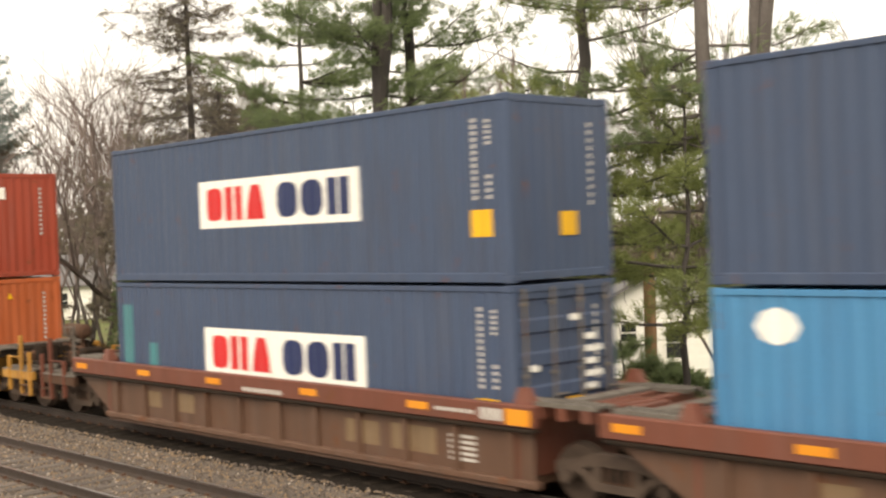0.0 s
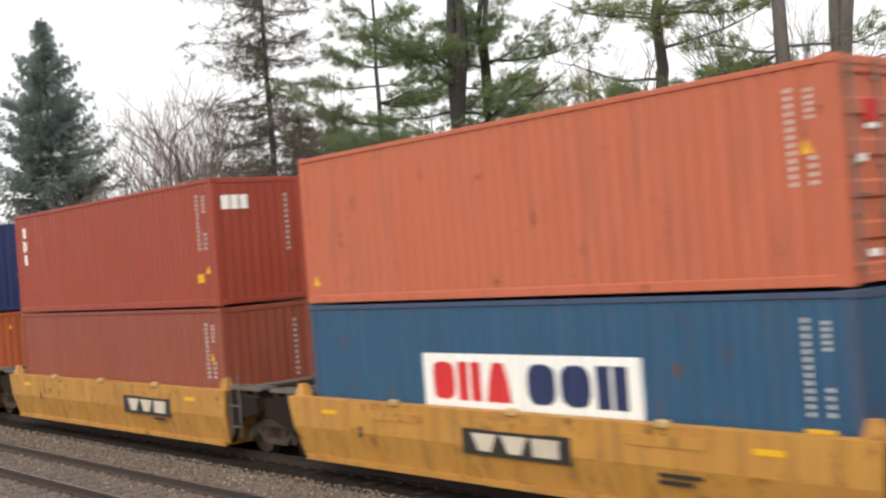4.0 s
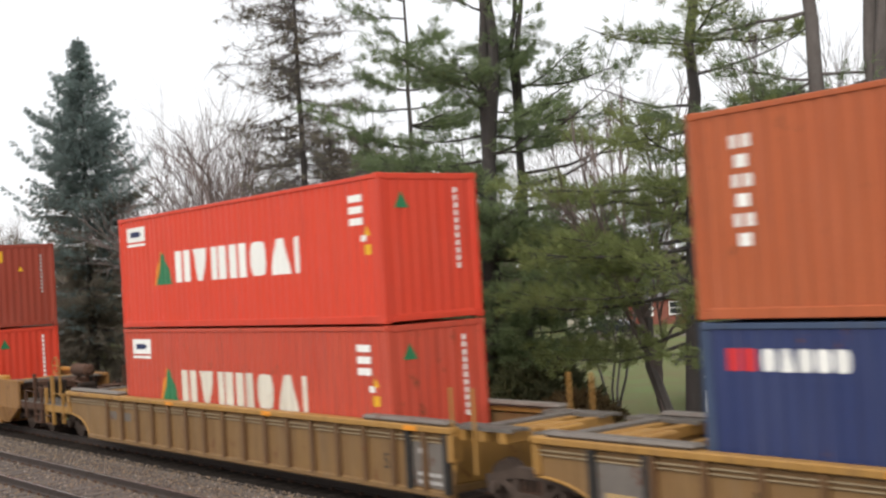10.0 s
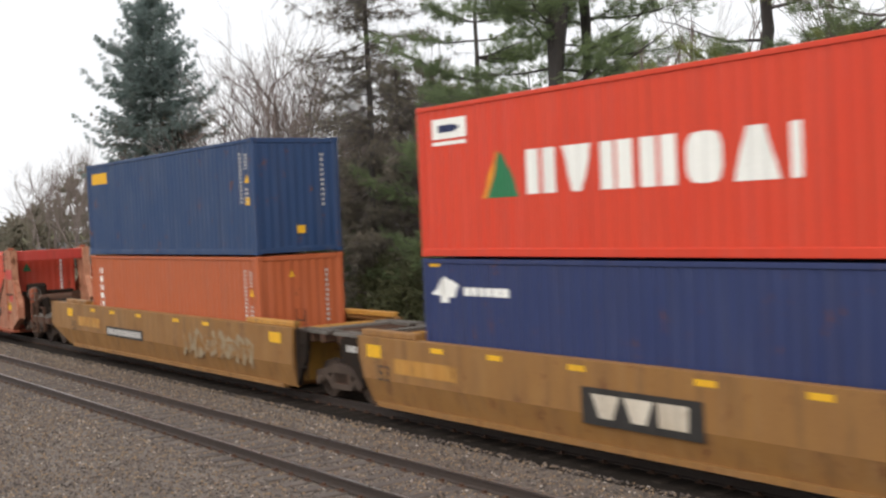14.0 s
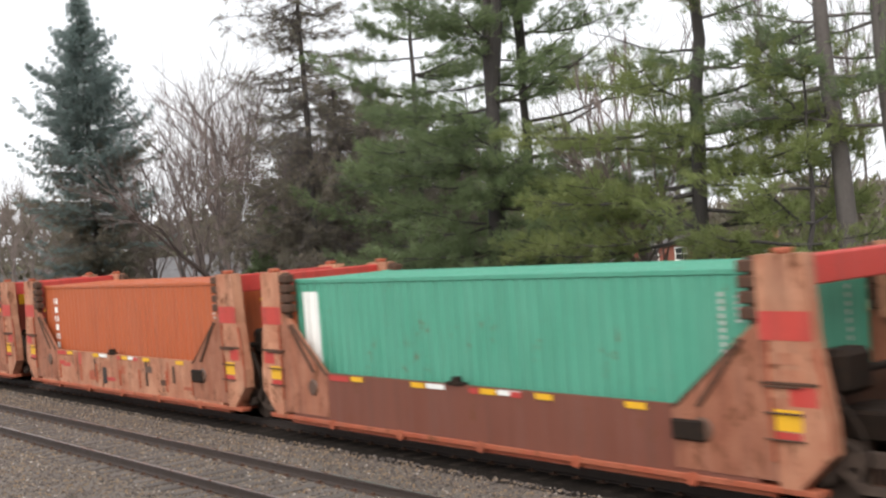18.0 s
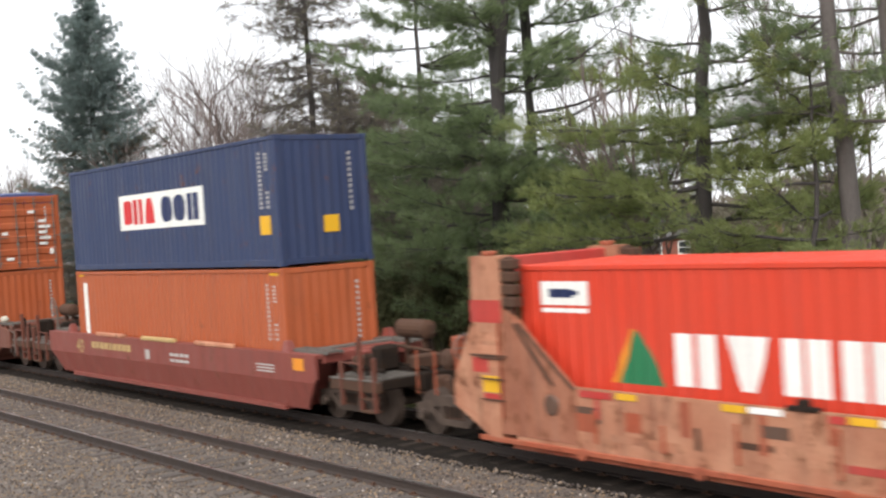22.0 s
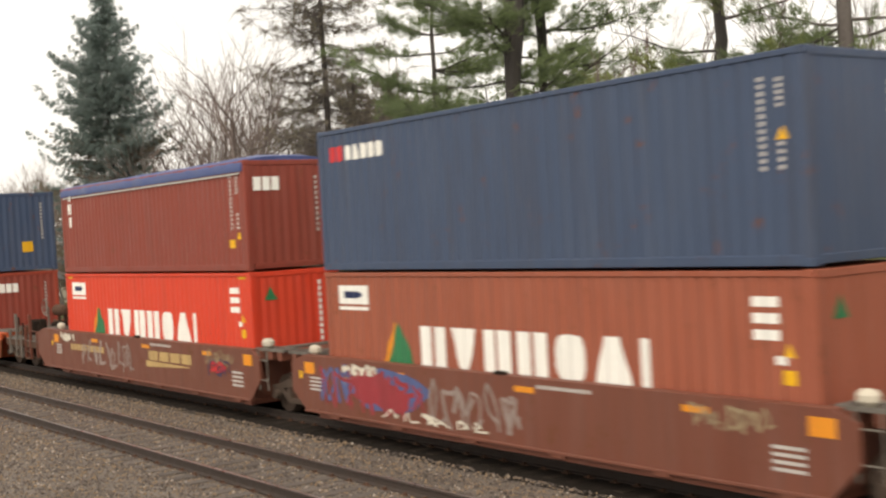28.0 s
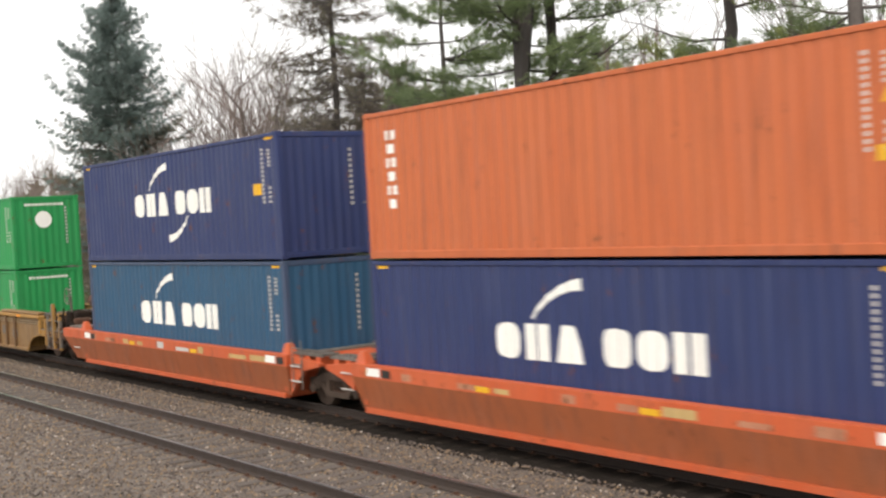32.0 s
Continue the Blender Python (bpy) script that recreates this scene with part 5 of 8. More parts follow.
    if ahead:
        panel_marks(car, "stencil", [(-0.1, 0.5, 0.62, 0.95), (-1.25, -0.75, 0.7, 1.0)], STEEL, "worn grey stencil panel", -1.424)
    else:
        panel_marks(car, "stencil", bars(1.05, 1.75, 0.56, 0.63, 5) + bars(1.05, 1.75, 0.42, 0.49, 6) + bars(1.1, 1.4, 0.96, 1.06, 2), PALE, "row of small stencilled bars", -1.441)
    if behind:
        panel_marks(car, "stencil", [(-13.2, -12.5, 0.82, 1.04), (-12.3, -11.55, 0.82, 1.04)], STEEL, "worn grey stencil panel", -1.424)
    else:
        panel_marks(car, "stencil", bars(-14.0, -13.35, 0.48, 0.72, 4), CREAM, "row of stencilled bars", -1.441)
    if number:
        lettering("53", 0.42, 0.15 if not ahead else -2.2, 0.72, car, BLACKMARK, "faded black number", -1.424)
    orange_ticks(car, 1.42, (1.0, -9.0, -4.2), ORANGEMARK, 0.4, 0.09)
    for o in car.children:
        if o.name.startswith("reflector"):
            o.location.y = -0.02
    well_floor(car, -LONG - 1.2, 1.2, mat)
    for x in (1.5, -13.7):
        part("well_end", Shape().chamfer(x - 0.06, x + 0.06, -1.3, 1.3, 0.35, 1.3, 0.02), CHORDYELLOW, car, "yellow end wall of the well")
    ends_long(car, CHORDYELLOW, half, ahead, behind, 1.5, 3.1)
    return rolls(car)


def ends_long(car, mat, half, ahead, behind, top, reach=3.1, wheel=None):
    back = -LONG
    if ahead:
        deck(car, 1.7, reach - 0.1, top, mat)
        bogie(car, 3.6)
        coupled_end(car, mat, reach, 1, wheel, 2.0)
    else:
        deck(car, 1.9, half - 0.12, top, mat)
        bogie(car, half)
    if behind:
        deck(car, back - reach - 0.4, back - 1.7, top, mat)
        bogie(car, back - 3.6)
        coupled_end(car, mat, back - reach - 0.45, -1, None, 2.0)
    else:
        deck(car, back - half + 0.12, back - 1.9, top, mat)


def smooth_long(label, xf, half, ahead=False, behind=False, logo=False, tag=0):
    """A 53-foot smooth-sided well unit in dirty ochre."""
    car = car_root(label, xf)
    top = 1.64
    side_plate(car, OCHRE, -15.7 if behind else -14.3, 2.2 if not ahead else 3.6, top, 0.26, 0.78, 1.5 if behind else 0.35, 0.06 if not ahead else 1.45, 0.88 if behind else 1.3, None if not ahead else 0.8)
    well_floor(car, -LONG - 1.2, 1.2, OCHRE)
    for s in (-1, 1):
        part("raised_sill", Shape().chamfer(-0.3, 2.15, min(s * 1.24, s * 1.44), max(s * 1.24, s * 1.44), top, top + 0.13, 0.02), CARYELLOW, car, "raised yellow end of the side")
        if not ahead:
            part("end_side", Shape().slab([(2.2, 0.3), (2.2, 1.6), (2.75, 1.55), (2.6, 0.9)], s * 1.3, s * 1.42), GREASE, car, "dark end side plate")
    for x in (1.9, -14.1):
        part("well_end", Shape().chamfer(x - 0.06, x + 0.06, -1.3, 1.3, 0.35, 1.6, 0.02), CARYELLOW, car, "yellow end wall of the well")
    orange_ticks(car, 1.5, (-11.4, -9.6, -7.4, -4.6, -2.6), YELLOWMARK, 0.42, 0.1)
    panel_marks(car, "reflector", [(-13.95, -13.4, 1.22, 1.48)], YELLOWMARK, "large yellow reflective panel")
    lettering("53", 0.46, -13.3, 0.9, car, BLACKMARK, "faded black number")
    for s in (-1, 1):
        part("raised_sill", Shape().chamfer(-14.25, -12.25, min(s * 1.24, s * 1.44), max(s * 1.24, s * 1.44), top, top + 0.13, 0.02), OCHRE, car, "raised end of the side")
        if not behind:
            part("end_side", Shape().slab([(-14.3, 0.5), (-14.3, 1.58), (-15.2, 1.5), (-15.2, 1.0), (-14.7, 0.9)], s * 1.3, s * 1.42), GREASE, car, "dark end side plate")
            if s < 0:
                panel_marks(car, "stencil", bars(-14.95, -14.5, 1.24, 1.38, 4), PALE, "row of white stencilled bars", -1.424)
    panel_marks(car, "reflector", [(1.05, 1.65, 1.25, 1.5)], YELLOWMARK, "large yellow reflective panel")
    panel_marks(car, "faded_patch", [(-12.9, -10.8, 0.95, 1.25)], CARYELLOW, "patch of fresher yellow paint")
    if logo:
        panel_marks(car, "sign_panel", [(-7.3, -4.65, 0.62, 1.22)], BLACKMARK, "black sign panel")
        sign_shapes(car, -7.1, -4.9, 0.74, 1.12)
    else:
        panel_marks(car, "sign_panel", [(-4.2 - tag, -1.1 - tag, 0.76, 1.06)], BLACKMARK, "black stencil panel")
        panel_marks(car, "code_strip", bars(-4.1 - tag, -1.25 - tag, 0.82, 1.0, 11), PALE, "row of white code bars", -1.519)
    ends_long(car, RUSTED, half, ahead, behind, 1.6, 3.6, CHORDYELLOW)
    if not ahead:
        ladder(car, 2.6, -1.46, 0.5, 2.1, GREASE, 3)
    return car


def post_side(label, xf, half, ahead=False, behind=False):
    """A 40-foot unit with outside posts under a deep red-brown top chord."""
    car = car_root(label, xf)
    top, x0, x1 = 1.5, -13.9, 0.6 if not ahead else 2.2
    for s in (-1, 1):
        part("top_chord", Shape().chamfer(x0, x1, min(s * 1.36, s * 1.52), max(s * 1.36, s * 1.52), 1.17, top, 0.015), POSTBROWN, car, "deep red-brown top chord")
        part("ledge", Shape().chamfer(x0 + 0.1, x1, min(s * 1.36, s * 1.55), max(s * 1.36, s * 1.55), 1.1, 1.16, 0.012), GREASE, car, "dark ledge under the chord")
        part("side_web", Shape().slab([(x0 + 0.2, 1.12), (x0 + 1.6, 0.34), (x1 - 0.1, 0.34), (x1 - 0.1, 1.12)], s * 1.36, s * 1.41), POSTWEB, car)
        part("bottom_chord", Shape().chamfer(x0 + 1.5, x1, min(s * 1.34, s * 1.5), max(s * 1.34, s * 1.5), 0.27, 0.38, 0.015), POSTWEB, car)
        for i in range(11):
            x = -11.9 + 1.2 * i
            wide = 0.16 if i == 5 else 0.055
            part("post", kept(("spost", s, wide), lambda: Shape().chamfer(-wide, wide, min(s * 1.4, s * 1.5), max(s * 1.4, s * 1.5), 0.36, 1.12, 0.012).mesh("post", POSTWEB)), None, car, m=pose(x, 0, 0))
        corner_guide(car, 0.3, s * 1.32, top, POSTBROWN)
        corner_guide(car, -LONG - 0.25, s * 1.32, top, POSTBROWN)
    orange_ticks(car, 1.34, (-13.4, -10.6, -7.9, -4.8, -1.9), ORANGEMARK, 0.5, 0.12)
    for o in list(car.children):
        if o.name.startswith("reflector"):
            o.location.y = -0.012
    panel_marks(car, "reflector", [(0.05, 0.55, 1.2, 1.44)], ORANGEMARK, "large orange reflective panel", -1.527)
    panel_marks(car, "stencil", bars(-6.9, -5.6, 1.22, 1.3, 7) + bars(-1.5, -0.6, 1.3, 1.36, 5) + bars(-0.5, 0, 1.24, 1.42, 3), PALE, "rows of stencilled bars", -1.528)
    panel_marks(car, "stencil_patch", [(-10.6, -10.1, 0.62, 0.95), (-9.4, -8.8, 0.6, 0.98), (-3.9, -3.0, 0.55, 0.95), (-2.7, -1.6, 0.55, 0.98)], TANPATCH, "worn tan stencil patches", -1.416)
    panel_marks(car, "stencil", [(-1.3, -0.7, 0.52 + 0.09 * i, 0.57 + 0.09 * i) for i in range(5)], PALE, "rows of stencilled bars", -1.416)
    well_floor(car, -LONG + 0.2, -0.2, POSTWEB)
    bulkhead_wall(car, 0.16, POSTBROWN, top - 0.1)
    bulkhead_wall(car, -LONG - 0.16, POSTBROWN, top - 0.1)
    ends(car, POSTBROWN, 2.15, ahead, behind, top + 0.04, half)
    return rolls(car)


def flat_brown(label, xf, half, ahead=False, behind=False, letter="", logo=False, spray=False, colours=False):
    """A flat-sided 40-foot unit in dull brown with small feet along its lower edge."""
    car = car_root(label, xf)
    top = 1.5
    x1 = 2.05 if ahead else 0.75
    x0 = -13.3 if not behind else -14.3
    for s in (-1, 1):
        pts = [(x0, 0.72), (x0 + 0.5, 0.36), (0.45, 0.34), (1.05, 0.72), (x1, 0.74), (x1, 1.3), (0.6, top), (x0 + 0.5, top), (x0, 1.34)] if ahead else \
              [(x0, 0.72), (x0 + 0.5, 0.36), (0.3, 0.34), (x1, 0.8), (x1, 1.34), (0.35, top), (x0 + 0.5, top), (x0, 1.34)]
        part("side_sheet", Shape().slab(pts, s * 1.5, s * 1.43), CARBROWN, car)
        part("top_chord", Shape().chamfer(x0 + 0.5, 0.4, min(s * 1.3, s * 1.495), max(s * 1.3, s * 1.495), top - 0.1, top + 0.004, 0.012), CARBROWN, car)
        part("bottom_lip", Shape().chamfer(x0 + 0.5, 0.3, min(s * 1.3, s * 1.53), max(s * 1.3, s * 1.53), 0.3, 0.355, 0.01), CARBROWN, car)
        foot = kept(("foot", s), lambda: Shape().chamfer(-0.16, 0.16, min(s * 1.34, s * 1.525), max(s * 1.34, s * 1.525), 0.24, 0.32, 0.012).mesh("foot", CARBROWN))
        for i in range(6):
            part("foot", foot, None, car, m=pose(-11.6 + 2.25 * i, 0, 0))
        part("guide_cap", Shape().chamfer(0.55, 0.85, s * 1.2 - 0.12, s * 1.2 + 0.12, top + 0.02, top + 0.24, 0.07), BEIGE, car, "pale cast container guide")
        part("guide_cap", Shape().chamfer(-LONG - 0.55, -LONG - 0.28, s * 1.3 - 0.1, s * 1.3 + 0.1, top, top + 0.2, 0.06), BEIGE, car, "pale cast container guide")
        part("lug", Shape().chamfer(-6.4, -6.1, s * 1.45 - 0.06, s * 1.45 + 0.06, top, top + 0.06, 0.02), GREASE, car)
    orange_ticks(car, 1.3, (-9.3, -5.6, -1.9), ORANGEMARK, 0.5, 0.1)
    for o in car.children:
        if o.name.startswith("reflector"):
            o.location.y = 0.012
    y = -1.504
    panel_marks(car, "reflector", [(-12.75, -12.35, 1.12, 1.36), (0.0, 0.42, 1.12, 1.38)], ORANGEMARK, "orange reflective panel", y)
    panel_marks(car, "reflector", [(-12.98, -12.85, 1.0, 1.16)], YELLOWMARK, "yellow reflective panel", y)
    panel_marks(car, "stencil", [(-12.55, -12.1, 0.78 + 0.08 * i, 0.82 + 0.08 * i) for i in range(4)] + [(-0.6, -0.05, 0.6 + 0.1 * i, 0.65 + 0.1 * i) for i in range(4)] + bars(-5.3, -4.0, 1.34, 1.4, 9), PALE, "rows of stencilled bars", y)
    panel_marks(car, "code_strip", bars(-11.3, -8.6, 0.95, 1.13, 10), CREAM, "row of cream word bars", y)
    if logo:
        panel_marks(car, "word_block", bars(-5.45, -2.75, 0.95, 1.2, 4, 0.14), CREAM, "painted word block", y)
        part("underline", Shape().add([(-5.6, y, 0.76), (-2.9, y, 0.87), (-2.9, y, 0.89), (-5.6, y, 0.93)], [(0, 1, 2, 3)]), CREAM, car, "tapering cream underline")
    if letter:
        lettering(letter, 0.36, -8.1, 1.0, car, WHITE, "white stencilled letter", y)
    scribble(car, -2.0, -0.6, 1.02, 1.42, GRAFFITI, len(label), 7, y - 0.002)
    if spray:
        scribble(car, -10.4, -6.4, 0.5, 1.4, SILVER, 7, 9, y - 0.003, 2.2)
        scribble(car, -12.1, -11.0, 1.22, 1.44, OLDWHITE, 8, 4, y - 0.003, 2.2)
    if colours:
        spray_fill(car, -9.6, 0.95, 1.35, 0.46, BLUESPRAY, 61, y - 0.002)
        spray_fill(car, -10.3, 1.0, 0.75, 0.36, REDSPRAY, 62, y - 0.003)
        spray_fill(car, -9.5, 0.8, 0.6, 0.3, REDSPRAY, 63, y - 0.0036)
        scribble(car, -12.2, -10.9, 0.45, 1.4, BLUESPRAY, 11, 4, y - 0.004, 2.6)
        scribble(car, -12.1, -8.4, 0.45, 1.35, REDSPRAY, 9, 7, y - 0.006, 2.2)
        scribble(car, -11.3, -9.9, 1.2, 1.42, OLDWHITE, 12, 5, y - 0.009, 2.2)
        scribble(car, -8.3, -5.6, 0.42, 1.35, SILVER, 13, 7, y - 0.004, 1.6)
        scribble(car, -9.8, -6.6, 0.42, 0.62, OLDWHITE, 14, 6, y - 0.0095, 1.0)
    well_floor(car, -LONG + 0.2, -0.2, CARBROWN)
    bulkhead_wall(car, 0.16, CARBROWN, top - 0.1)
    bulkhead_wall(car, -LONG - 0.16, CARBROWN, top - 0.1)
    ends(car, CARBROWN, 2.2, ahead, behind, top + 0.02, half)
    ladder(car, x1 + 0.12, -1.46, 0.6, 1.5, STEEL, 2)
    return rolls(car)


def bulkhead_unit(label, xf, half, side=None, ahead=False, behind=False, seed=0, patches=()):
    """A 40-foot unit with tall end bulkheads over the trucks."""
    car = car_root(label, xf)
    top, low = 1.34, 0.34
    main = side or PINK
    b = -LONG
    for s in (-1, 1):
        part("side_sheet", Shape().slab([(b + 0.05, low), (-0.05, low), (-0.05, low + 0.15), (-1.4, low + 0.2), (-1.45, top), (b + 1.45, top), (b + 1.4, low + 0.2), (b + 0.05, low + 0.15)], s * 1.5, s * 1.44), main, car)
        part("bottom_lip", Shape().chamfer(b - 0.9, 0.9, min(s * 1.3, s * 1.53), max(s * 1.3, s * 1.53), low - 0.06, low + 0.03, 0.012), PINKDARK, car)
        for i in range(5):
            part("foot", kept(("bfoot", s), lambda: Shape().tube((0, s * 1.4, 0.3), (0, s * 1.54, 0.3), 0.1, 0.1, 10).mesh("foot", PINKDARK)), None, car, m=pose(-10.6 + 2.35 * i, 0, 0))
        for e, x in ((1, 0.0), (-1, b)):
            # gusset that rises to the post, and the post itself
            fl = 0.5 if (ahead and e > 0) or (behind and e < 0) else 0.08
            bow = [(x - e * 1.5, 1.3), (x - e * 1.38, 1.36), (x - e * 0.8, 1.82), (x - e * 0.34, 2.2), (x - e * 0.26, 2.3)]
            g = [(x - e * 1.5, low + 0.1), (x + e * 0.35, low + 0.1), (x + e * 0.35, 2.5), (x + e * 0.02, 2.5), (x - e * 0.22, 2.32)] + bow[::-1]
            part("gusset", Shape().slab(g, s * 1.512, s * 1.4), GUSSET, car, "rust-streaked gusset beside the post")
            lip = Shape()
            limb(lip, [(u, s * 1.5, w) for u, w in bow], 0.03, 0.03, 6)
            edge = [(x + e * 0.96, 2.2), (x + e * (1.02 + fl), 1.25), (x + e * (1.02 + fl), 0.86), (x + e * 0.86, 0.68), (x + e * 0.6, 0.45), (x + e * 0.45, 0.33)]
            part("gusset_lip", lip, RUSTED, car, "dark rolled edge of the gusset")
            lip = Shape()
            limb(lip, [(u, s * 1.5, w) for u, w in edge], 0.032, 0.032, 6)
            part("post_lip", lip, PINKDARK, car, "rolled edge of the post")
            part("bulkhead_post", Shape().slab([(x + e * 0.12, 2.3), (x + e * 0.12, 3.42), (x + e * 0.88, 3.42), (x + e * 0.93, 2.3), (x + e * (1.04 + fl), 1.25), (x + e * (1.04 + fl), 0.84), (x + e * 0.6, 0.36), (x + e * 0.3, 0.36), (x + e * 0.3, 2.3)],
                 s * 1.53, s * 1.28), PINK, car)
            panel_marks(car, "warning_band", [(min(x + e * 0.14, x + e * 0.95), max(x + e * 0.14, x + e * 0.95), 2.3, 2.68)], BAND, "faded red painted band", s * 1.534)
            part("post_cap", Shape().chamfer(x + e * 0.5 - 0.1, x + e * 0.5 + 0.1, s * 1.4 - 0.1, s * 1.4 + 0.1, 3.42, 3.5, 0.02), PINKDARK, car)
            for k in range(4):
                part("rack_tooth", Shape().chamfer(min(x + e * 0.14, x - e * 0.2), max(x + e * 0.14, x - e * 0.2), s * 1.42 - 0.1, s * 1.42 + 0.1, 2.56 + 0.21 * k, 2.73 + 0.21 * k, 0.02), RUSTED, car, "dark locking block")
            part("rack_bar", Shape().chamfer(min(x + e * 0.1, x - e * 0.08), max(x + e * 0.1, x - e * 0.08), s * 1.4 - 0.07, s * 1.4 + 0.07, 2.42, 3.4, 0.02), RUSTED, car, "rusty upright rack behind the blocks")
            # a brown disc added on the gusset in place of a round recess
            part("pivot_boss", Shape().tube((x - e * 0.95, s * 1.5, 1.02), (x - e * 0.95, s * 1.545, 1.02), 0.19, 0.15, 14), POSTWEB, car, "brown disc in place of a round recess in the gusset")
            part("gusset_rib", Shape().slab([(x - e * 1.05, 1.34), (x - e * 0.97, 1.34), (x - e * 0.12, 2.3), (x - e * 0.2, 2.3)], s * 1.512, s * 1.545), RUSTED, car, "dark diagonal stiffener")
            part("post_rib", Shape().chamfer(min(x + e * 0.22, x + e * 0.26), max(x + e * 0.22, x + e * 0.26), min(s * 1.52, s * 1.56), max(s * 1.52, s * 1.56), 0.7, 2.28, 0.008), PINKDARK, car)
            part("post_ledge", Shape().chamfer(min(x + e * 0.1, x + e * 1.0), max(x + e * 0.1, x + e * 1.0), min(s * 1.5, s * 1.56), max(s * 1.5, s * 1.56), 1.72, 1.76, 0.008), RUSTED, car, "dark ledge across the post")
    for e, x in ((1, 0.0), (-1, b)):
        part("cross_beam", Shape().chamfer(min(x + e * 0.45, x + e * 0.75), max(x + e * 0.45, x + e * 0.75), -1.3, 1.3, 2.98, 3.38, 0.02), BAND, car, "red cross beam between the posts")
        # end wall in dark rust colour, which stands in for shade between units
        part("end_wall", Shape().chamfer(min(x + e * 0.3, x + e * 0.38), max(x + e * 0.3, x + e * 0.38), -1.3, 1.3, 0.5, 1.7, 0.02), RUSTED, car)
        part("brake_box", Shape().chamfer(min(x + e * 0.5, x + e * 0.95), max(x + e * 0.5, x + e * 0.95), -0.9, -0.2, 1.5, 2.1, 0.08).tube((x + e * 0.7, -1.1, 1.75), (x + e * 0.7, 0.9, 1.75), 0.06, n=8), GREASE, car, "dark brake cylinder and lever box")
        panel_marks(car, "reflector", [(min(x + e * 0.3, x + e * 0.72), max(x + e * 0.3, x + e * 0.72), 1.12, 1.4)], YELLOWMARK, "yellow reflective panel", -1.535)
        panel_marks(car, "red_patch", [(min(x + e * 0.3, x + e * 0.7), max(x + e * 0.3, x + e * 0.7), 0.98, 1.1)], TAPERED, "red painted patch", -1.536)
        panel_marks(car, "red_patch", [(min(x + e * 0.55, x + e * 0.97), max(x + e * 0.55, x + e * 0.97), 1.45, 1.7)], BAND, "faded red painted patch", -1.536)
        panel_marks(car, "stencil", [(min(x + e * 0.2, x + e * 0.75), max(x + e * 0.2, x + e * 0.75), 1.55 + 0.22 * k, 1.7 + 0.22 * k) for k in range(3)], PINK, "faded stencil patches", -1.5345)
        part("ladder", [q for q in [Shape()] if [q.tube((x + e * 0.15, -1.56, 1.0 + 0.35 * k), (x + e * 0.75, -1.56, 1.0 + 0.35 * k), 0.016, n=6) for k in range(3)]][0], RUSTED, car, "rusty steel grab irons")
    orange_ticks(car, top - 0.07, (-9.6, -7.6, -5.6, -4.2, -2.2), YELLOWMARK, 0.42, 0.1)
    rng = random.Random(seed)
    panel_marks(car, "reflective_tape", [(-7.35, -6.8, top - 0.11, top - 0.02), (-5.35, -4.75, top - 0.11, top - 0.02)], WHITE, "white reflective tape", -1.513)
    panel_marks(car, "reflective_tape", [(-6.1, -5.85, top - 0.13, top - 0.03), (-5.02, -4.75, top - 0.13, top - 0.03), (-10.6, -9.9, top - 0.14, top - 0.03)], TAPERED, "faded red reflective tape", -1.514)
    if not side:
        for i in range(26):
            x = -11.0 + 0.4 * i + rng.uniform(-0.3, 0.3)
            z = rng.uniform(0.42, 0.95)
            tall = rng.random() < 0.4
            panel_marks(car, "repair_patch", [(x, x + (rng.uniform(0.08, 0.2) if tall else rng.uniform(0.25, 0.8)), z, min(top - 0.05, z + (rng.uniform(0.3, 0.7) if tall else rng.uniform(0.08, 0.3))))],
                        rng.choice([PINKDARK, PINK, RUSTED, PINKDARK, POSTWEB, BAND, PINK]), "repainted patch", -1.5045 - 0.0002 * i)
        for i in range(7):
            x = -10.4 + 1.45 * i + rng.uniform(-0.2, 0.2)
            part("side_stiffener", Shape().chamfer(x - 0.03, x + 0.03, -1.535, -1.49, 0.5, 0.9 + rng.uniform(0, 0.3), 0.01), PINKDARK, car, "short rusty stiffener")
    part("tank_valve", Shape().tube((-6.5, -1.46, top), (-6.5, -1.46, top + 0.13), 0.12, 0.09, 10).chamfer(-6.75, -6.25, -1.52, -1.4, top - 0.02, top + 0.04, 0.01), GREASE, car, "dark valve on the sill")
    for x0, x1, z0, z1 in patches:
        panel_marks(car, "black_panel", [(x0, x1, z0, z1)], BLACKMARK, "black stencil panel", -1.511)
    part("handle_box", Shape().chamfer(-1.5, -0.9, -1.58, -1.5, 0.85, 1.15, 0.03), GREASE, car, "dark brake lever box")
    well_floor(car, b + 0.2, -0.2, PINKDARK)
    hose = Shape()
    pts = [(1.0, -1.2, 1.6), (1.35, -1.25, 1.2), (1.5, -1.25, 0.8), (1.3, -1.2, 0.5)]
    limb(hose, pts, 0.035, 0.035, 6)
    part("air_hose", hose, GREASE, car, "black rubber hose")
    # end frames in near-black, again the gap's shade given as colour
    part("end_frame", Shape().chamfer(0.4, half if not ahead else 3.0, -0.5, 0.5, 0.85, 1.25, 0.04), GREASE, car)
    part("end_frame", Shape().chamfer(b - half if not behind else b - 3.0, b - 0.4, -0.5, 0.5, 0.85, 1.25, 0.04), GREASE, car)
    if ahead:
        bogie(car, 2.2)
        coupler(car, 3.0, 1)
        gear(car, 1.4, 1.2, PINKDARK)
    else:
        bogie(car, half)
    if behind:
        bogie(car, b - 2.2)
        coupler(car, b - 3.0, -1)
        gear(car, b - 2.6, 1.2, PINKDARK, True)
    return rolls(car)

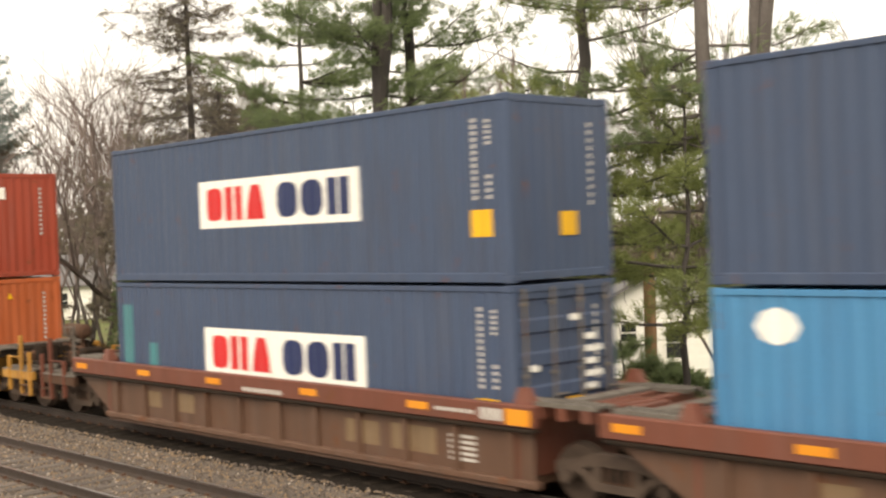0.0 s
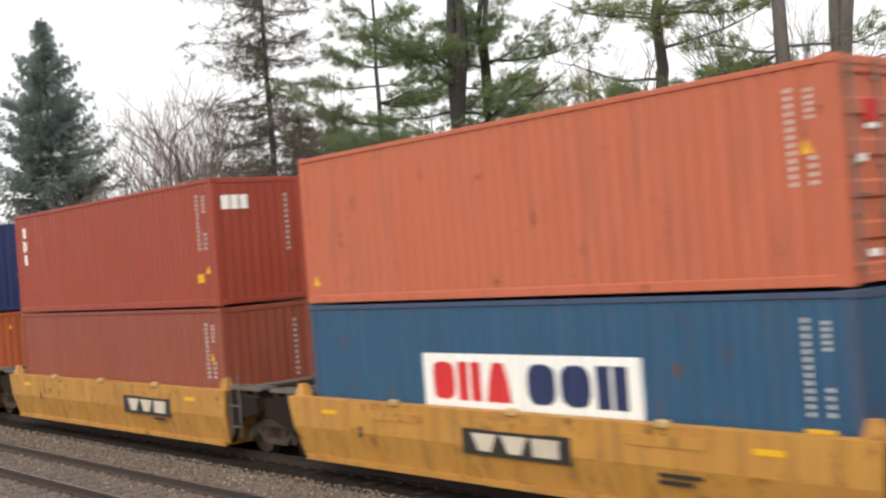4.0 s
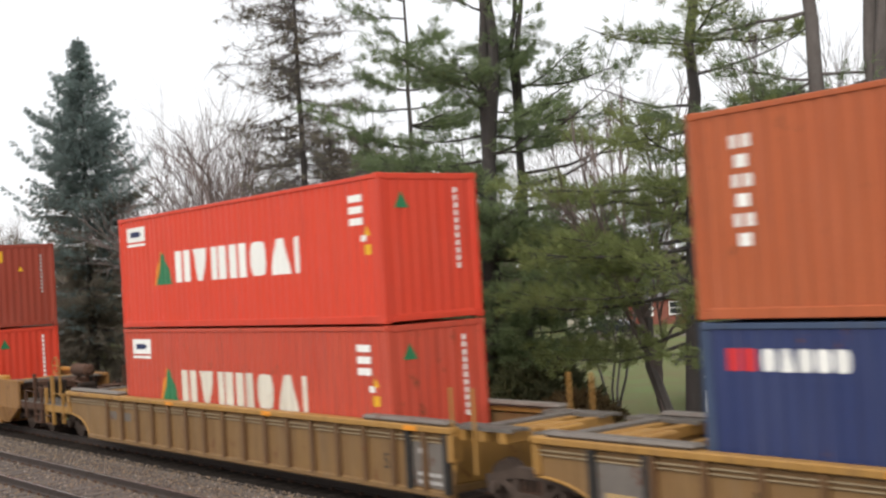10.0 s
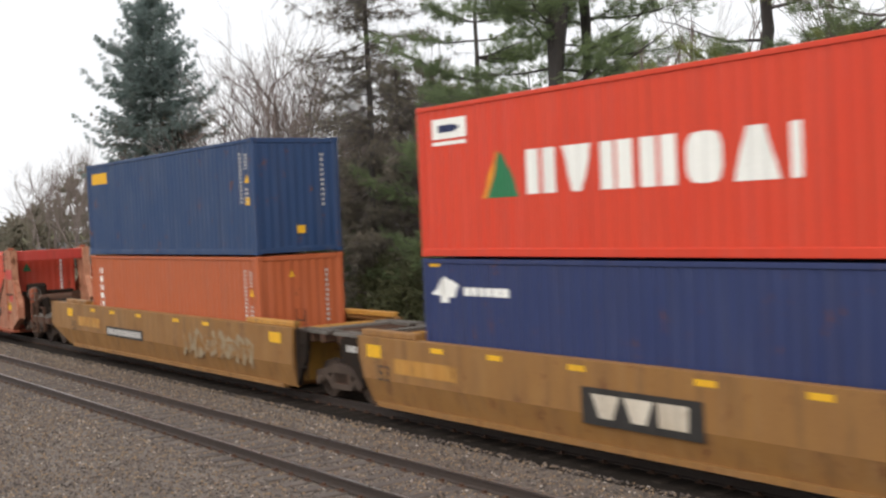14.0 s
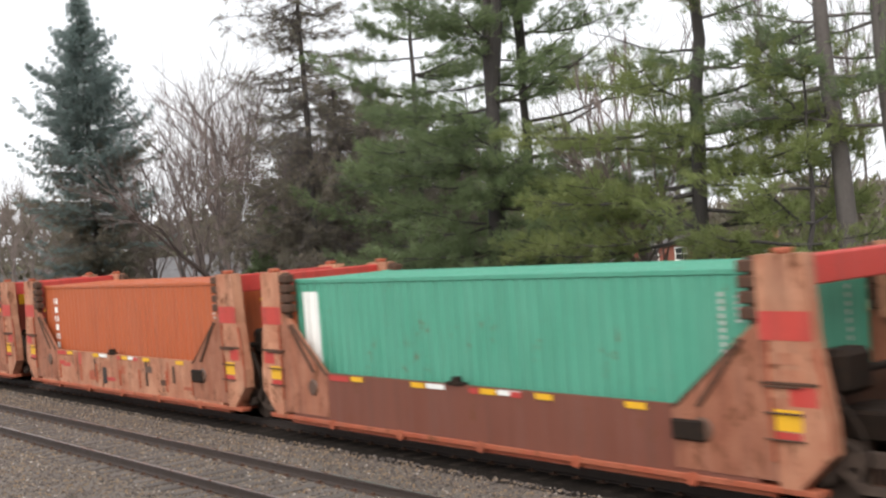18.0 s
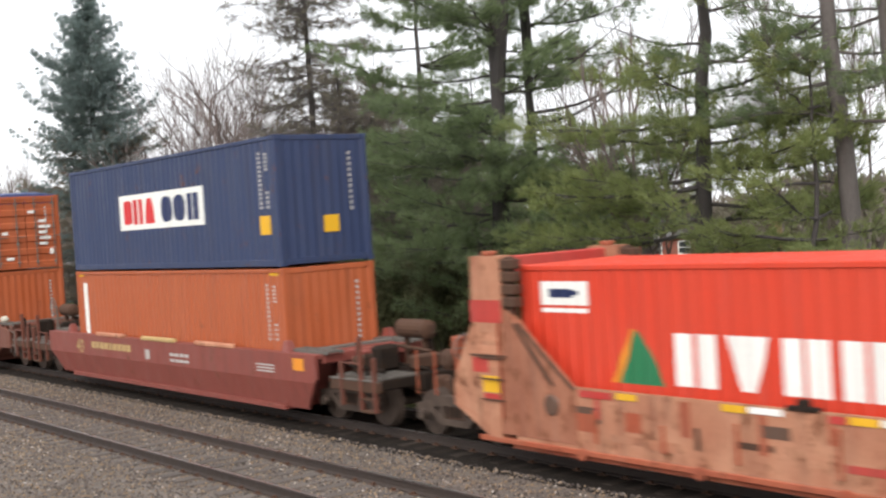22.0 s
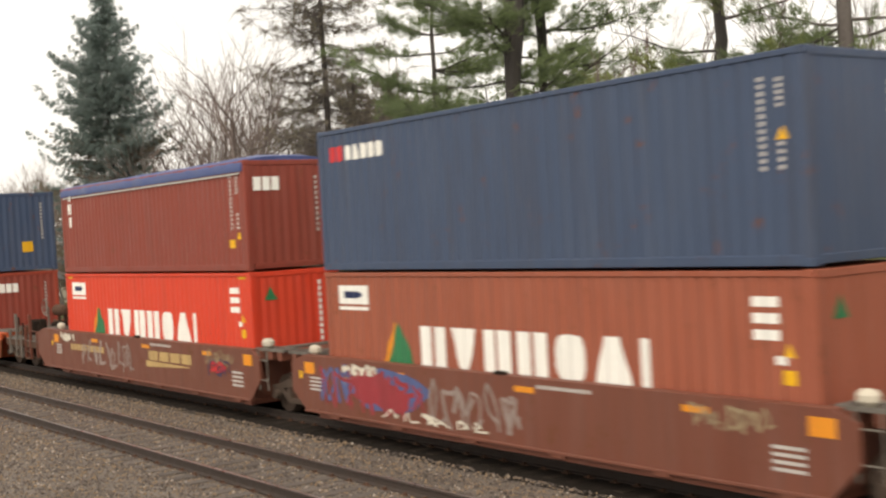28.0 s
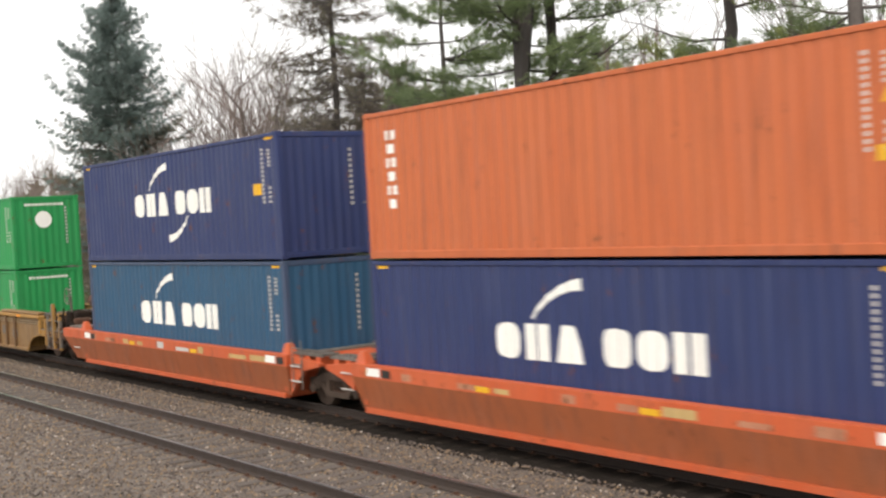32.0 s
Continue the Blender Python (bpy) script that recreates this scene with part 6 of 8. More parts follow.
# ---- the train, from its front part to the rear ----
HC, ST = 2.896, 2.591


def load(xf, low, up=None, low_h=HC):
    """Lower and upper box of one well: (label, colour, marks, options)."""
    for item, z in ((low, 0.35), (up, 0.35 + low_h + 0.03)):
        if item:
            label, colour, marks, opt = item
            container(label, xf, z, opt.get("h", HC), colour, doors_ahead=opt.get("doors", False), marks=marks, tarp=opt.get("tarp", False), trim=opt.get("trim"), lean=opt.get("lean", 0))


def train():
    # brown cars with outside posts
    post_side("red-brown articulated well car with outside posts", 3.14, 1.75, ahead=True)
    load(3.14, ("light blue steel container with a white badge, in a well", SKYBLUE, ids(HC) + [("badge", painted([[(X(-11.25 + 0.32 * math.cos(a)), 2.42 + 0.24 * math.sin(a)) for a in [i * math.pi / 4 for i in range(8)]]]), WHITE, "white rounded badge")], {}),
         ("faded slate blue container stacked on a light blue one", SLATE, box_sign(HC), {}))
    post_side("red-brown articulated well car with outside posts", -12.58, 1.75, behind=True)
    load(-12.58, ("faded slate blue container with white sign and doors ahead", SLATE, box_sign(HC) + [("repair_patch", painted([rect(X(-11.95), X(-11.55), 0.7, 2.4), rect(X(-10.9), X(-10.5), 0.7, 1.6)]), TEALMARK, "teal repainted patch")] + door_labels(HC, False), {"doors": True}),
         ("faded slate blue container with a white painted sign panel", SLATE, box_sign(HC), {}))
    # five yellow smooth-sided units
    Y = "yellow smooth-sided articulated well car"
    c = smooth_forty(Y, -32.58, CARYELLOW, 1.75, ahead=True, lugs=3, lug_mat=[CARYELLOW])
    orange_ticks(c, 1.15, (-11.9, -9.6, -5.2, -1.0), ORANGEMARK, 0.4, 0.12)
    for k, (x, z, rx, rz, m) in enumerate(((-9.4, 1.08, 0.17, 0.2, POSTWEB), (-9.15, 1.12, 0.12, 0.17, OCHRE), (-7.2, 1.1, 0.8, 0.05, OCHRE), (-5.9, 1.02, 0.25, 0.07, OCHRE), (-4.7, 1.2, 0.4, 0.04, OCHRE), (-2.4, 1.05, 0.7, 0.06, OCHRE), (-1.3, 1.22, 0.2, 0.07, OCHRE))):
        spray_fill(c, x, z, rx, rz, m, 70 + k, -1.5135 - 0.0003 * k, "dirt_patch", "patch of dark grime")
    panel_marks(c, "stencil", bars(-3.9, -2.9, 0.95, 1.08, 6), PALE, "row of worn stencilled bars")
    load(-32.58, ("bright orange container with a white word down its side", ORANGE, lessor(HC), {}), ("brick red container with white word blocks on side and end", BRICK, lessor_short(HC), {}))
    c = smooth_forty(Y + " with a black sign panel", -48.17, CARYELLOW, 1.75)
    sign(c)
    load(-48.17, ("navy blue container with white blocks and arc, in a well", NAVY, swoosh(HC, True), {}),
         ("faded salmon container with its doors facing forward", SALMON, plain(HC) + [("repair_patch", painted([rect(X(-9.2), X(-8.0), 0.2, 0.62)]), BRICK, "darker repair patch")] + [("rust_mark", painted([rect(X(a), X(b), z, q)]), RUSTMARK, "brown rust mark") for a, b, z, q in ((-9.0, -8.3, 0.8, 0.87), (-7.7, -7.15, 0.82, 0.9), (-7.5, -7.42, 0.9, 1.3), (-7.0, -6.65, 0.84, 0.92), (-6.85, -6.78, 0.92, 1.08), (-8.2, -7.9, 1.2, 1.26))] + door_labels(HC) + yellow_side(HC, (-11.95, 0.35, 0.2, 0.2)), {"doors": True}))
    c = smooth_forty(Y + " with a black sign panel", -63.87, CARYELLOW, 1.75)
    sign(c)
    load(-63.87, ("deep teal blue container with a white sign panel, in a well", TEALBLUE, box_sign(HC), {"trim": SLATE}),
         ("faded salmon container with rusty doors facing forward", SALMON, plain(HC) + door_labels(HC) + yellow_side(HC, (-11.95, 0.35, 0.2, 0.2)), {"doors": True}))
    c = smooth_forty(Y + " with a black sign panel", -79.7, CARYELLOW, 1.75)
    sign(c, -3.6)
    load(-79.7, ("plain brown container in a yellow well car", BROWN, plain(HC), {}), ("red-brown container with a white word down its side", BRICK, lessor_short(HC), {}))
    c = smooth_forty(Y + " at the end of its set", -95.57, CARYELLOW, 1.75, behind=True)
    panel_marks(c, "sign_panel", [(-10.9, -8.4, 0.98, 1.2)], BLACKMARK, "black stencil panel")
    panel_marks(c, "code_strip", bars(-10.8, -8.5, 1.03, 1.15, 10), PALE, "row of white code bars", -1.519)
    load(-95.57, ("orange container with a white word down its side", ORANGE, lessor(HC), {}), ("clean navy blue container with white blocks and two arcs", NAVY, swoosh(HC) + yellow_side(HC, (-1.25, 1.5, 0.42, 0.26)) + yellow_end((0.35, 0.4, 0.45, 0.24)), {}))
    # three yellow ribbed units
    R = "grimy yellow ribbed articulated well car with raised top chord"
    ribbed_long(R, -117.3, 3.65, ahead=True)
    load(-117.3, ("bright red container with large white blocks and a green triangle", RED, carrier(HC), {}), ("brown-orange container with a repainted lower patch", ORANGE, lessor(HC) + [("repair_patch", painted([rect(X(-11.0), X(-7.2), 0.22, 0.62)]), SALMON, "paler repainted patch")], {"trim": BROWN}))
    ribbed_long(R, -136.75, 3.65)
    load(-136.75, ("navy blue container with red and white word blocks", NAVY, lease_blue(HC), {"trim": SLATE}), ("orange container with a white word down its side", ORANGE, lessor(HC), {}))
    ribbed_long(R, -156.52, 3.65, behind=True)
    load(-156.52, ("faded red container with large worn white blocks", OLDRED, carrier(HC, True), {}), ("red container with large white blocks and a green triangle", RED, carrier(HC), {}))
    # three ochre smooth 53-foot units
    O = "dirty ochre smooth-sided articulated well car"
    c = rolls(smooth_long(O + " with faded graffiti", -180.11, 3.62, ahead=True))
    for x, w in ((-11.7, 0.35), (-9.5, 1.0), (-6.3, 1.2), (-2.9, 1.4)):
        for e in (-1, 1):
            part("guard_plate", Shape().chamfer(x - w, x + w, e * 1.47 - 0.05, e * 1.47 + 0.05, 1.62, 1.72, 0.025), TANGUARD, c, "long tan edge guard along the top")
    scribble(c, -11.5, -6.5, 0.6, 1.45, GRAFFITI, 21, 12, bold=2.2)
    scribble(c, -2.2, 0.6, 1.08, 1.45, OLDWHITE, 22, 9, bold=2.6)
    load(-180.11, ("bright red container with large white blocks and a green triangle", RED, carrier(HC), {}), ("red-brown container with a small white crest", BRICK, crest(HC), {"trim": BRICK}))
    c = rolls(smooth_long(O + " with a black sign panel", -199.55, 3.62, logo=True))
    load(-199.55, ("navy blue container with a white figure mark", NAVY, [("figure_mark", painted([[(X(-11.9), 2.2), (X(-11.2), 2.15), (X(-11.0), 2.4), (X(-11.5), 2.55)], rect(X(-11.6), X(-11.35), 2.05, 2.5)]), WHITE, "white figure mark"),
         ("code_strip", painted(letters(-10.9, -9.5, 2.2, 2.36, 6)), WHITE, "row of white word blocks"),
         ("end_word", flat_end([[(-0.75 + 0.22 * i, 2.5), (-0.6 + 0.22 * i, 2.5), (-0.6 + 0.22 * i, 2.66), (-0.75 + 0.22 * i, 2.66)] for i in range(6)]), WHITE, "row of white word blocks")] + ids(HC) + ticks(HC), {}),
         ("bright red container with large white blocks and a green triangle", RED, carrier(HC), {}))
    c = rolls(smooth_long(O + " with faded graffiti", -218.99, 3.62, behind=True, tag=6.0))
    scribble(c, -4.4, 0.2, 0.55, 1.35, GRAFFITI, 23, 9, bold=3.2)
    scribble(c, -4.2, 0.0, 0.6, 1.25, OCHRE, 24, 8, -1.524, bold=1.4)
    load(-218.99, ("orange container with a white word down its side", ORANGE, lessor(HC), {}), ("deep blue container with a yellow word panel", DEEPBLUE, lease_blue(HC, True), {}))
    # five faded pink bulkhead units with single boxes
    B = "faded pink and rust-red bulkhead well car"
    bulkhead_unit(B, -240.35, 1.6, ahead=True, seed=1, patches=((-9.3, -8.7, 0.62, 0.98), (-8.5, -7.6, 0.72, 1.02)))
    load(-240.35, ("faded red container with large white blocks, low in a bulkhead well", OLDRED, carrier(HC), {}))
    bulkhead_unit("brown-sided bulkhead well car with faded pink ends", -255.73, 1.6, side=CARBROWN, seed=2)
    load(-255.73, ("sea green container with a white word panel, in a bulkhead well", SEAGREEN, [("word_panel", painted([rect(X(-11.88), X(-11.3), 1.1, 2.62)]), WHITE, "white word panel")] +
         ids(HC), {}))
    bulkhead_unit(B, -271.04, 1.6, seed=3, patches=((-7.2, -6.9, 0.5, 0.95),))
    load(-271.04, ("orange container with a white word down its side", ORANGE, lessor(HC), {}))
    bulkhead_unit(B, -286.59, 1.6, seed=4)
    load(-286.59, ("red-brown container with a small white crest", BRICK, crest(HC), {}))
    bulkhead_unit(B, -302.01, 1.6, behind=True, seed=5, patches=((-4.6, -4.1, 0.6, 0.95),))
    load(-302.01, ("bright red container with large white blocks and a green triangle", RED, carrier(HC), {}))
    # one maroon car
    c = smooth_forty("brick red smooth-sided well car with pale edge guards", -322.02, CARMAROON, 1.75, ahead=True, behind=True, dark=CARMAROON, lug_mat=[PINK, CREAM, PINK])
    lettering("40", 0.55, -11.45, 1.08, c, CREAM, "cream painted number")
    panel_marks(c, "stencil", bars(-10.6, -7.8, 1.08, 1.26, 9), CREAM, "row of faded cream bars")
    panel_marks(c, "stencil", bars(-6.9, -6.6, 0.95, 1.2, 2) + bars(-5.4, -4.3, 1.1, 1.18, 4) + bars(-5.4, -4.3, 0.96, 1.03, 4) + [(-0.9, -0.1, 1.0 + 0.07 * i, 1.03 + 0.07 * i) for i in range(3)], PALE, "rows of stencilled bars")
    panel_marks(c, "reflector", [(0.7, 1.15, 1.1, 1.36)], ORANGEMARK, "orange reflective panel")
    load(-322.02, ("orange container with a tall white stripe", ORANGE, [("stripe", painted([rect(X(-11.68), X(-11.4), 0.9, 2.55)]), WHITE, "tall white stripe")] + ids(HC) + ticks(HC), {}), ("dark navy container with a white painted sign panel", DARKSLATE, box_sign(HC), {"trim": DARKSLATE}))
    # five brown flat-sided units
    F = "dull brown flat-sided articulated well car"
    flat_brown(F + " with cream word blocks", -341.91, 1.68, ahead=True, letter="A", logo=True)
    load(-341.91, ("red-orange container in a brown well car", ORANGE, plain(HC) + ticks(HC), {"trim": ORANGE}), ("open-top orange container under a blue tarpaulin, doors ahead", ORANGE, stacked(ST, 6, 0.75, 2.1) + ids(ST) + door_labels(ST, False), {"h": ST, "tarp": True, "doors": True}))
    flat_brown(F, -357.3, 1.68, letter="E")
    load(-357.3, ("navy blue container with white blocks, arc and underline", NAVY, swoosh(HC, True, True), {"trim": SLATE}), ("faded brick red container with a small white crest", paint("faded_brick_paint", (0.38, 0.09, 0.05), (0.43, 0.13, 0.082)), crest(HC), {"trim": BROWN}))
    flat_brown(F + " with cream word blocks and graffiti", -372.82, 1.68, logo=True, spray=True, letter="B")
    load(-372.82, ("navy blue container with white blocks and arc, in a well", NAVY, swoosh(HC, True), {"trim": SLATE}), ("open-top salmon container under a blue tarpaulin, doors ahead", paint("dull_salmon_paint", (0.36, 0.095, 0.058), (0.42, 0.13, 0.085)), plain(ST) + door_labels(ST), {"h": ST, "tarp": True, "doors": True}))
    flat_brown(F + " covered in red and blue graffiti", -388.3, 1.68, colours=True)
    load(-388.3, ("weathered brown-red container with white blocks and a green triangle", paint("weathered_brown_red_paint", (0.29, 0.08, 0.046), (0.35, 0.115, 0.072)), carrier(HC), {}), ("slate blue container with red and white word blocks", SLATE, lease_blue(HC), {"trim": SLATE}))
    c = flat_brown(F + " with cream word blocks and graffiti", -403.84, 1.68, behind=True, logo=True, spray=True)
    scribble(c, -1.75, -0.75, 0.75, 1.2, NAVYLETTER, 31, 4, -1.512)
    scribble(c, -1.65, -0.95, 0.85, 1.12, REDLETTER, 32, 3, -1.516)
    load(-403.84, ("bright red container with large white blocks and a green triangle", RED, carrier(HC) + ticks(HC), {}), ("open-top dark maroon container under a blue tarpaulin", MAROON, lessor_short(ST), {"h": ST, "tarp": True}))
    # three orange-red units with low sides
    Q = "orange-red low-sided articulated well car with pale scuffs"
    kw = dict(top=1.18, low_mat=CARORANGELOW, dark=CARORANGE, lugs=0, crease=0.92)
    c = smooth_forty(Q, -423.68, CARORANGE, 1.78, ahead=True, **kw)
    scuffs(c, 3)
    load(-423.68, ("brick red container with white word blocks on side and end", MAROON, lessor_short(HC), {"trim": BRICK}), ("faded slate blue container with a white painted sign panel", SLATE, box_sign(HC), {}))
    c = smooth_forty(Q, -439.45, CARORANGE, 1.78, **kw)
    scuffs(c, 4)
    load(-439.45, ("navy blue container with white blocks and arc, in a well", NAVY, swoosh(HC, True), {}), ("bright orange container with a white word down its side", paint("bright_orange_paint", (0.46, 0.115, 0.042), (0.5, 0.155, 0.065), 0.05, 0.5), lessor(HC), {}))
    c = smooth_forty(Q, -455.25, CARORANGE, 1.78, behind=True, **kw)
    scuffs(c, 5)
    load(-455.25, ("deep teal blue container with white blocks and arc", TEALBLUE, swoosh(HC, True), {"trim": SLATE}), ("navy blue container with white blocks and two arcs", NAVY, swoosh(HC) + yellow_side(HC, (-1.25, 1.5, 0.42, 0.26)), {}))
    ribbed_long(R, -474.74, 3.65, ahead=True)
    ring = [("round_badge", flat_end([[(-0.1 + 0.3 * math.cos(i * math.pi / 8), 1.75 + 0.3 * math.sin(i * math.pi / 8)) for i in range(16)]]), WHITE, "white round badge")]
    words = [("end_word", flat_end([[(-0.75 + 0.13 * i, 2.25), (-0.66 + 0.13 * i, 2.25), (-0.66 + 0.13 * i, 2.33), (-0.75 + 0.13 * i, 2.33)] for i in range(11)]), WHITE, "row of small white blocks")]
    load(-474.74, ("bright green container with small white word blocks", GREEN, ids(ST) + words, {"h": ST}), ("bright green container with a white round badge", GREEN, ids(ST) + ring + words, {"h": ST}), ST)


def sign_shapes(c, x0, x1, z0, z1):
    """Three plain tapering shapes on a sign panel."""
    w = (x1 - x0) / 3
    for i in range(3):
        a, b, m = x0 + w * (i + 0.06), x0 + w * (i + 0.94), x0 + w * (i + 0.5)
        k = (0.42, 0.42, 0.8)[i] * w / 2
        part("word_block", Shape().add([(m - k, -1.519, z0), (m + k, -1.519, z0), (b, -1.519, z1), (a, -1.519, z1)], [(0, 1, 2, 3)]), OFFWHITE, c, "painted word block")


def sign(c, x=-6.2):
    panel_marks(c, "sign_panel", [(x - 1.15, x + 1.4, 0.72, 1.15)], BLACKMARK, "black sign panel")
    sign_shapes(c, x - 0.95, x + 1.2, 0.79, 1.08)
    orange_ticks(c, 1.2, (-11.3, -1.2), YELLOWMARK, 0.5, 0.09)
    for k in (-9.2, -6.08, -2.96):
        for s in (-1, 1):
            part("lug_seat", Shape().slab([(k - 0.85, 1.3), (k - 0.7, 1.14), (k + 0.7, 1.14), (k + 0.85, 1.3)], s * 1.505, s * 1.523), CARYELLOW, c, "welded seat plate below a lug")
    panel_marks(c, "stencil", [(-10.35, -10.25, 0.78, 0.98), (-3.1, -2.3, 0.72, 0.78), (-3.1, -2.5, 0.62, 0.68)], BLACKMARK, "small black stencil marks", -1.517)


def scuffs(c, seed):
    rng = random.Random(seed)
    for i in range(9):
        x = -12.0 + 1.35 * i + rng.uniform(-0.3, 0.3)
        panel_marks(c, "scuff", [(x, x + rng.uniform(0.3, 0.9), 0.96, 0.96 + rng.uniform(0.08, 0.18))], rng.choice([PINK, CREAM, PINK, PALE]), "pale scuffed patch", -1.5125 - 0.0004 * i)
    for x in (-0.35, -11.9):
        panel_marks(c, "reflector", [(x - 0.2, x + 0.25, 0.97, 1.13)], WHITE, "white reflective label", -1.5165)
        panel_marks(c, "builder_plate", [(x + 0.32, x + 0.62, 0.96, 1.12)], BLACKMARK, "small black plate", -1.5165)
    panel_marks(c, "reflector", [(-4.6, -4.2, 0.95, 1.05), (-8.6, -8.2, 0.95, 1.05)], YELLOWMARK, "yellow reflective stripes", -1.5168)
    for x in (0.72, -12.95):
        for z in (0.62, 0.95):
            part("grab_iron", Shape().tube((x - 0.22, -1.47, z), (x + 0.22, -1.47, z), 0.018, n=6), PALE, c, "pale steel grab iron")


# ---- trees ----
def blades(centres, aims, lengths, width, count, spread, rng):
    """Needle tufts: thin triangles fanned round each aim."""
    n = len(centres)
    c = np.repeat(np.asarray(centres), count, 0)
    a = np.repeat(np.asarray(aims), count, 0) + rng.normal(0, spread, (n * count, 3))
    a /= np.linalg.norm(a, axis=1)[:, None] + 1e-9
    ln = np.repeat(np.asarray(lengths), count) * rng.uniform(0.6, 1.25, n * count)
    side = np.cross(a, rng.normal(0, 1, (n * count, 3)))
    side /= np.linalg.norm(side, axis=1)[:, None] + 1e-9
    c = c + rng.normal(0, 0.035, c.shape)
    p0 = c - side * width / 2
    p1 = c + side * width / 2
    p2 = c + a * ln[:, None]
    return np.stack([p0, p1, p2], 1).reshape(-1, 3)


def leaf_mesh(name, verts, material):
    n = len(verts) // 3
    me = bpy.data.meshes.new(name)
    me.vertices.add(3 * n)
    me.vertices.foreach_set("co", np.ascontiguousarray(verts, np.float32).ravel())
    me.loops.add(3 * n)
    me.loops.foreach_set("vertex_index", np.arange(3 * n, dtype=np.int32))
    me.polygons.add(n)
    me.polygons.foreach_set("loop_start", np.arange(0, 3 * n, 3, dtype=np.int32))
    me.polygons.foreach_set("loop_total", np.full(n, 3, np.int32))
    me.materials.append(material)
    me.update(calc_edges=True)
    return me


def crooked(a, b, n, jitter, rng, sag=0.0):
    """Points of a bent branch from a to b."""
    a, b = np.asarray(a, float), np.asarray(b, float)
    u = np.linspace(0, 1, n + 1)[:, None]
    p = a + (b - a) * u
    off = np.cumsum(rng.normal(0, jitter, (n + 1, 3)), 0)
    off -= off[0]
    p = p + off * np.minimum(1, u * 2)
    p[:, 2] += sag * 4 * (u * (1 - u))[:, 0]
    return p


def limb(shape, pts, r0, r1, sides=5):
    """A tapered tube through the points, joined ring to ring."""
    k = len(pts)
    rings = []
    for i in range(k):
        d = Vector(pts[min(i + 1, k - 1)]) - Vector(pts[max(i - 1, 0)])
        if d.length < 1e-6:
            d = Vector((0, 0, 1))
        d.normalize()
        u = d.orthogonal().normalized()
        if abs(d.z) > 0.7:
            u = (Vector((1, 0, 0)) - d * d.x).normalized()
        w = d.cross(u)
        r = r0 + (r1 - r0) * i / (k - 1)
        rings += [Vector(pts[i]) + r * (math.cos(2 * math.pi * j / sides) * u + math.sin(2 * math.pi * j / sides) * w) for j in range(sides)]
    f = [(i * sides + j, i * sides + (j + 1) % sides, (i + 1) * sides + (j + 1) % sides, (i + 1) * sides + j) for i in range(k - 1) for j in range(sides)]
    shape.add(rings, f)


def place(az, y):
    """The place on the ground seen at az degrees left of the track's normal, y metres out."""
    return -y * math.tan(radians(az)), y


GROUND = -1.7


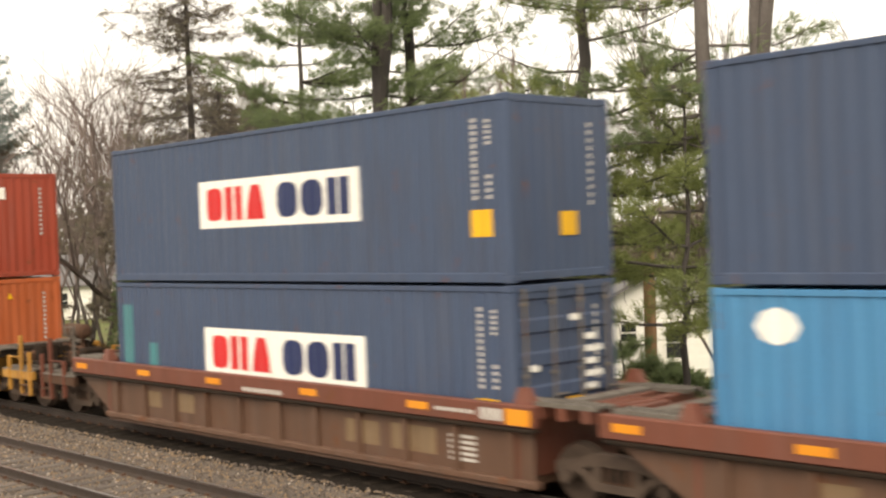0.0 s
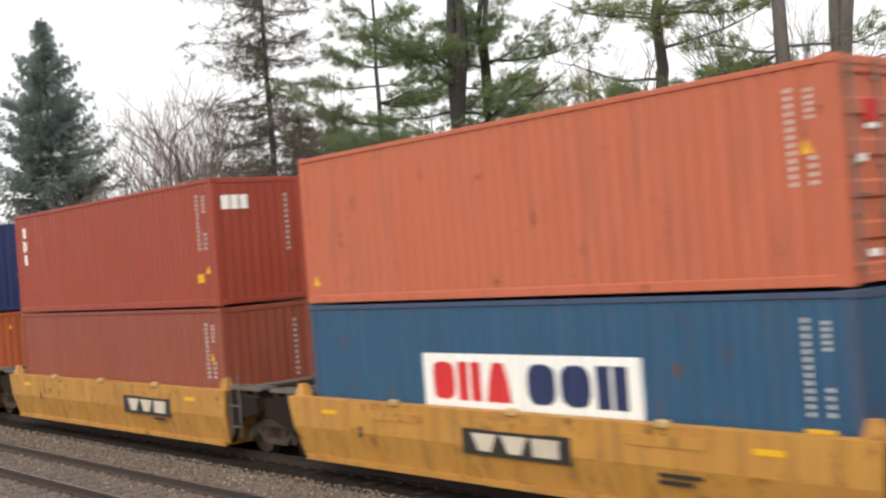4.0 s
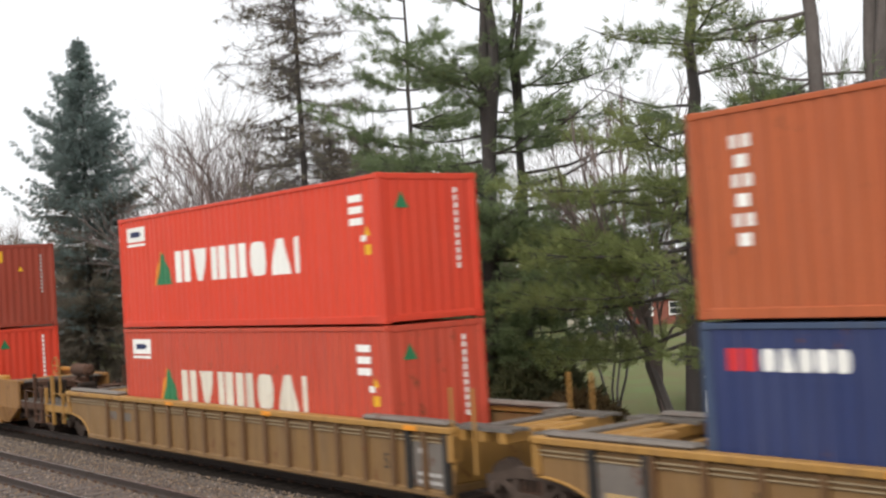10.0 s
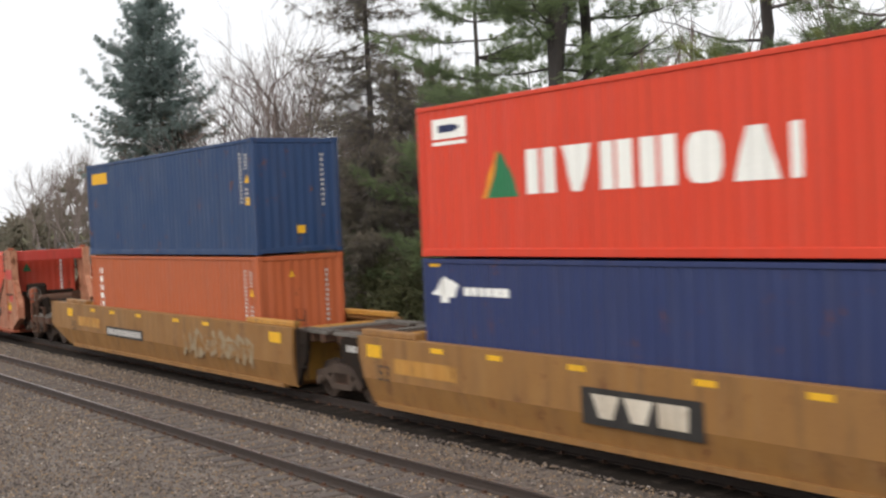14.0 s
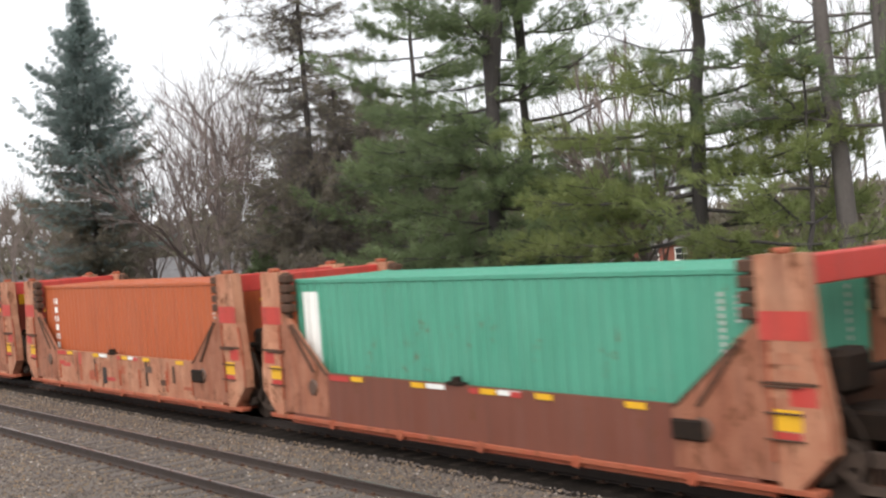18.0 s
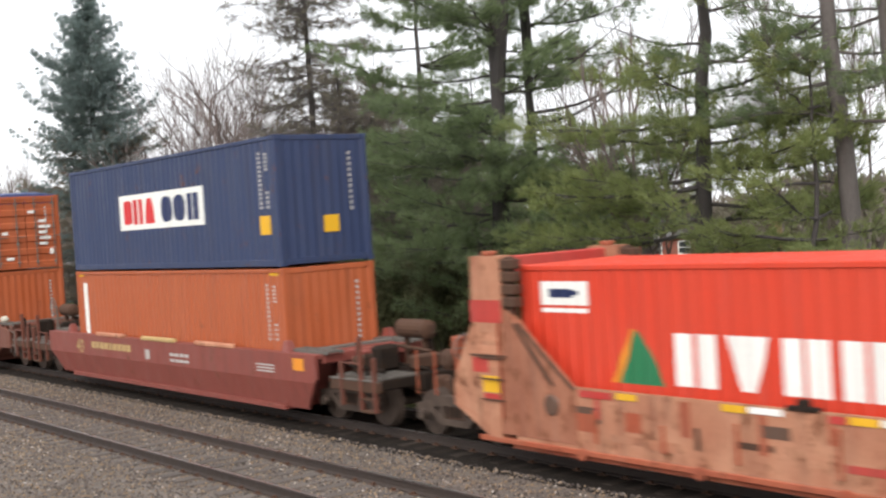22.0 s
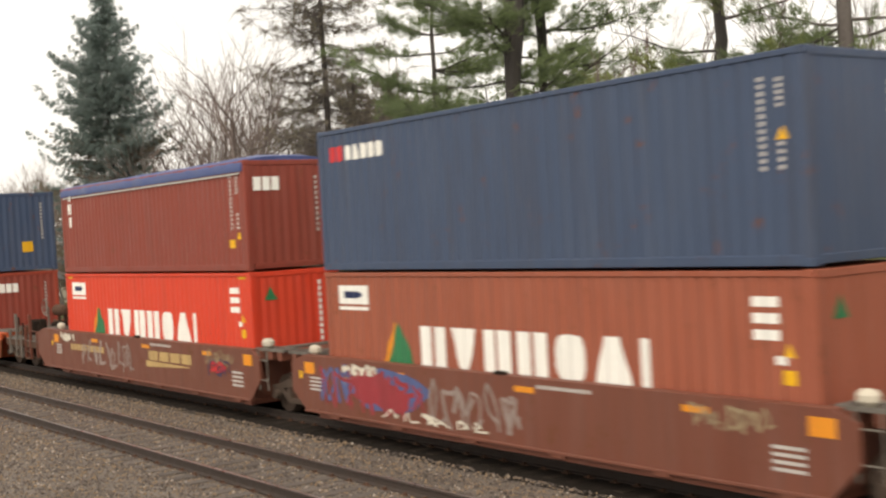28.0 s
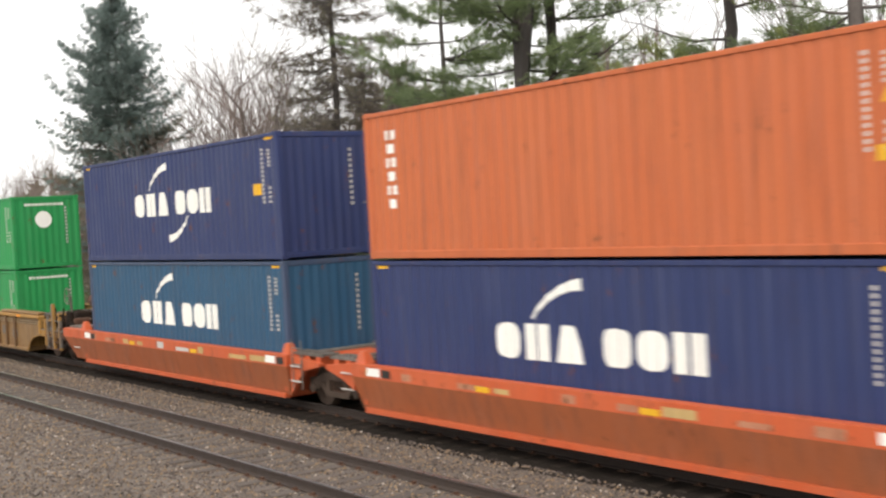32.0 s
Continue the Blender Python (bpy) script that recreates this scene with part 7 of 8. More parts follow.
def pine(label, az, y, height, radius, seed, first=3.0, reach=5.0, lean=(0, 0), leaf=None, gaps=0.25, fork=0.0, density=1.0, bare_to=0.0, step=0.85, extra=(), far=False, bark=None, thin=99.0):
    """A white pine: whorls of long limbs that carry flat plumes of needles. extra: chosen limbs (height, heading, length, rise)."""
    rng = np.random.default_rng(seed)
    x, y = place(az, y)
    tree = thing("pine_tree", label, "tree", x, y, GROUND, "tall pines beside the track")
    top = np.array((lean[0], lean[1], height))
    n = 14
    spine = crooked((0, 0, 0), top, n, 0.07, rng)
    trunk = Shape()
    bark = bark or BARK
    limb(trunk, spine, radius, radius * 0.16, 10)
    part("trunk", trunk, bark, tree, "dark furrowed trunk" if bark is BARK else "grey furrowed trunk", smooth=True)
    twigs, rest = Shape(), Shape()
    cs, aims, lens = [], [], []

    def plume(z, th, ln, rise, bare=False):
        i = min(n - 1e-3, z / height * n)
        a = spine[int(i)] + (spine[int(i) + 1] - spine[int(i)]) * (i - int(i))
        b = a + np.array((math.cos(th), math.sin(th), rise)) * ln
        p = crooked(a, b, 6, 0.06, rng, sag=-0.05 * ln)
        if far:
            limb(rest, p, 0.03, 0.008, 4)
        else:
            one = Shape()
            limb(one, p, 0.022 + 0.016 * ln / 2, 0.008, 5)
            part("limb", one, bark, tree)
        if bare:
            for w in range(6):
                s = p[rng.integers(2, 7)]
                limb(twigs, crooked(s, s + rng.normal(0, 0.5, 3) + (0, 0, 0.1), 3, 0.04, rng), 0.012, 0.004, 3)
            return
        dirv = np.array((math.cos(th), math.sin(th), 0))
        side = np.array((-math.sin(th), math.cos(th), 0))
        m = int(17 * density * ln / 3.0) + 4
        for q in range(m):
            w = 0.22 + 0.78 * (q + rng.random()) / m
            k = min(5.999, w * 6)
            s = p[int(k)] + (p[int(k) + 1] - p[int(k)]) * (k - int(k))
            wid = (0.3 + 0.7 * math.sin(math.pi * min(1, w * 0.9))) * min(1.3, ln / 2.6) * rng.uniform(0.45, 1.15)
            way = dirv * rng.uniform(0.45, 1.0) + side * (1 if q % 2 else -1) * rng.uniform(0.4, 1.0) + (0, 0, rng.uniform(-0.2, 0.5))
            if w > 0.93:
                way = dirv + (0, 0, 0.25)
            way /= np.linalg.norm(way)
            e = s + way * wid
            limb(twigs, [s, s + way * wid * 0.5 + (0, 0, -0.03), e], 0.011, 0.004, 3)
            for g in range(int(4 + 7 * wid)):
                f = rng.uniform(0.25, 1.04)
                cs.append(s + (e - s) * f + rng.normal(0, 0.06, 3) * (1, 1, 1.5))
                aims.append(way * 1.1 + rng.normal(0, 0.25, 3) + (0, 0, 0.3))
                lens.append(rng.uniform(0.14, 0.26))

    if fork:
        k = int(n * fork)
        p = crooked(spine[k], spine[k] + np.array((1.3, -0.3, height * (1 - fork) * 0.95)), 8, 0.1, rng)
        one = Shape()
        limb(one, p, radius * 0.6, radius * 0.15, 7)
        part("limb", one, bark, tree, "second leader of the forked trunk")
    z = first
    while z < height - 0.4:
        u = (z - first) / (height - first)
        length = reach * (1 - 0.72 * u ** 1.4) * (0.75 + 0.25 * min(1, u * 5))
        for q in range(rng.integers(3, 6)):
            th, ln, rise = rng.uniform(0, 6.283), length * rng.uniform(0.32, 1.12), rng.uniform(-0.10, 0.22) + 0.34 * u
            if rng.random() >= (gaps if z < thin else 0.5 + 0.5 * gaps):
                plume(z, th, ln, rise, z < bare_to)
        z += step * rng.uniform(0.7, 1.3)
    for e in extra:
        plume(*e)
    if rest.v:
        tagged(part("branchwork", rest, bark, tree, "dark spreading limbs"), kind="stuff")
    if twigs.v:
        tagged(part("twig_mass", twigs, bark, tree, "thin dark twigs"), kind="stuff")
    if cs:
        v = blades(np.array(cs), np.array(aims), np.array(lens), 0.024 if far else 0.018, 9 if far else 12, 0.55, rng)
        tagged(part("crown", leaf_mesh("crown", v, leaf or PINELEAF), None, tree, "layered needle plumes with gaps of sky"), kind="stuff")
    return tree


def spruce(label, az, y, height, spread, seed, leaf, density=1.0, low_dull=True):
    rng = np.random.default_rng(seed)
    x, y = place(az, y)
    tree = thing("spruce_tree", label, "tree", x, y, GROUND)
    trunk = Shape()
    limb(trunk, [(0, 0, 0), (0.03, 0, height * 0.5), (0, 0, height)], 0.26, 0.015, 9)
    part("trunk", trunk, BARK, tree, "straight dark trunk")
    limbs = Shape()
    cs, aims, lens = [[], []], [[], []], [[], []]
    z = 0.8
    while z < height - 0.15:
        u = z / height
        length = spread * min(1, (height - z) / 6.6) * (0.88 + 0.2 * math.sin(z * 3.3)) + 0.05
        for q in range(rng.integers(14, 18)):
            th = rng.uniform(0, 6.283)
            ln = length * rng.choice((rng.uniform(0.5, 0.85), rng.uniform(0.85, 1.22)))
            rise = -0.28 + 0.75 * u
            a = np.array((0, 0, z))
            b = a + np.array((math.cos(th), math.sin(th), rise)) * ln
            p = crooked(a, b, 5, 0.04, rng, sag=-0.06 * ln)
            p[-1, 2] += 0.1 * ln
            limb(limbs, p, 0.02, 0.006, 3)
            dull = low_dull and u < 0.6 and rng.random() < 1.3 - 1.75 * u
            k = 1 if dull else 0
            for w in np.arange(0.18, 1.02, 0.17 / max(ln, 0.3)):
                j = min(4.999, w * 5)
                s = p[int(j)] + (p[int(j) + 1] - p[int(j)]) * (j - int(j))
                for g in range(2 if dull else max(1, int(3 * density))):
                    wid = 0.42 * (1.15 - w) * min(1.3, ln)
                    off = np.array((-math.sin(th), math.cos(th), 0)) * rng.normal(0, wid) + (0, 0, rng.uniform(-0.22, 0.03))
                    cs[k].append(s + off)
                    aims[k].append(np.array((math.cos(th), math.sin(th), -0.18)) * 1.4 + off * 0.8)
                    lens[k].append(rng.uniform(0.13, 0.24) * (1.25 - 0.45 * w))
        z += 0.33 * rng.uniform(0.75, 1.25)
    tagged(part("branchwork", limbs, GREYBARK, tree, "drooping grey limbs"), kind="stuff")
    for k, (m, text) in enumerate(((leaf, "dense drooping needle sprays"), (DULLLEAF, "dull brownish lower sprays"))):
        if cs[k]:
            v = blades(np.array(cs[k]), np.array(aims[k]), np.array(lens[k]), 0.023, 17, 0.36, rng)
            tagged(part("crown", leaf_mesh("crown", v, m), None, tree, text), kind="stuff")
    return tree


def larch(label, az, y, height, seed, reach=3.3, brown=9.5, first=2.0):
    """A sparse old conifer: straight trunk, thin drooping twiggy limbs, few needles, brown and tangled below."""
    rng = np.random.default_rng(seed)
    x, y = place(az, y)
    tree = thing("larch_tree", label, "tree", x, y, GROUND)
    trunk = Shape()
    limb(trunk, crooked((0, 0, 0), (0.1, 0, height), 12, 0.03, rng), 0.2, 0.03, 8)
    part("trunk", trunk, BARK, tree, "straight dark trunk")
    limbs = Shape()
    cs, aims, lens = [], [], []
    z = first
    while z < height - 0.3:
        u = z / height
        length = reach * (1 - u) ** 0.45 + 0.3
        for q in range(rng.integers(5, 8)):
            th = rng.uniform(0, 6.283)
            ln = length * rng.uniform(0.45, 1.15)
            a = np.array((0, 0, z))
            b = a + np.array((math.cos(th), math.sin(th), rng.uniform(-0.25, 0.3))) * ln
            p = crooked(a, b, 6, 0.06, rng, sag=-0.08 * ln)
            limb(limbs, p, 0.026, 0.006, 4)
            thick = z < brown
            for w in range(int((10 + 13 * ln) * (1.15 if thick else 0.95))):
                s = p[rng.integers(1, 7)]
                e = s + rng.normal(0, 0.42, 3) * (1, 1, 0.6) + (0, 0, -0.1)
                limb(limbs, [s, (s + e) / 2 + rng.normal(0, 0.05, 3), e], 0.008, 0.003, 3)
                if rng.random() < (0.34 if thick else 0.12):
                    for g in range(3):
                        cs.append(s + (e - s) * rng.uniform(0.2, 1.0))
                        aims.append(rng.normal(0, 0.5, 3))
                        lens.append(rng.uniform(0.14, 0.3))
        z += 0.4 * rng.uniform(0.7, 1.3)
    tagged(part("branchwork", limbs, GREYBARK, tree, "thin twiggy half-bare limbs"), kind="stuff")
    v = blades(np.array(cs), np.array(aims), np.array(lens), 0.026, 8, 0.6, rng)
    tagged(part("crown", leaf_mesh("crown", v, DULLLEAF), None, tree, "thin dull needle sprays"), kind="stuff")


def bare_tree(label, az, y, height, seed, stems=3, radius=0.14, spread=1.35, fine=1.25):
    """A leafless broadleaf tree: forked stems that split into fine twigs."""
    rng = np.random.default_rng(seed)
    x, y = place(az, y)
    tree = thing("bare_tree", label, "tree", x, y, GROUND, "leafless trees behind the train")
    trunk, twigs = Shape(), Shape()

    def grow(a, d, ln, r, level):
        n = 4 if level < 3 else 2
        b = a + d * ln
        p = crooked(a, b, n, ln * 0.035, rng)
        limb(trunk if level == 0 else twigs, p, r, r * 0.6, 7 if level == 0 else (4 if level < 3 else 3))
        if level >= 5 or r < 0.004:
            return
        kids = 3 if level < 3 else int(rng.integers(2, 4) * fine + 0.5)
        for q in range(kids):
            k = rng.uniform(0.35, 1.0) if q else 1.0
            j = k * n
            s = p[int(min(j, n - 1e-3))] + (p[min(n, int(min(j, n - 1e-3)) + 1)] - p[int(min(j, n - 1e-3))]) * (j - int(min(j, n - 1e-3)))
            nd = d + rng.normal(0, 0.34, 3) + (0, 0, 0.15)
            nd /= np.linalg.norm(nd)
            grow(s, nd, ln * rng.uniform(0.52, 0.82), r * 0.58, level + 1)

    for s in range(stems):
        th = rng.uniform(0, 6.283)
        d = np.array((math.cos(th) * 0.16 * spread, math.sin(th) * 0.16 * spread, 1.0))
        d /= np.linalg.norm(d)
        grow(np.array((math.cos(th), math.sin(th), 0)) * 0.15 * (stems > 1), d, height * rng.uniform(0.32, 0.44), radius * rng.uniform(0.8, 1.1), 0)
    part("trunk", trunk, GREYBARK, tree, "grey forked stems")
    tagged(part("twig_mass", twigs, TWIG, tree, "fine leafless twigs"), kind="stuff")


def shrub(label, az, y, height, width, seed, leaf, n=1500, name="shrub", cone=False, z0=0.0):
    rng = np.random.default_rng(seed)
    x, y = place(az, y)
    bush = thing(name, label, "shrub", x, y, GROUND, "undergrowth behind the train")
    stems = Shape()
    for i in range(9):
        th = rng.uniform(0, 6.283)
        e = np.array((math.cos(th) * width * 0.35, math.sin(th) * width * 0.35, height * rng.uniform(0.5, 0.85)))
        limb(stems, crooked((0, 0, 0), e, 4, 0.06, rng), 0.03, 0.008, 4)
    part("stems", stems, GREYBARK, bush, "thin woody stems")
    u = rng.uniform(0, 1, n)
    z = height * (0.04 + 0.96 * u)
    rad = width / 2 * ((1 - u) ** 0.75 if cone else np.sqrt(np.clip(1 - (u * 1.15 - 0.35) ** 2 / 0.7, 0.02, 1)))
    th = rng.uniform(0, 6.283, n)
    lump = 1 + 0.22 * np.sin(3 * th + 4 * u + seed) + 0.12 * np.sin(7 * th - 9 * u)
    rr = rad * lump * rng.uniform(0.55, 1.05, n)
    c = np.stack([rr * np.cos(th), rr * np.sin(th), z], -1)
    aim = np.stack([np.cos(th), np.sin(th), 0.5 + 0 * th], -1)
    v = blades(c, aim, rng.uniform(0.14, 0.32, n), 0.07, 9, 0.7, rng)
    tagged(part("leaves", leaf_mesh("leaves", v, leaf), None, bush, "small dense leaves"), kind="stuff")


def woods():
    spruce("tall blue spruce with dull lower branches", 68.2, 22, 18.2, 3.05, 11, SPRUCELEAF, 1.1)
    larch("tall half-bare conifer with a straight dark trunk", 58.35, 24, 20.0, 12, 4.5, 8.5)
    for i, (az, y, h) in enumerate(((60.4, 29, 8.5), (59.0, 31, 11), (56.9, 28, 12.5), (55.2, 30, 12.5), (51.8, 30, 10))):
        larch("shorter brown half-bare conifer between the taller trees", az, y, h, 150 + i, 2.9, 20, 0.8)
    pine("slender white pine with layered green foliage", 53.3, 25, 17, 0.17, 21, 2.8, 4.4, (0.1, 0), gaps=0.08, density=0.95, step=0.66, thin=10.5,
         extra=((3.4, -0.7, 3.6, 0.0), (4.2, -1.1, 4.0, 0.02), (5.0, -0.4, 3.8, 0.03), (6.2, -0.8, 3.6, 0.04), (3.0, 0.6, 3.8, 0.0), (3.6, 3.8, 3.6, 0.0)))
    pine("large white pine with a thick dark trunk", 50.4, 22.6, 18.5, 0.35, 22, 3.0, 4.2, (1.3, 0), gaps=0.25, density=0.9, step=0.62, thin=12.5, fork=0.5,
         extra=((6.3, 0.1, 6.8, 0.03), (5.9, -0.3, 6.2, 0.0), (6.7, 0.4, 5.4, 0.05), (4.8, -0.1, 5.2, -0.02), (4.4, 3.0, 4.5, 0.0), (4.9, -2.6, 4.8, -0.02), (11.6, 3.2, 3.4, 0.1), (10.2, 0.2, 2.6, 0.1),
                (4.0, -0.7, 3.4, 0.0), (4.6, -1.0, 3.0, 0.02), (5.4, -0.5, 3.2, 0.0), (3.5, -0.2, 4.0, 0.0), (6.6, -0.9, 2.6, 0.05), (7.4, -1.3, 3.0, 0.04), (8.3, 4.1, 3.6, 0.02), (9.2, 3.6, 3.8, 0.05), (7.8, 3.9, 4.0, 0.0), (5.2, 1.0, 5.0, 0.03), (5.0, 0.6, 5.6, 0.0), (8.4, -0.9, 2.2, 0.1), (7.0, -0.4, 3.0, 0.05)))
    pine("white pine with a forked top and sweeping limbs", 48.4, 24.5, 17.5, 0.22, 23, 3.4, 3.8, (0.75, 0), gaps=0.66, density=0.75, fork=0.62, step=0.75, thin=12.5,
         extra=((11.4, 0.1, 4.0, 0.1), (12.2, -0.6, 3.8, 0.1), (10.4, 0.4, 3.2, 0.08), (9.6, -0.1, 4.4, 0.28, True), (8.6, 0.2, 4.8, 0.3, True), (10.6, -0.3, 4.0, 0.22, True), (9.0, 0.9, 4.6, 0.25, True), (7.9, 0.7, 4.2, 0.22, True), (12.8, 3.1, 2.6, 0.1), (5.6, 0.1, 3.4, 0.05), (4.6, -0.6, 3.0, 0.0), (6.4, -0.8, 2.6, 0.03)))
    pine("white pine with open layered limbs", 41.0, 22, 16.5, 0.26, 24, 4.4, 3.8, (1.8, 0), PINELEAF2, gaps=0.63, density=0.95, bare_to=4.6, step=0.7, thin=8.8,
         extra=((4.8, -0.7, 3.6, 0.0), (5.6, 0.4, 3.6, 0.03), (6.4, -0.4, 3.8, 0.04), (5.3, -2.0, 3.8, 0.0), (6.0, 4.1, 4.2, 0.02), (7.0, 0.0, 3.4, 0.06), (4.2, 3.15, 4.2, -0.12), (3.9, 3.5, 3.8, -0.1), (5.0, 3.6, 4.6, 0.0), (5.8, 3.0, 5.2, 0.02), (7.6, 3.7, 4.4, 0.05), (6.9, 2.5, 4.6, 0.03), (4.6, 0.2, 3.4, 0.0), (6.2, 3.3, 4.4, 0.05), (7.2, 3.0, 4.8, 0.06),
                (6.6, 0.1, 3.6, 0.02), (5.6, -2.8, 3.6, 0.0), (9.2, 3.7, 2.4, 0.2, True), (9.9, 0.6, 2.6, 0.3, True), (8.7, 0.4, 2.8, 0.3, True), (10.6, 3.9, 2.2, 0.35, True), (11.2, 0.8, 2.2, 0.4, True), (4.4, 0.7, 3.2, 0.1, True), (5.2, 0.9, 3.4, 0.15, True), (11.8, 3.8, 1.8, 0.2), (12.6, 0.4, 1.8, 0.2), (10.2, -0.8, 1.8, 0.15), (8.6, 3.3, 3.0, 0.1)))
    pine("tall pine with a thick bare trunk", 33.6, 21.5, 19, 0.26, 26, 9.5, 3.6, (-1.15, 0), gaps=0.84, density=0.6, step=0.75, bark=GREYBARK,
         extra=((8.2, 3.1, 4.0, 0.02), (8.9, 3.5, 3.6, 0.05), (7.8, 2.8, 3.4, 0.0), (8.4, 0.1, 2.6, 0.04), (8.8, 0.6, 1.8, 0.0), (11.0, 3.6, 3.2, 0.05), (8.0, -0.6, 2.2, 0.05), (8.6, -1.2, 2.0, 0.05), (9.2, 2.9, 2.6, 0.05), (7.6, 3.6, 2.6, 0.0), (9.6, 0.4, 2.2, 0.1)))
    pine("bushy young pine with yellow-green needles", 35.6, 20.6, 9.0, 0.1, 28, 3.6, 3.2, (0.2, 0), PINELEAF2, gaps=0.42, density=0.55, step=0.55)
    pine("small bushy pine in front of the white house", 38.6, 23.5, 3.4, 0.06, 29, 0.9, 1.5, gaps=0.1, density=1.1, step=0.4)
    pine("tall pine with a forked trunk", 31.2, 21.8, 20, 0.26, 27, 9.0, 3.6, (0.1, 0), gaps=0.88, density=0.5, fork=0.45, bark=GREYBARK, extra=((8.3, 3.2, 2.4, 0.2, True), (7.2, 3.6, 2.6, 0.25, True), (9.4, 3.0, 2.6, 0.1), (9.0, 0.2, 1.8, 0.2, True)))
    for i, (az, y, h) in enumerate(((57.2, 31, 9.5), (55.0, 34, 12), (52.9, 33, 12), (50.8, 36, 12), (49.3, 34, 9.5))):
        pine("half-hidden pine among taller trees", az, y, h, 0.17, 130 + i, 1.2, 3.6, gaps=0.15, density=0.8, far=True, leaf=PINELEAF if i % 2 else DULLLEAF)
    bare_tree("thick leaning trunk of a half-bare tree", 41.9, 22.6, 11.0, 39, 1, 0.24, 1.0)
    for az, y, h, q in ((44.6, 30, 11, 143),):
        bare_tree("leafless grey broadleaf tree with fine twigs", az, y, h, q, 2, 0.06)
    i = 0
    for az, y, h, st, r in ((61.2, 24, 13.5, 2, 0.17), (62.6, 27, 14.2, 3, 0.12), (63.8, 26, 13.2, 3, 0.11), (64.9, 28, 13.6, 3, 0.1), (63.2, 31, 15, 3, 0.1), (66.0, 30, 13, 3, 0.1), (71.7, 30, 14, 2, 0.14), (70.6, 38, 12, 3, 0.12), (73.0, 34, 12, 3, 0.12),
                            (59.8, 30, 13, 3, 0.1), (57.4, 27, 12, 3, 0.09), (56.0, 30, 12, 3, 0.1), (54.5, 28, 11, 3, 0.09)):
        bare_tree("leafless grey broadleaf tree with fine twigs", az, y, h, 40 + i, st, r)
        i += 1
    for az, y, h, st, r in ((52.2, 27, 10, 3, 0.08), (46.8, 34, 11, 2, 0.06), (44.3, 33, 12, 2, 0.06), (39.6, 30, 13, 1, 0.06), (36.2, 45, 13, 2, 0.07), (33.2, 26, 12, 3, 0.09), (67.0, 26, 8, 3, 0.09), (69.0, 27, 7, 3, 0.09)):
        bare_tree("leafless grey broadleaf tree with fine twigs", az, y, h, 40 + i, st, r)
        i += 1
    shrub("dark conical evergreen shrub", 60.2, 23.5, 7.0, 4.2, 61, PINELEAF, 2200, "conifer_shrub", True)
    for i, (az, y, h, w, leaf) in enumerate(((46.2, 21.5, 2.6, 2.6, DRYLEAF), (48.0, 22, 3.4, 3.4, SHRUBLEAF), (50.0, 23, 3.8, 3.4, SHRUBLEAF), (51.8, 22.5, 4.4, 3.8, SHRUBLEAF), (53.6, 23, 4.4, 4.0, SHRUBLEAF), (55.4, 23.5, 4.6, 4.2, SHRUBLEAF),
                                            (57.0, 24, 4.4, 4.4, SHRUBLEAF), (58.6, 24.5, 3.6, 3.6, DRYLEAF), (43.6, 23, 1.5, 2.0, PINELEAF2), (36.0, 24, 2.2, 2.2, PINELEAF), (63.5, 24, 1.6, 3.0, DRYLEAF), (66.5, 23, 2.0, 4.0, DULLLEAF), (70.0, 25, 1.6, 4.0, DULLLEAF))):
        shrub("dense dark undergrowth at the foot of the trees" if leaf is SHRUBLEAF else "low scrubby bush with thin leaves", az, y, h, w, 70 + i, leaf, int(420 * w))


# ---- houses beyond the trees ----
def window(house, x, z, w, h, y):
    f = part("window", Shape().box(x - w / 2 - 0.09, x + w / 2 + 0.09, y - 0.05, y - 0.005, z - 0.1, z + h + 0.1), HOUSEWHITE, house, "white sash window")
    part("pane", Shape().box(x - w / 2, x + w / 2, y - 0.07, y - 0.052, z, z + h / 2 - 0.03), DARKGLASS, f, "dark glass")
    part("pane", Shape().box(x - w / 2, x + w / 2, y - 0.07, y - 0.052, z + h / 2 + 0.03, z + h), DARKGLASS, f, "dark glass")
    part("sill", Shape().chamfer(x - w / 2 - 0.14, x + w / 2 + 0.14, y - 0.13, y - 0.05, z - 0.14, z - 0.09, 0.01), HOUSEWHITE, f)


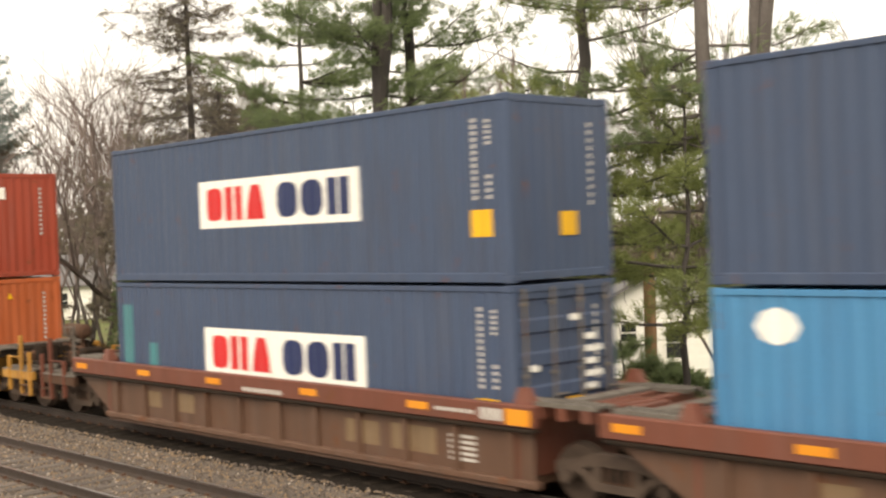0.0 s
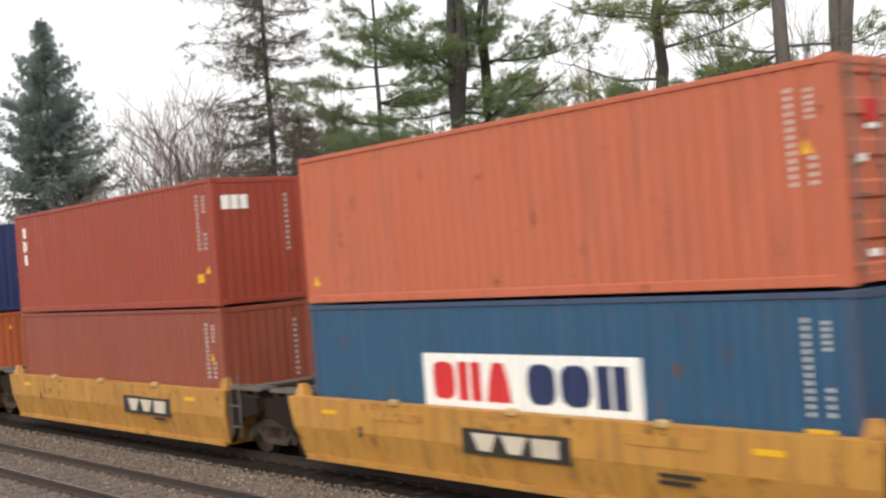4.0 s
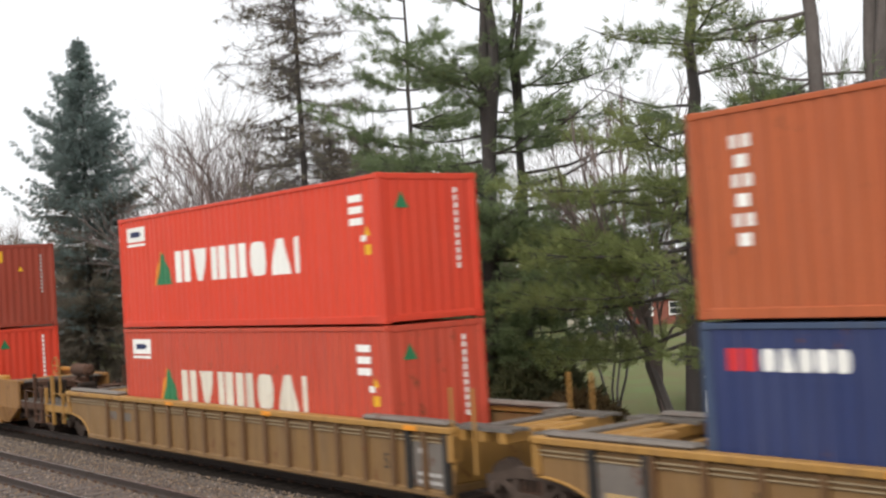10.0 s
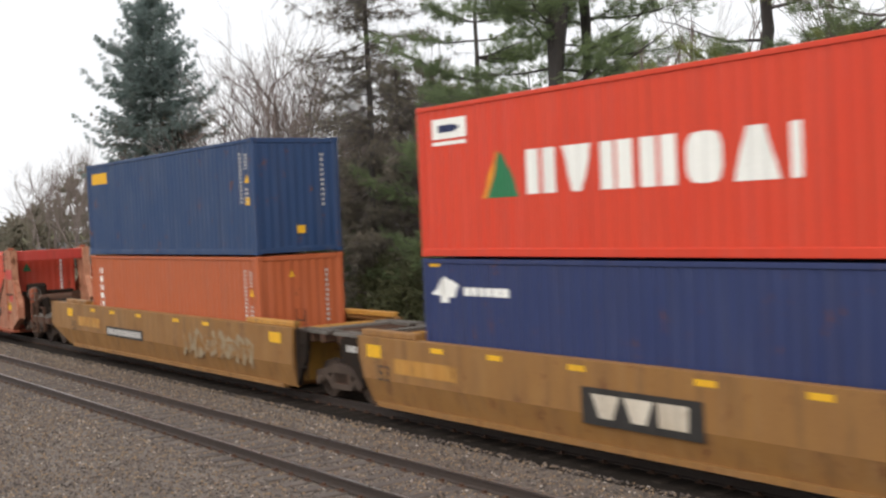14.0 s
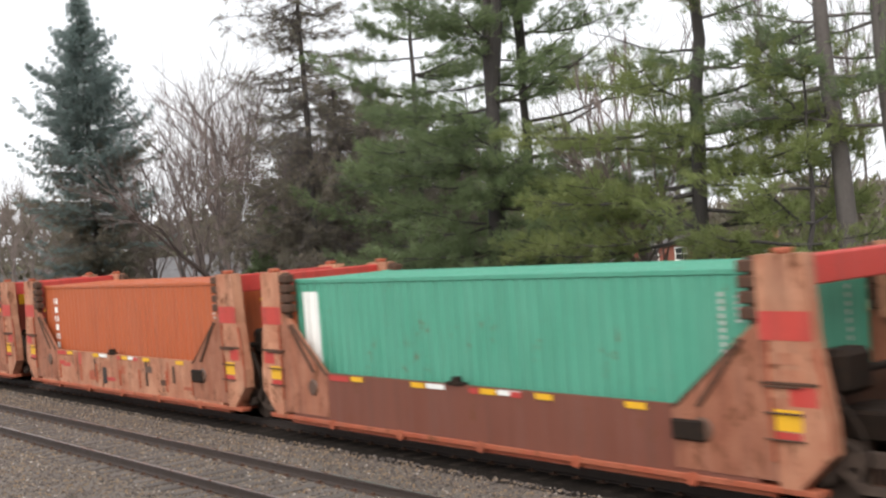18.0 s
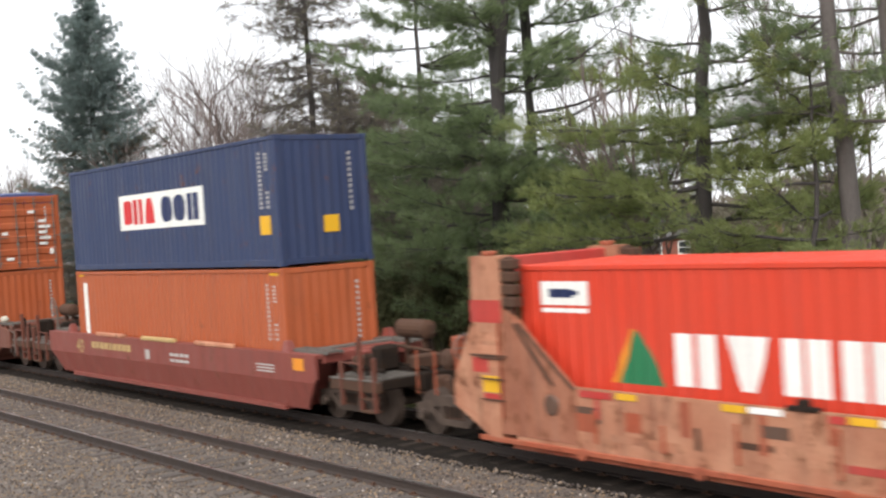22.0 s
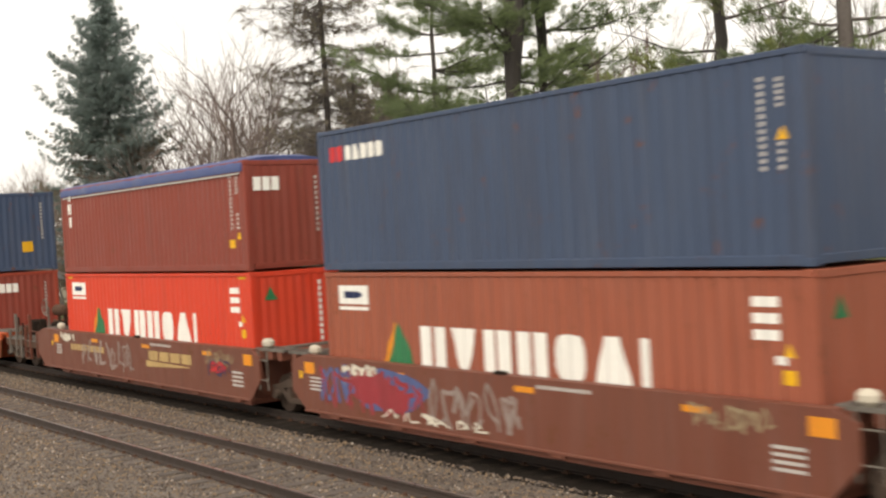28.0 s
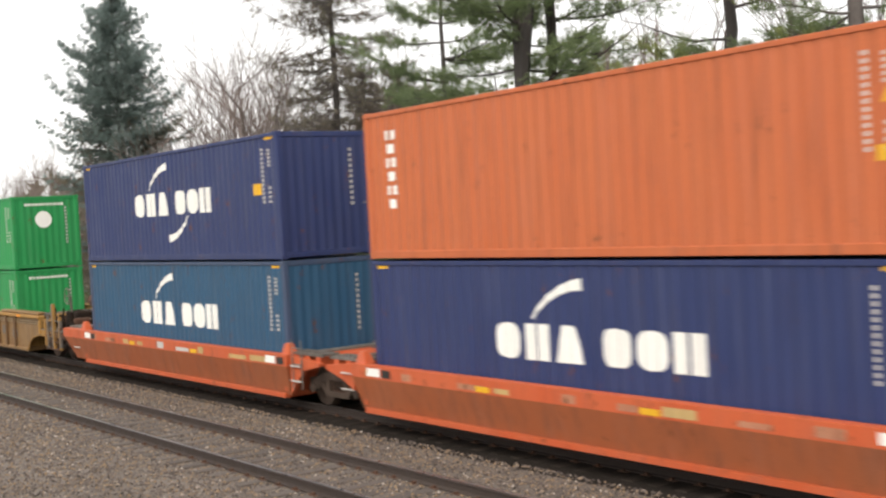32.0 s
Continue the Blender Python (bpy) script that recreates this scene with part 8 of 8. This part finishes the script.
def house(label, az, y, turn, wide, deep, eave, ridge, mat, windows, boards=True, gable_front=True):
    x, y = place(az, y)
    h = thing("house", label, "house", x, y, GROUND, "houses beyond the trees")
    h.rotation_euler = (0, 0, radians(turn))
    w, d = wide / 2, deep
    s = Shape()
    if gable_front:
        s.slab([(-w, 0), (w, 0), (w, eave), (0, ridge), (-w, eave)], 0, d)
    else:
        s.cross([(0, 0), (d, 0), (d, eave), (d / 2, ridge), (0, eave)], -w, w)
    part("wall", s, mat, h)
    if boards:
        n = int(ridge / 0.14)
        for i in range(n):
            z = 0.3 + i * 0.14
            half = w if z < eave else w * (ridge - z) / (ridge - eave)
            if half > 0.15 and (gable_front or z < eave):
                part("clapboard", Shape().add([(-half, -0.004, z + 0.14), (half, -0.004, z + 0.14), (half, -0.03, z), (-half, -0.03, z)], [(0, 1, 2, 3)]), mat, h)
    o = 0.4
    for e in (-1, 1):
        r = Shape()
        if gable_front:
            k = (ridge - eave) / w
            a, b = (0, ridge + 0.14), (e * (w + o), eave - k * o + 0.14)
            r.slab([a, b, (b[0], b[1] - 0.14), (0, ridge)], -o, d + o)
        else:
            k = (ridge - eave) / (d / 2)
            m = d / 2
            r.cross([(m, ridge + 0.12), (m + e * (m + o), eave - k * o + 0.12), (m + e * (m + o), eave - k * o), (m, ridge)], -w - o, w + o)
        part("roof", r, SHINGLE, h, "grey shingle roof slope")
    for wx, wz, ww, wh in windows:
        window(h, wx, wz, ww, wh, -0.03)
    return h


def parked_car(az, y, turn):
    x, y = place(az, y)
    c = thing("parked_car", "dark parked car on a driveway", "car", x, y, GROUND)
    c.rotation_euler = (0, 0, radians(turn))
    part("body", Shape().slab([(-2.2, 0.35), (2.2, 0.35), (2.25, 0.7), (1.9, 0.86), (1.05, 0.95), (-2.1, 0.98), (-2.25, 0.75)], -0.88, 0.88), CARPAINT, c, "dark glossy body")
    part("cabin", Shape().slab([(-1.9, 0.95), (1.0, 0.94), (0.35, 1.45), (-1.45, 1.47)], -0.76, 0.76), DARKGLASS, c, "dark glazed cabin")
    for wx in (-1.35, 1.35):
        for s in (-1, 1):
            w = part("wheel", Shape().tube((wx, s * 0.72, 0.32), (wx, s * 0.9, 0.32), 0.32, 0.32, 16), GREASE, c, "black tyre")
            part("rim", Shape().tube((wx, s * 0.88, 0.32), (wx, s * 0.91, 0.32), 0.19, 0.19, 12), GALVAN, w)


def neighbourhood():
    house("white clapboard house with dark sash windows behind the pines", 37.3, 37, 37, 5.9, 9, 2.2, 3.75, HOUSEWHITE, ((-2.25, 0.97, 0.55, 1.05), (-0.7, 1.4, 0.55, 0.65), (1.0, 0.75, 0.62, 1.15)))
    g = house("pale garage with a grey roof across the lawn", 45.0, 80, 42, 5.2, 6, 2.4, 3.4, BEIGE, (), False, False)
    part("garage_door", Shape().chamfer(-0.6, 1.6, -0.08, 0.02, 0, 2.0, 0.02), HOUSEWHITE, g, "white garage door")
    house("low red brick house with a grey roof", 42.9, 88, 42, 10, 8, 2.6, 4.2, BRICKWALL, ((-3.2, 1.0, 1.2, 1.1), (0.6, 1.0, 1.2, 1.1), (3.4, 1.0, 1.0, 1.1)), False, False)
    house("low pale house with a grey roof far along the track", 71.5, 42, 62, 12, 8, 2.6, 4.6, BEIGE, ((-3, 0.9, 1.2, 1.1), (1, 0.9, 1.2, 1.1)), False, False)
    house("white house half hidden behind bare trees", 62.6, 46, 58, 12, 8, 2.8, 5.0, HOUSEWHITE, ((-3, 0.9, 1.0, 1.2), (0.5, 0.9, 1.0, 1.2)), False, False)
    parked_car(43.95, 74, 20)
    x, y = place(37.2, 25)
    p = thing("utility_pole", "tan wooden utility pole among the pines", "pole", x, y, GROUND)
    part("post", Shape().tube((0, 0, 0), (0.05, 0, 5.4), 0.17, 0.15, 12), POLEWOOD, p, smooth=True)
    # the lane across the lawn
    x, y = place(44.5, 72)
    lane = Shape().box(-45, 25, -1.6, 1.6, -0.02, 0.012)
    o = new("lane", lane.mesh("lane", BALLAST))
    o.location, o.rotation_euler = (x, y, GROUND), (0, 0, radians(40))
    tagged(o, "pale gravel lane across the lawn", "road", kind="structure")
    # a far belt of woods that closes the distance
    rng = np.random.default_rng(90)
    n = 9000
    a = rng.uniform(radians(-20), radians(88), n)
    d = rng.uniform(120, 165, n)
    top = 8.2 + 2.2 * np.sin(a * 17) + 1.4 * np.sin(a * 41 + 1)
    c = np.stack([-d * np.sin(a), d * np.cos(a), GROUND + rng.uniform(0, 1, n) ** 0.7 * top], -1)
    v = blades(c, rng.normal(0, 1, (n, 3)) + (0, 0, 0.6), rng.uniform(1.0, 2.2, n), 0.5, 6, 0.8, rng)
    tagged(new("far_woods", leaf_mesh("far_woods", v, DULLLEAF)), "hazy belt of late autumn woods in the distance", "woods", kind="stuff")


ground_all()
shade_strip()
stones()
track("near_track", NEAR_Y, 0.075, "empty railway track with rusty rails on timber ties", -75, 2)
track("train_track", TRACK_Y, 0.0, "railway track that the container train runs on", -75, 2, SHADETIE)
woods()
neighbourhood()
train()


def motions():
    """The whole train rolls along its track; the wheels turn while they pass the camera."""
    times = [float(t) for t in range(33)]
    for ob in MOVERS:
        p = ob.location.copy()
        walk(ob, [(t, pose(p.x + train_run(t), p.y, p.z)) for t in times])
    for w, car, off, e in WHEELS:
        start = car.location.x - train_run(32.0)
        rows, first = [(0.0, pose(e, 0, 0.46))], None
        for k in range(1, 32 * FPS):
            t = k / FPS
            here = start + off + train_run(t)
            if -75 < here < 1:
                first = t if first is None else first
                rows.append((t, pose(e, 0, 0.46, 0, math.degrees((train_run(t) - train_run(first)) / 0.46) % 360, 0)))
        rows.append((32.0, rows[-1][1]))
        walk(w, rows)


motions()
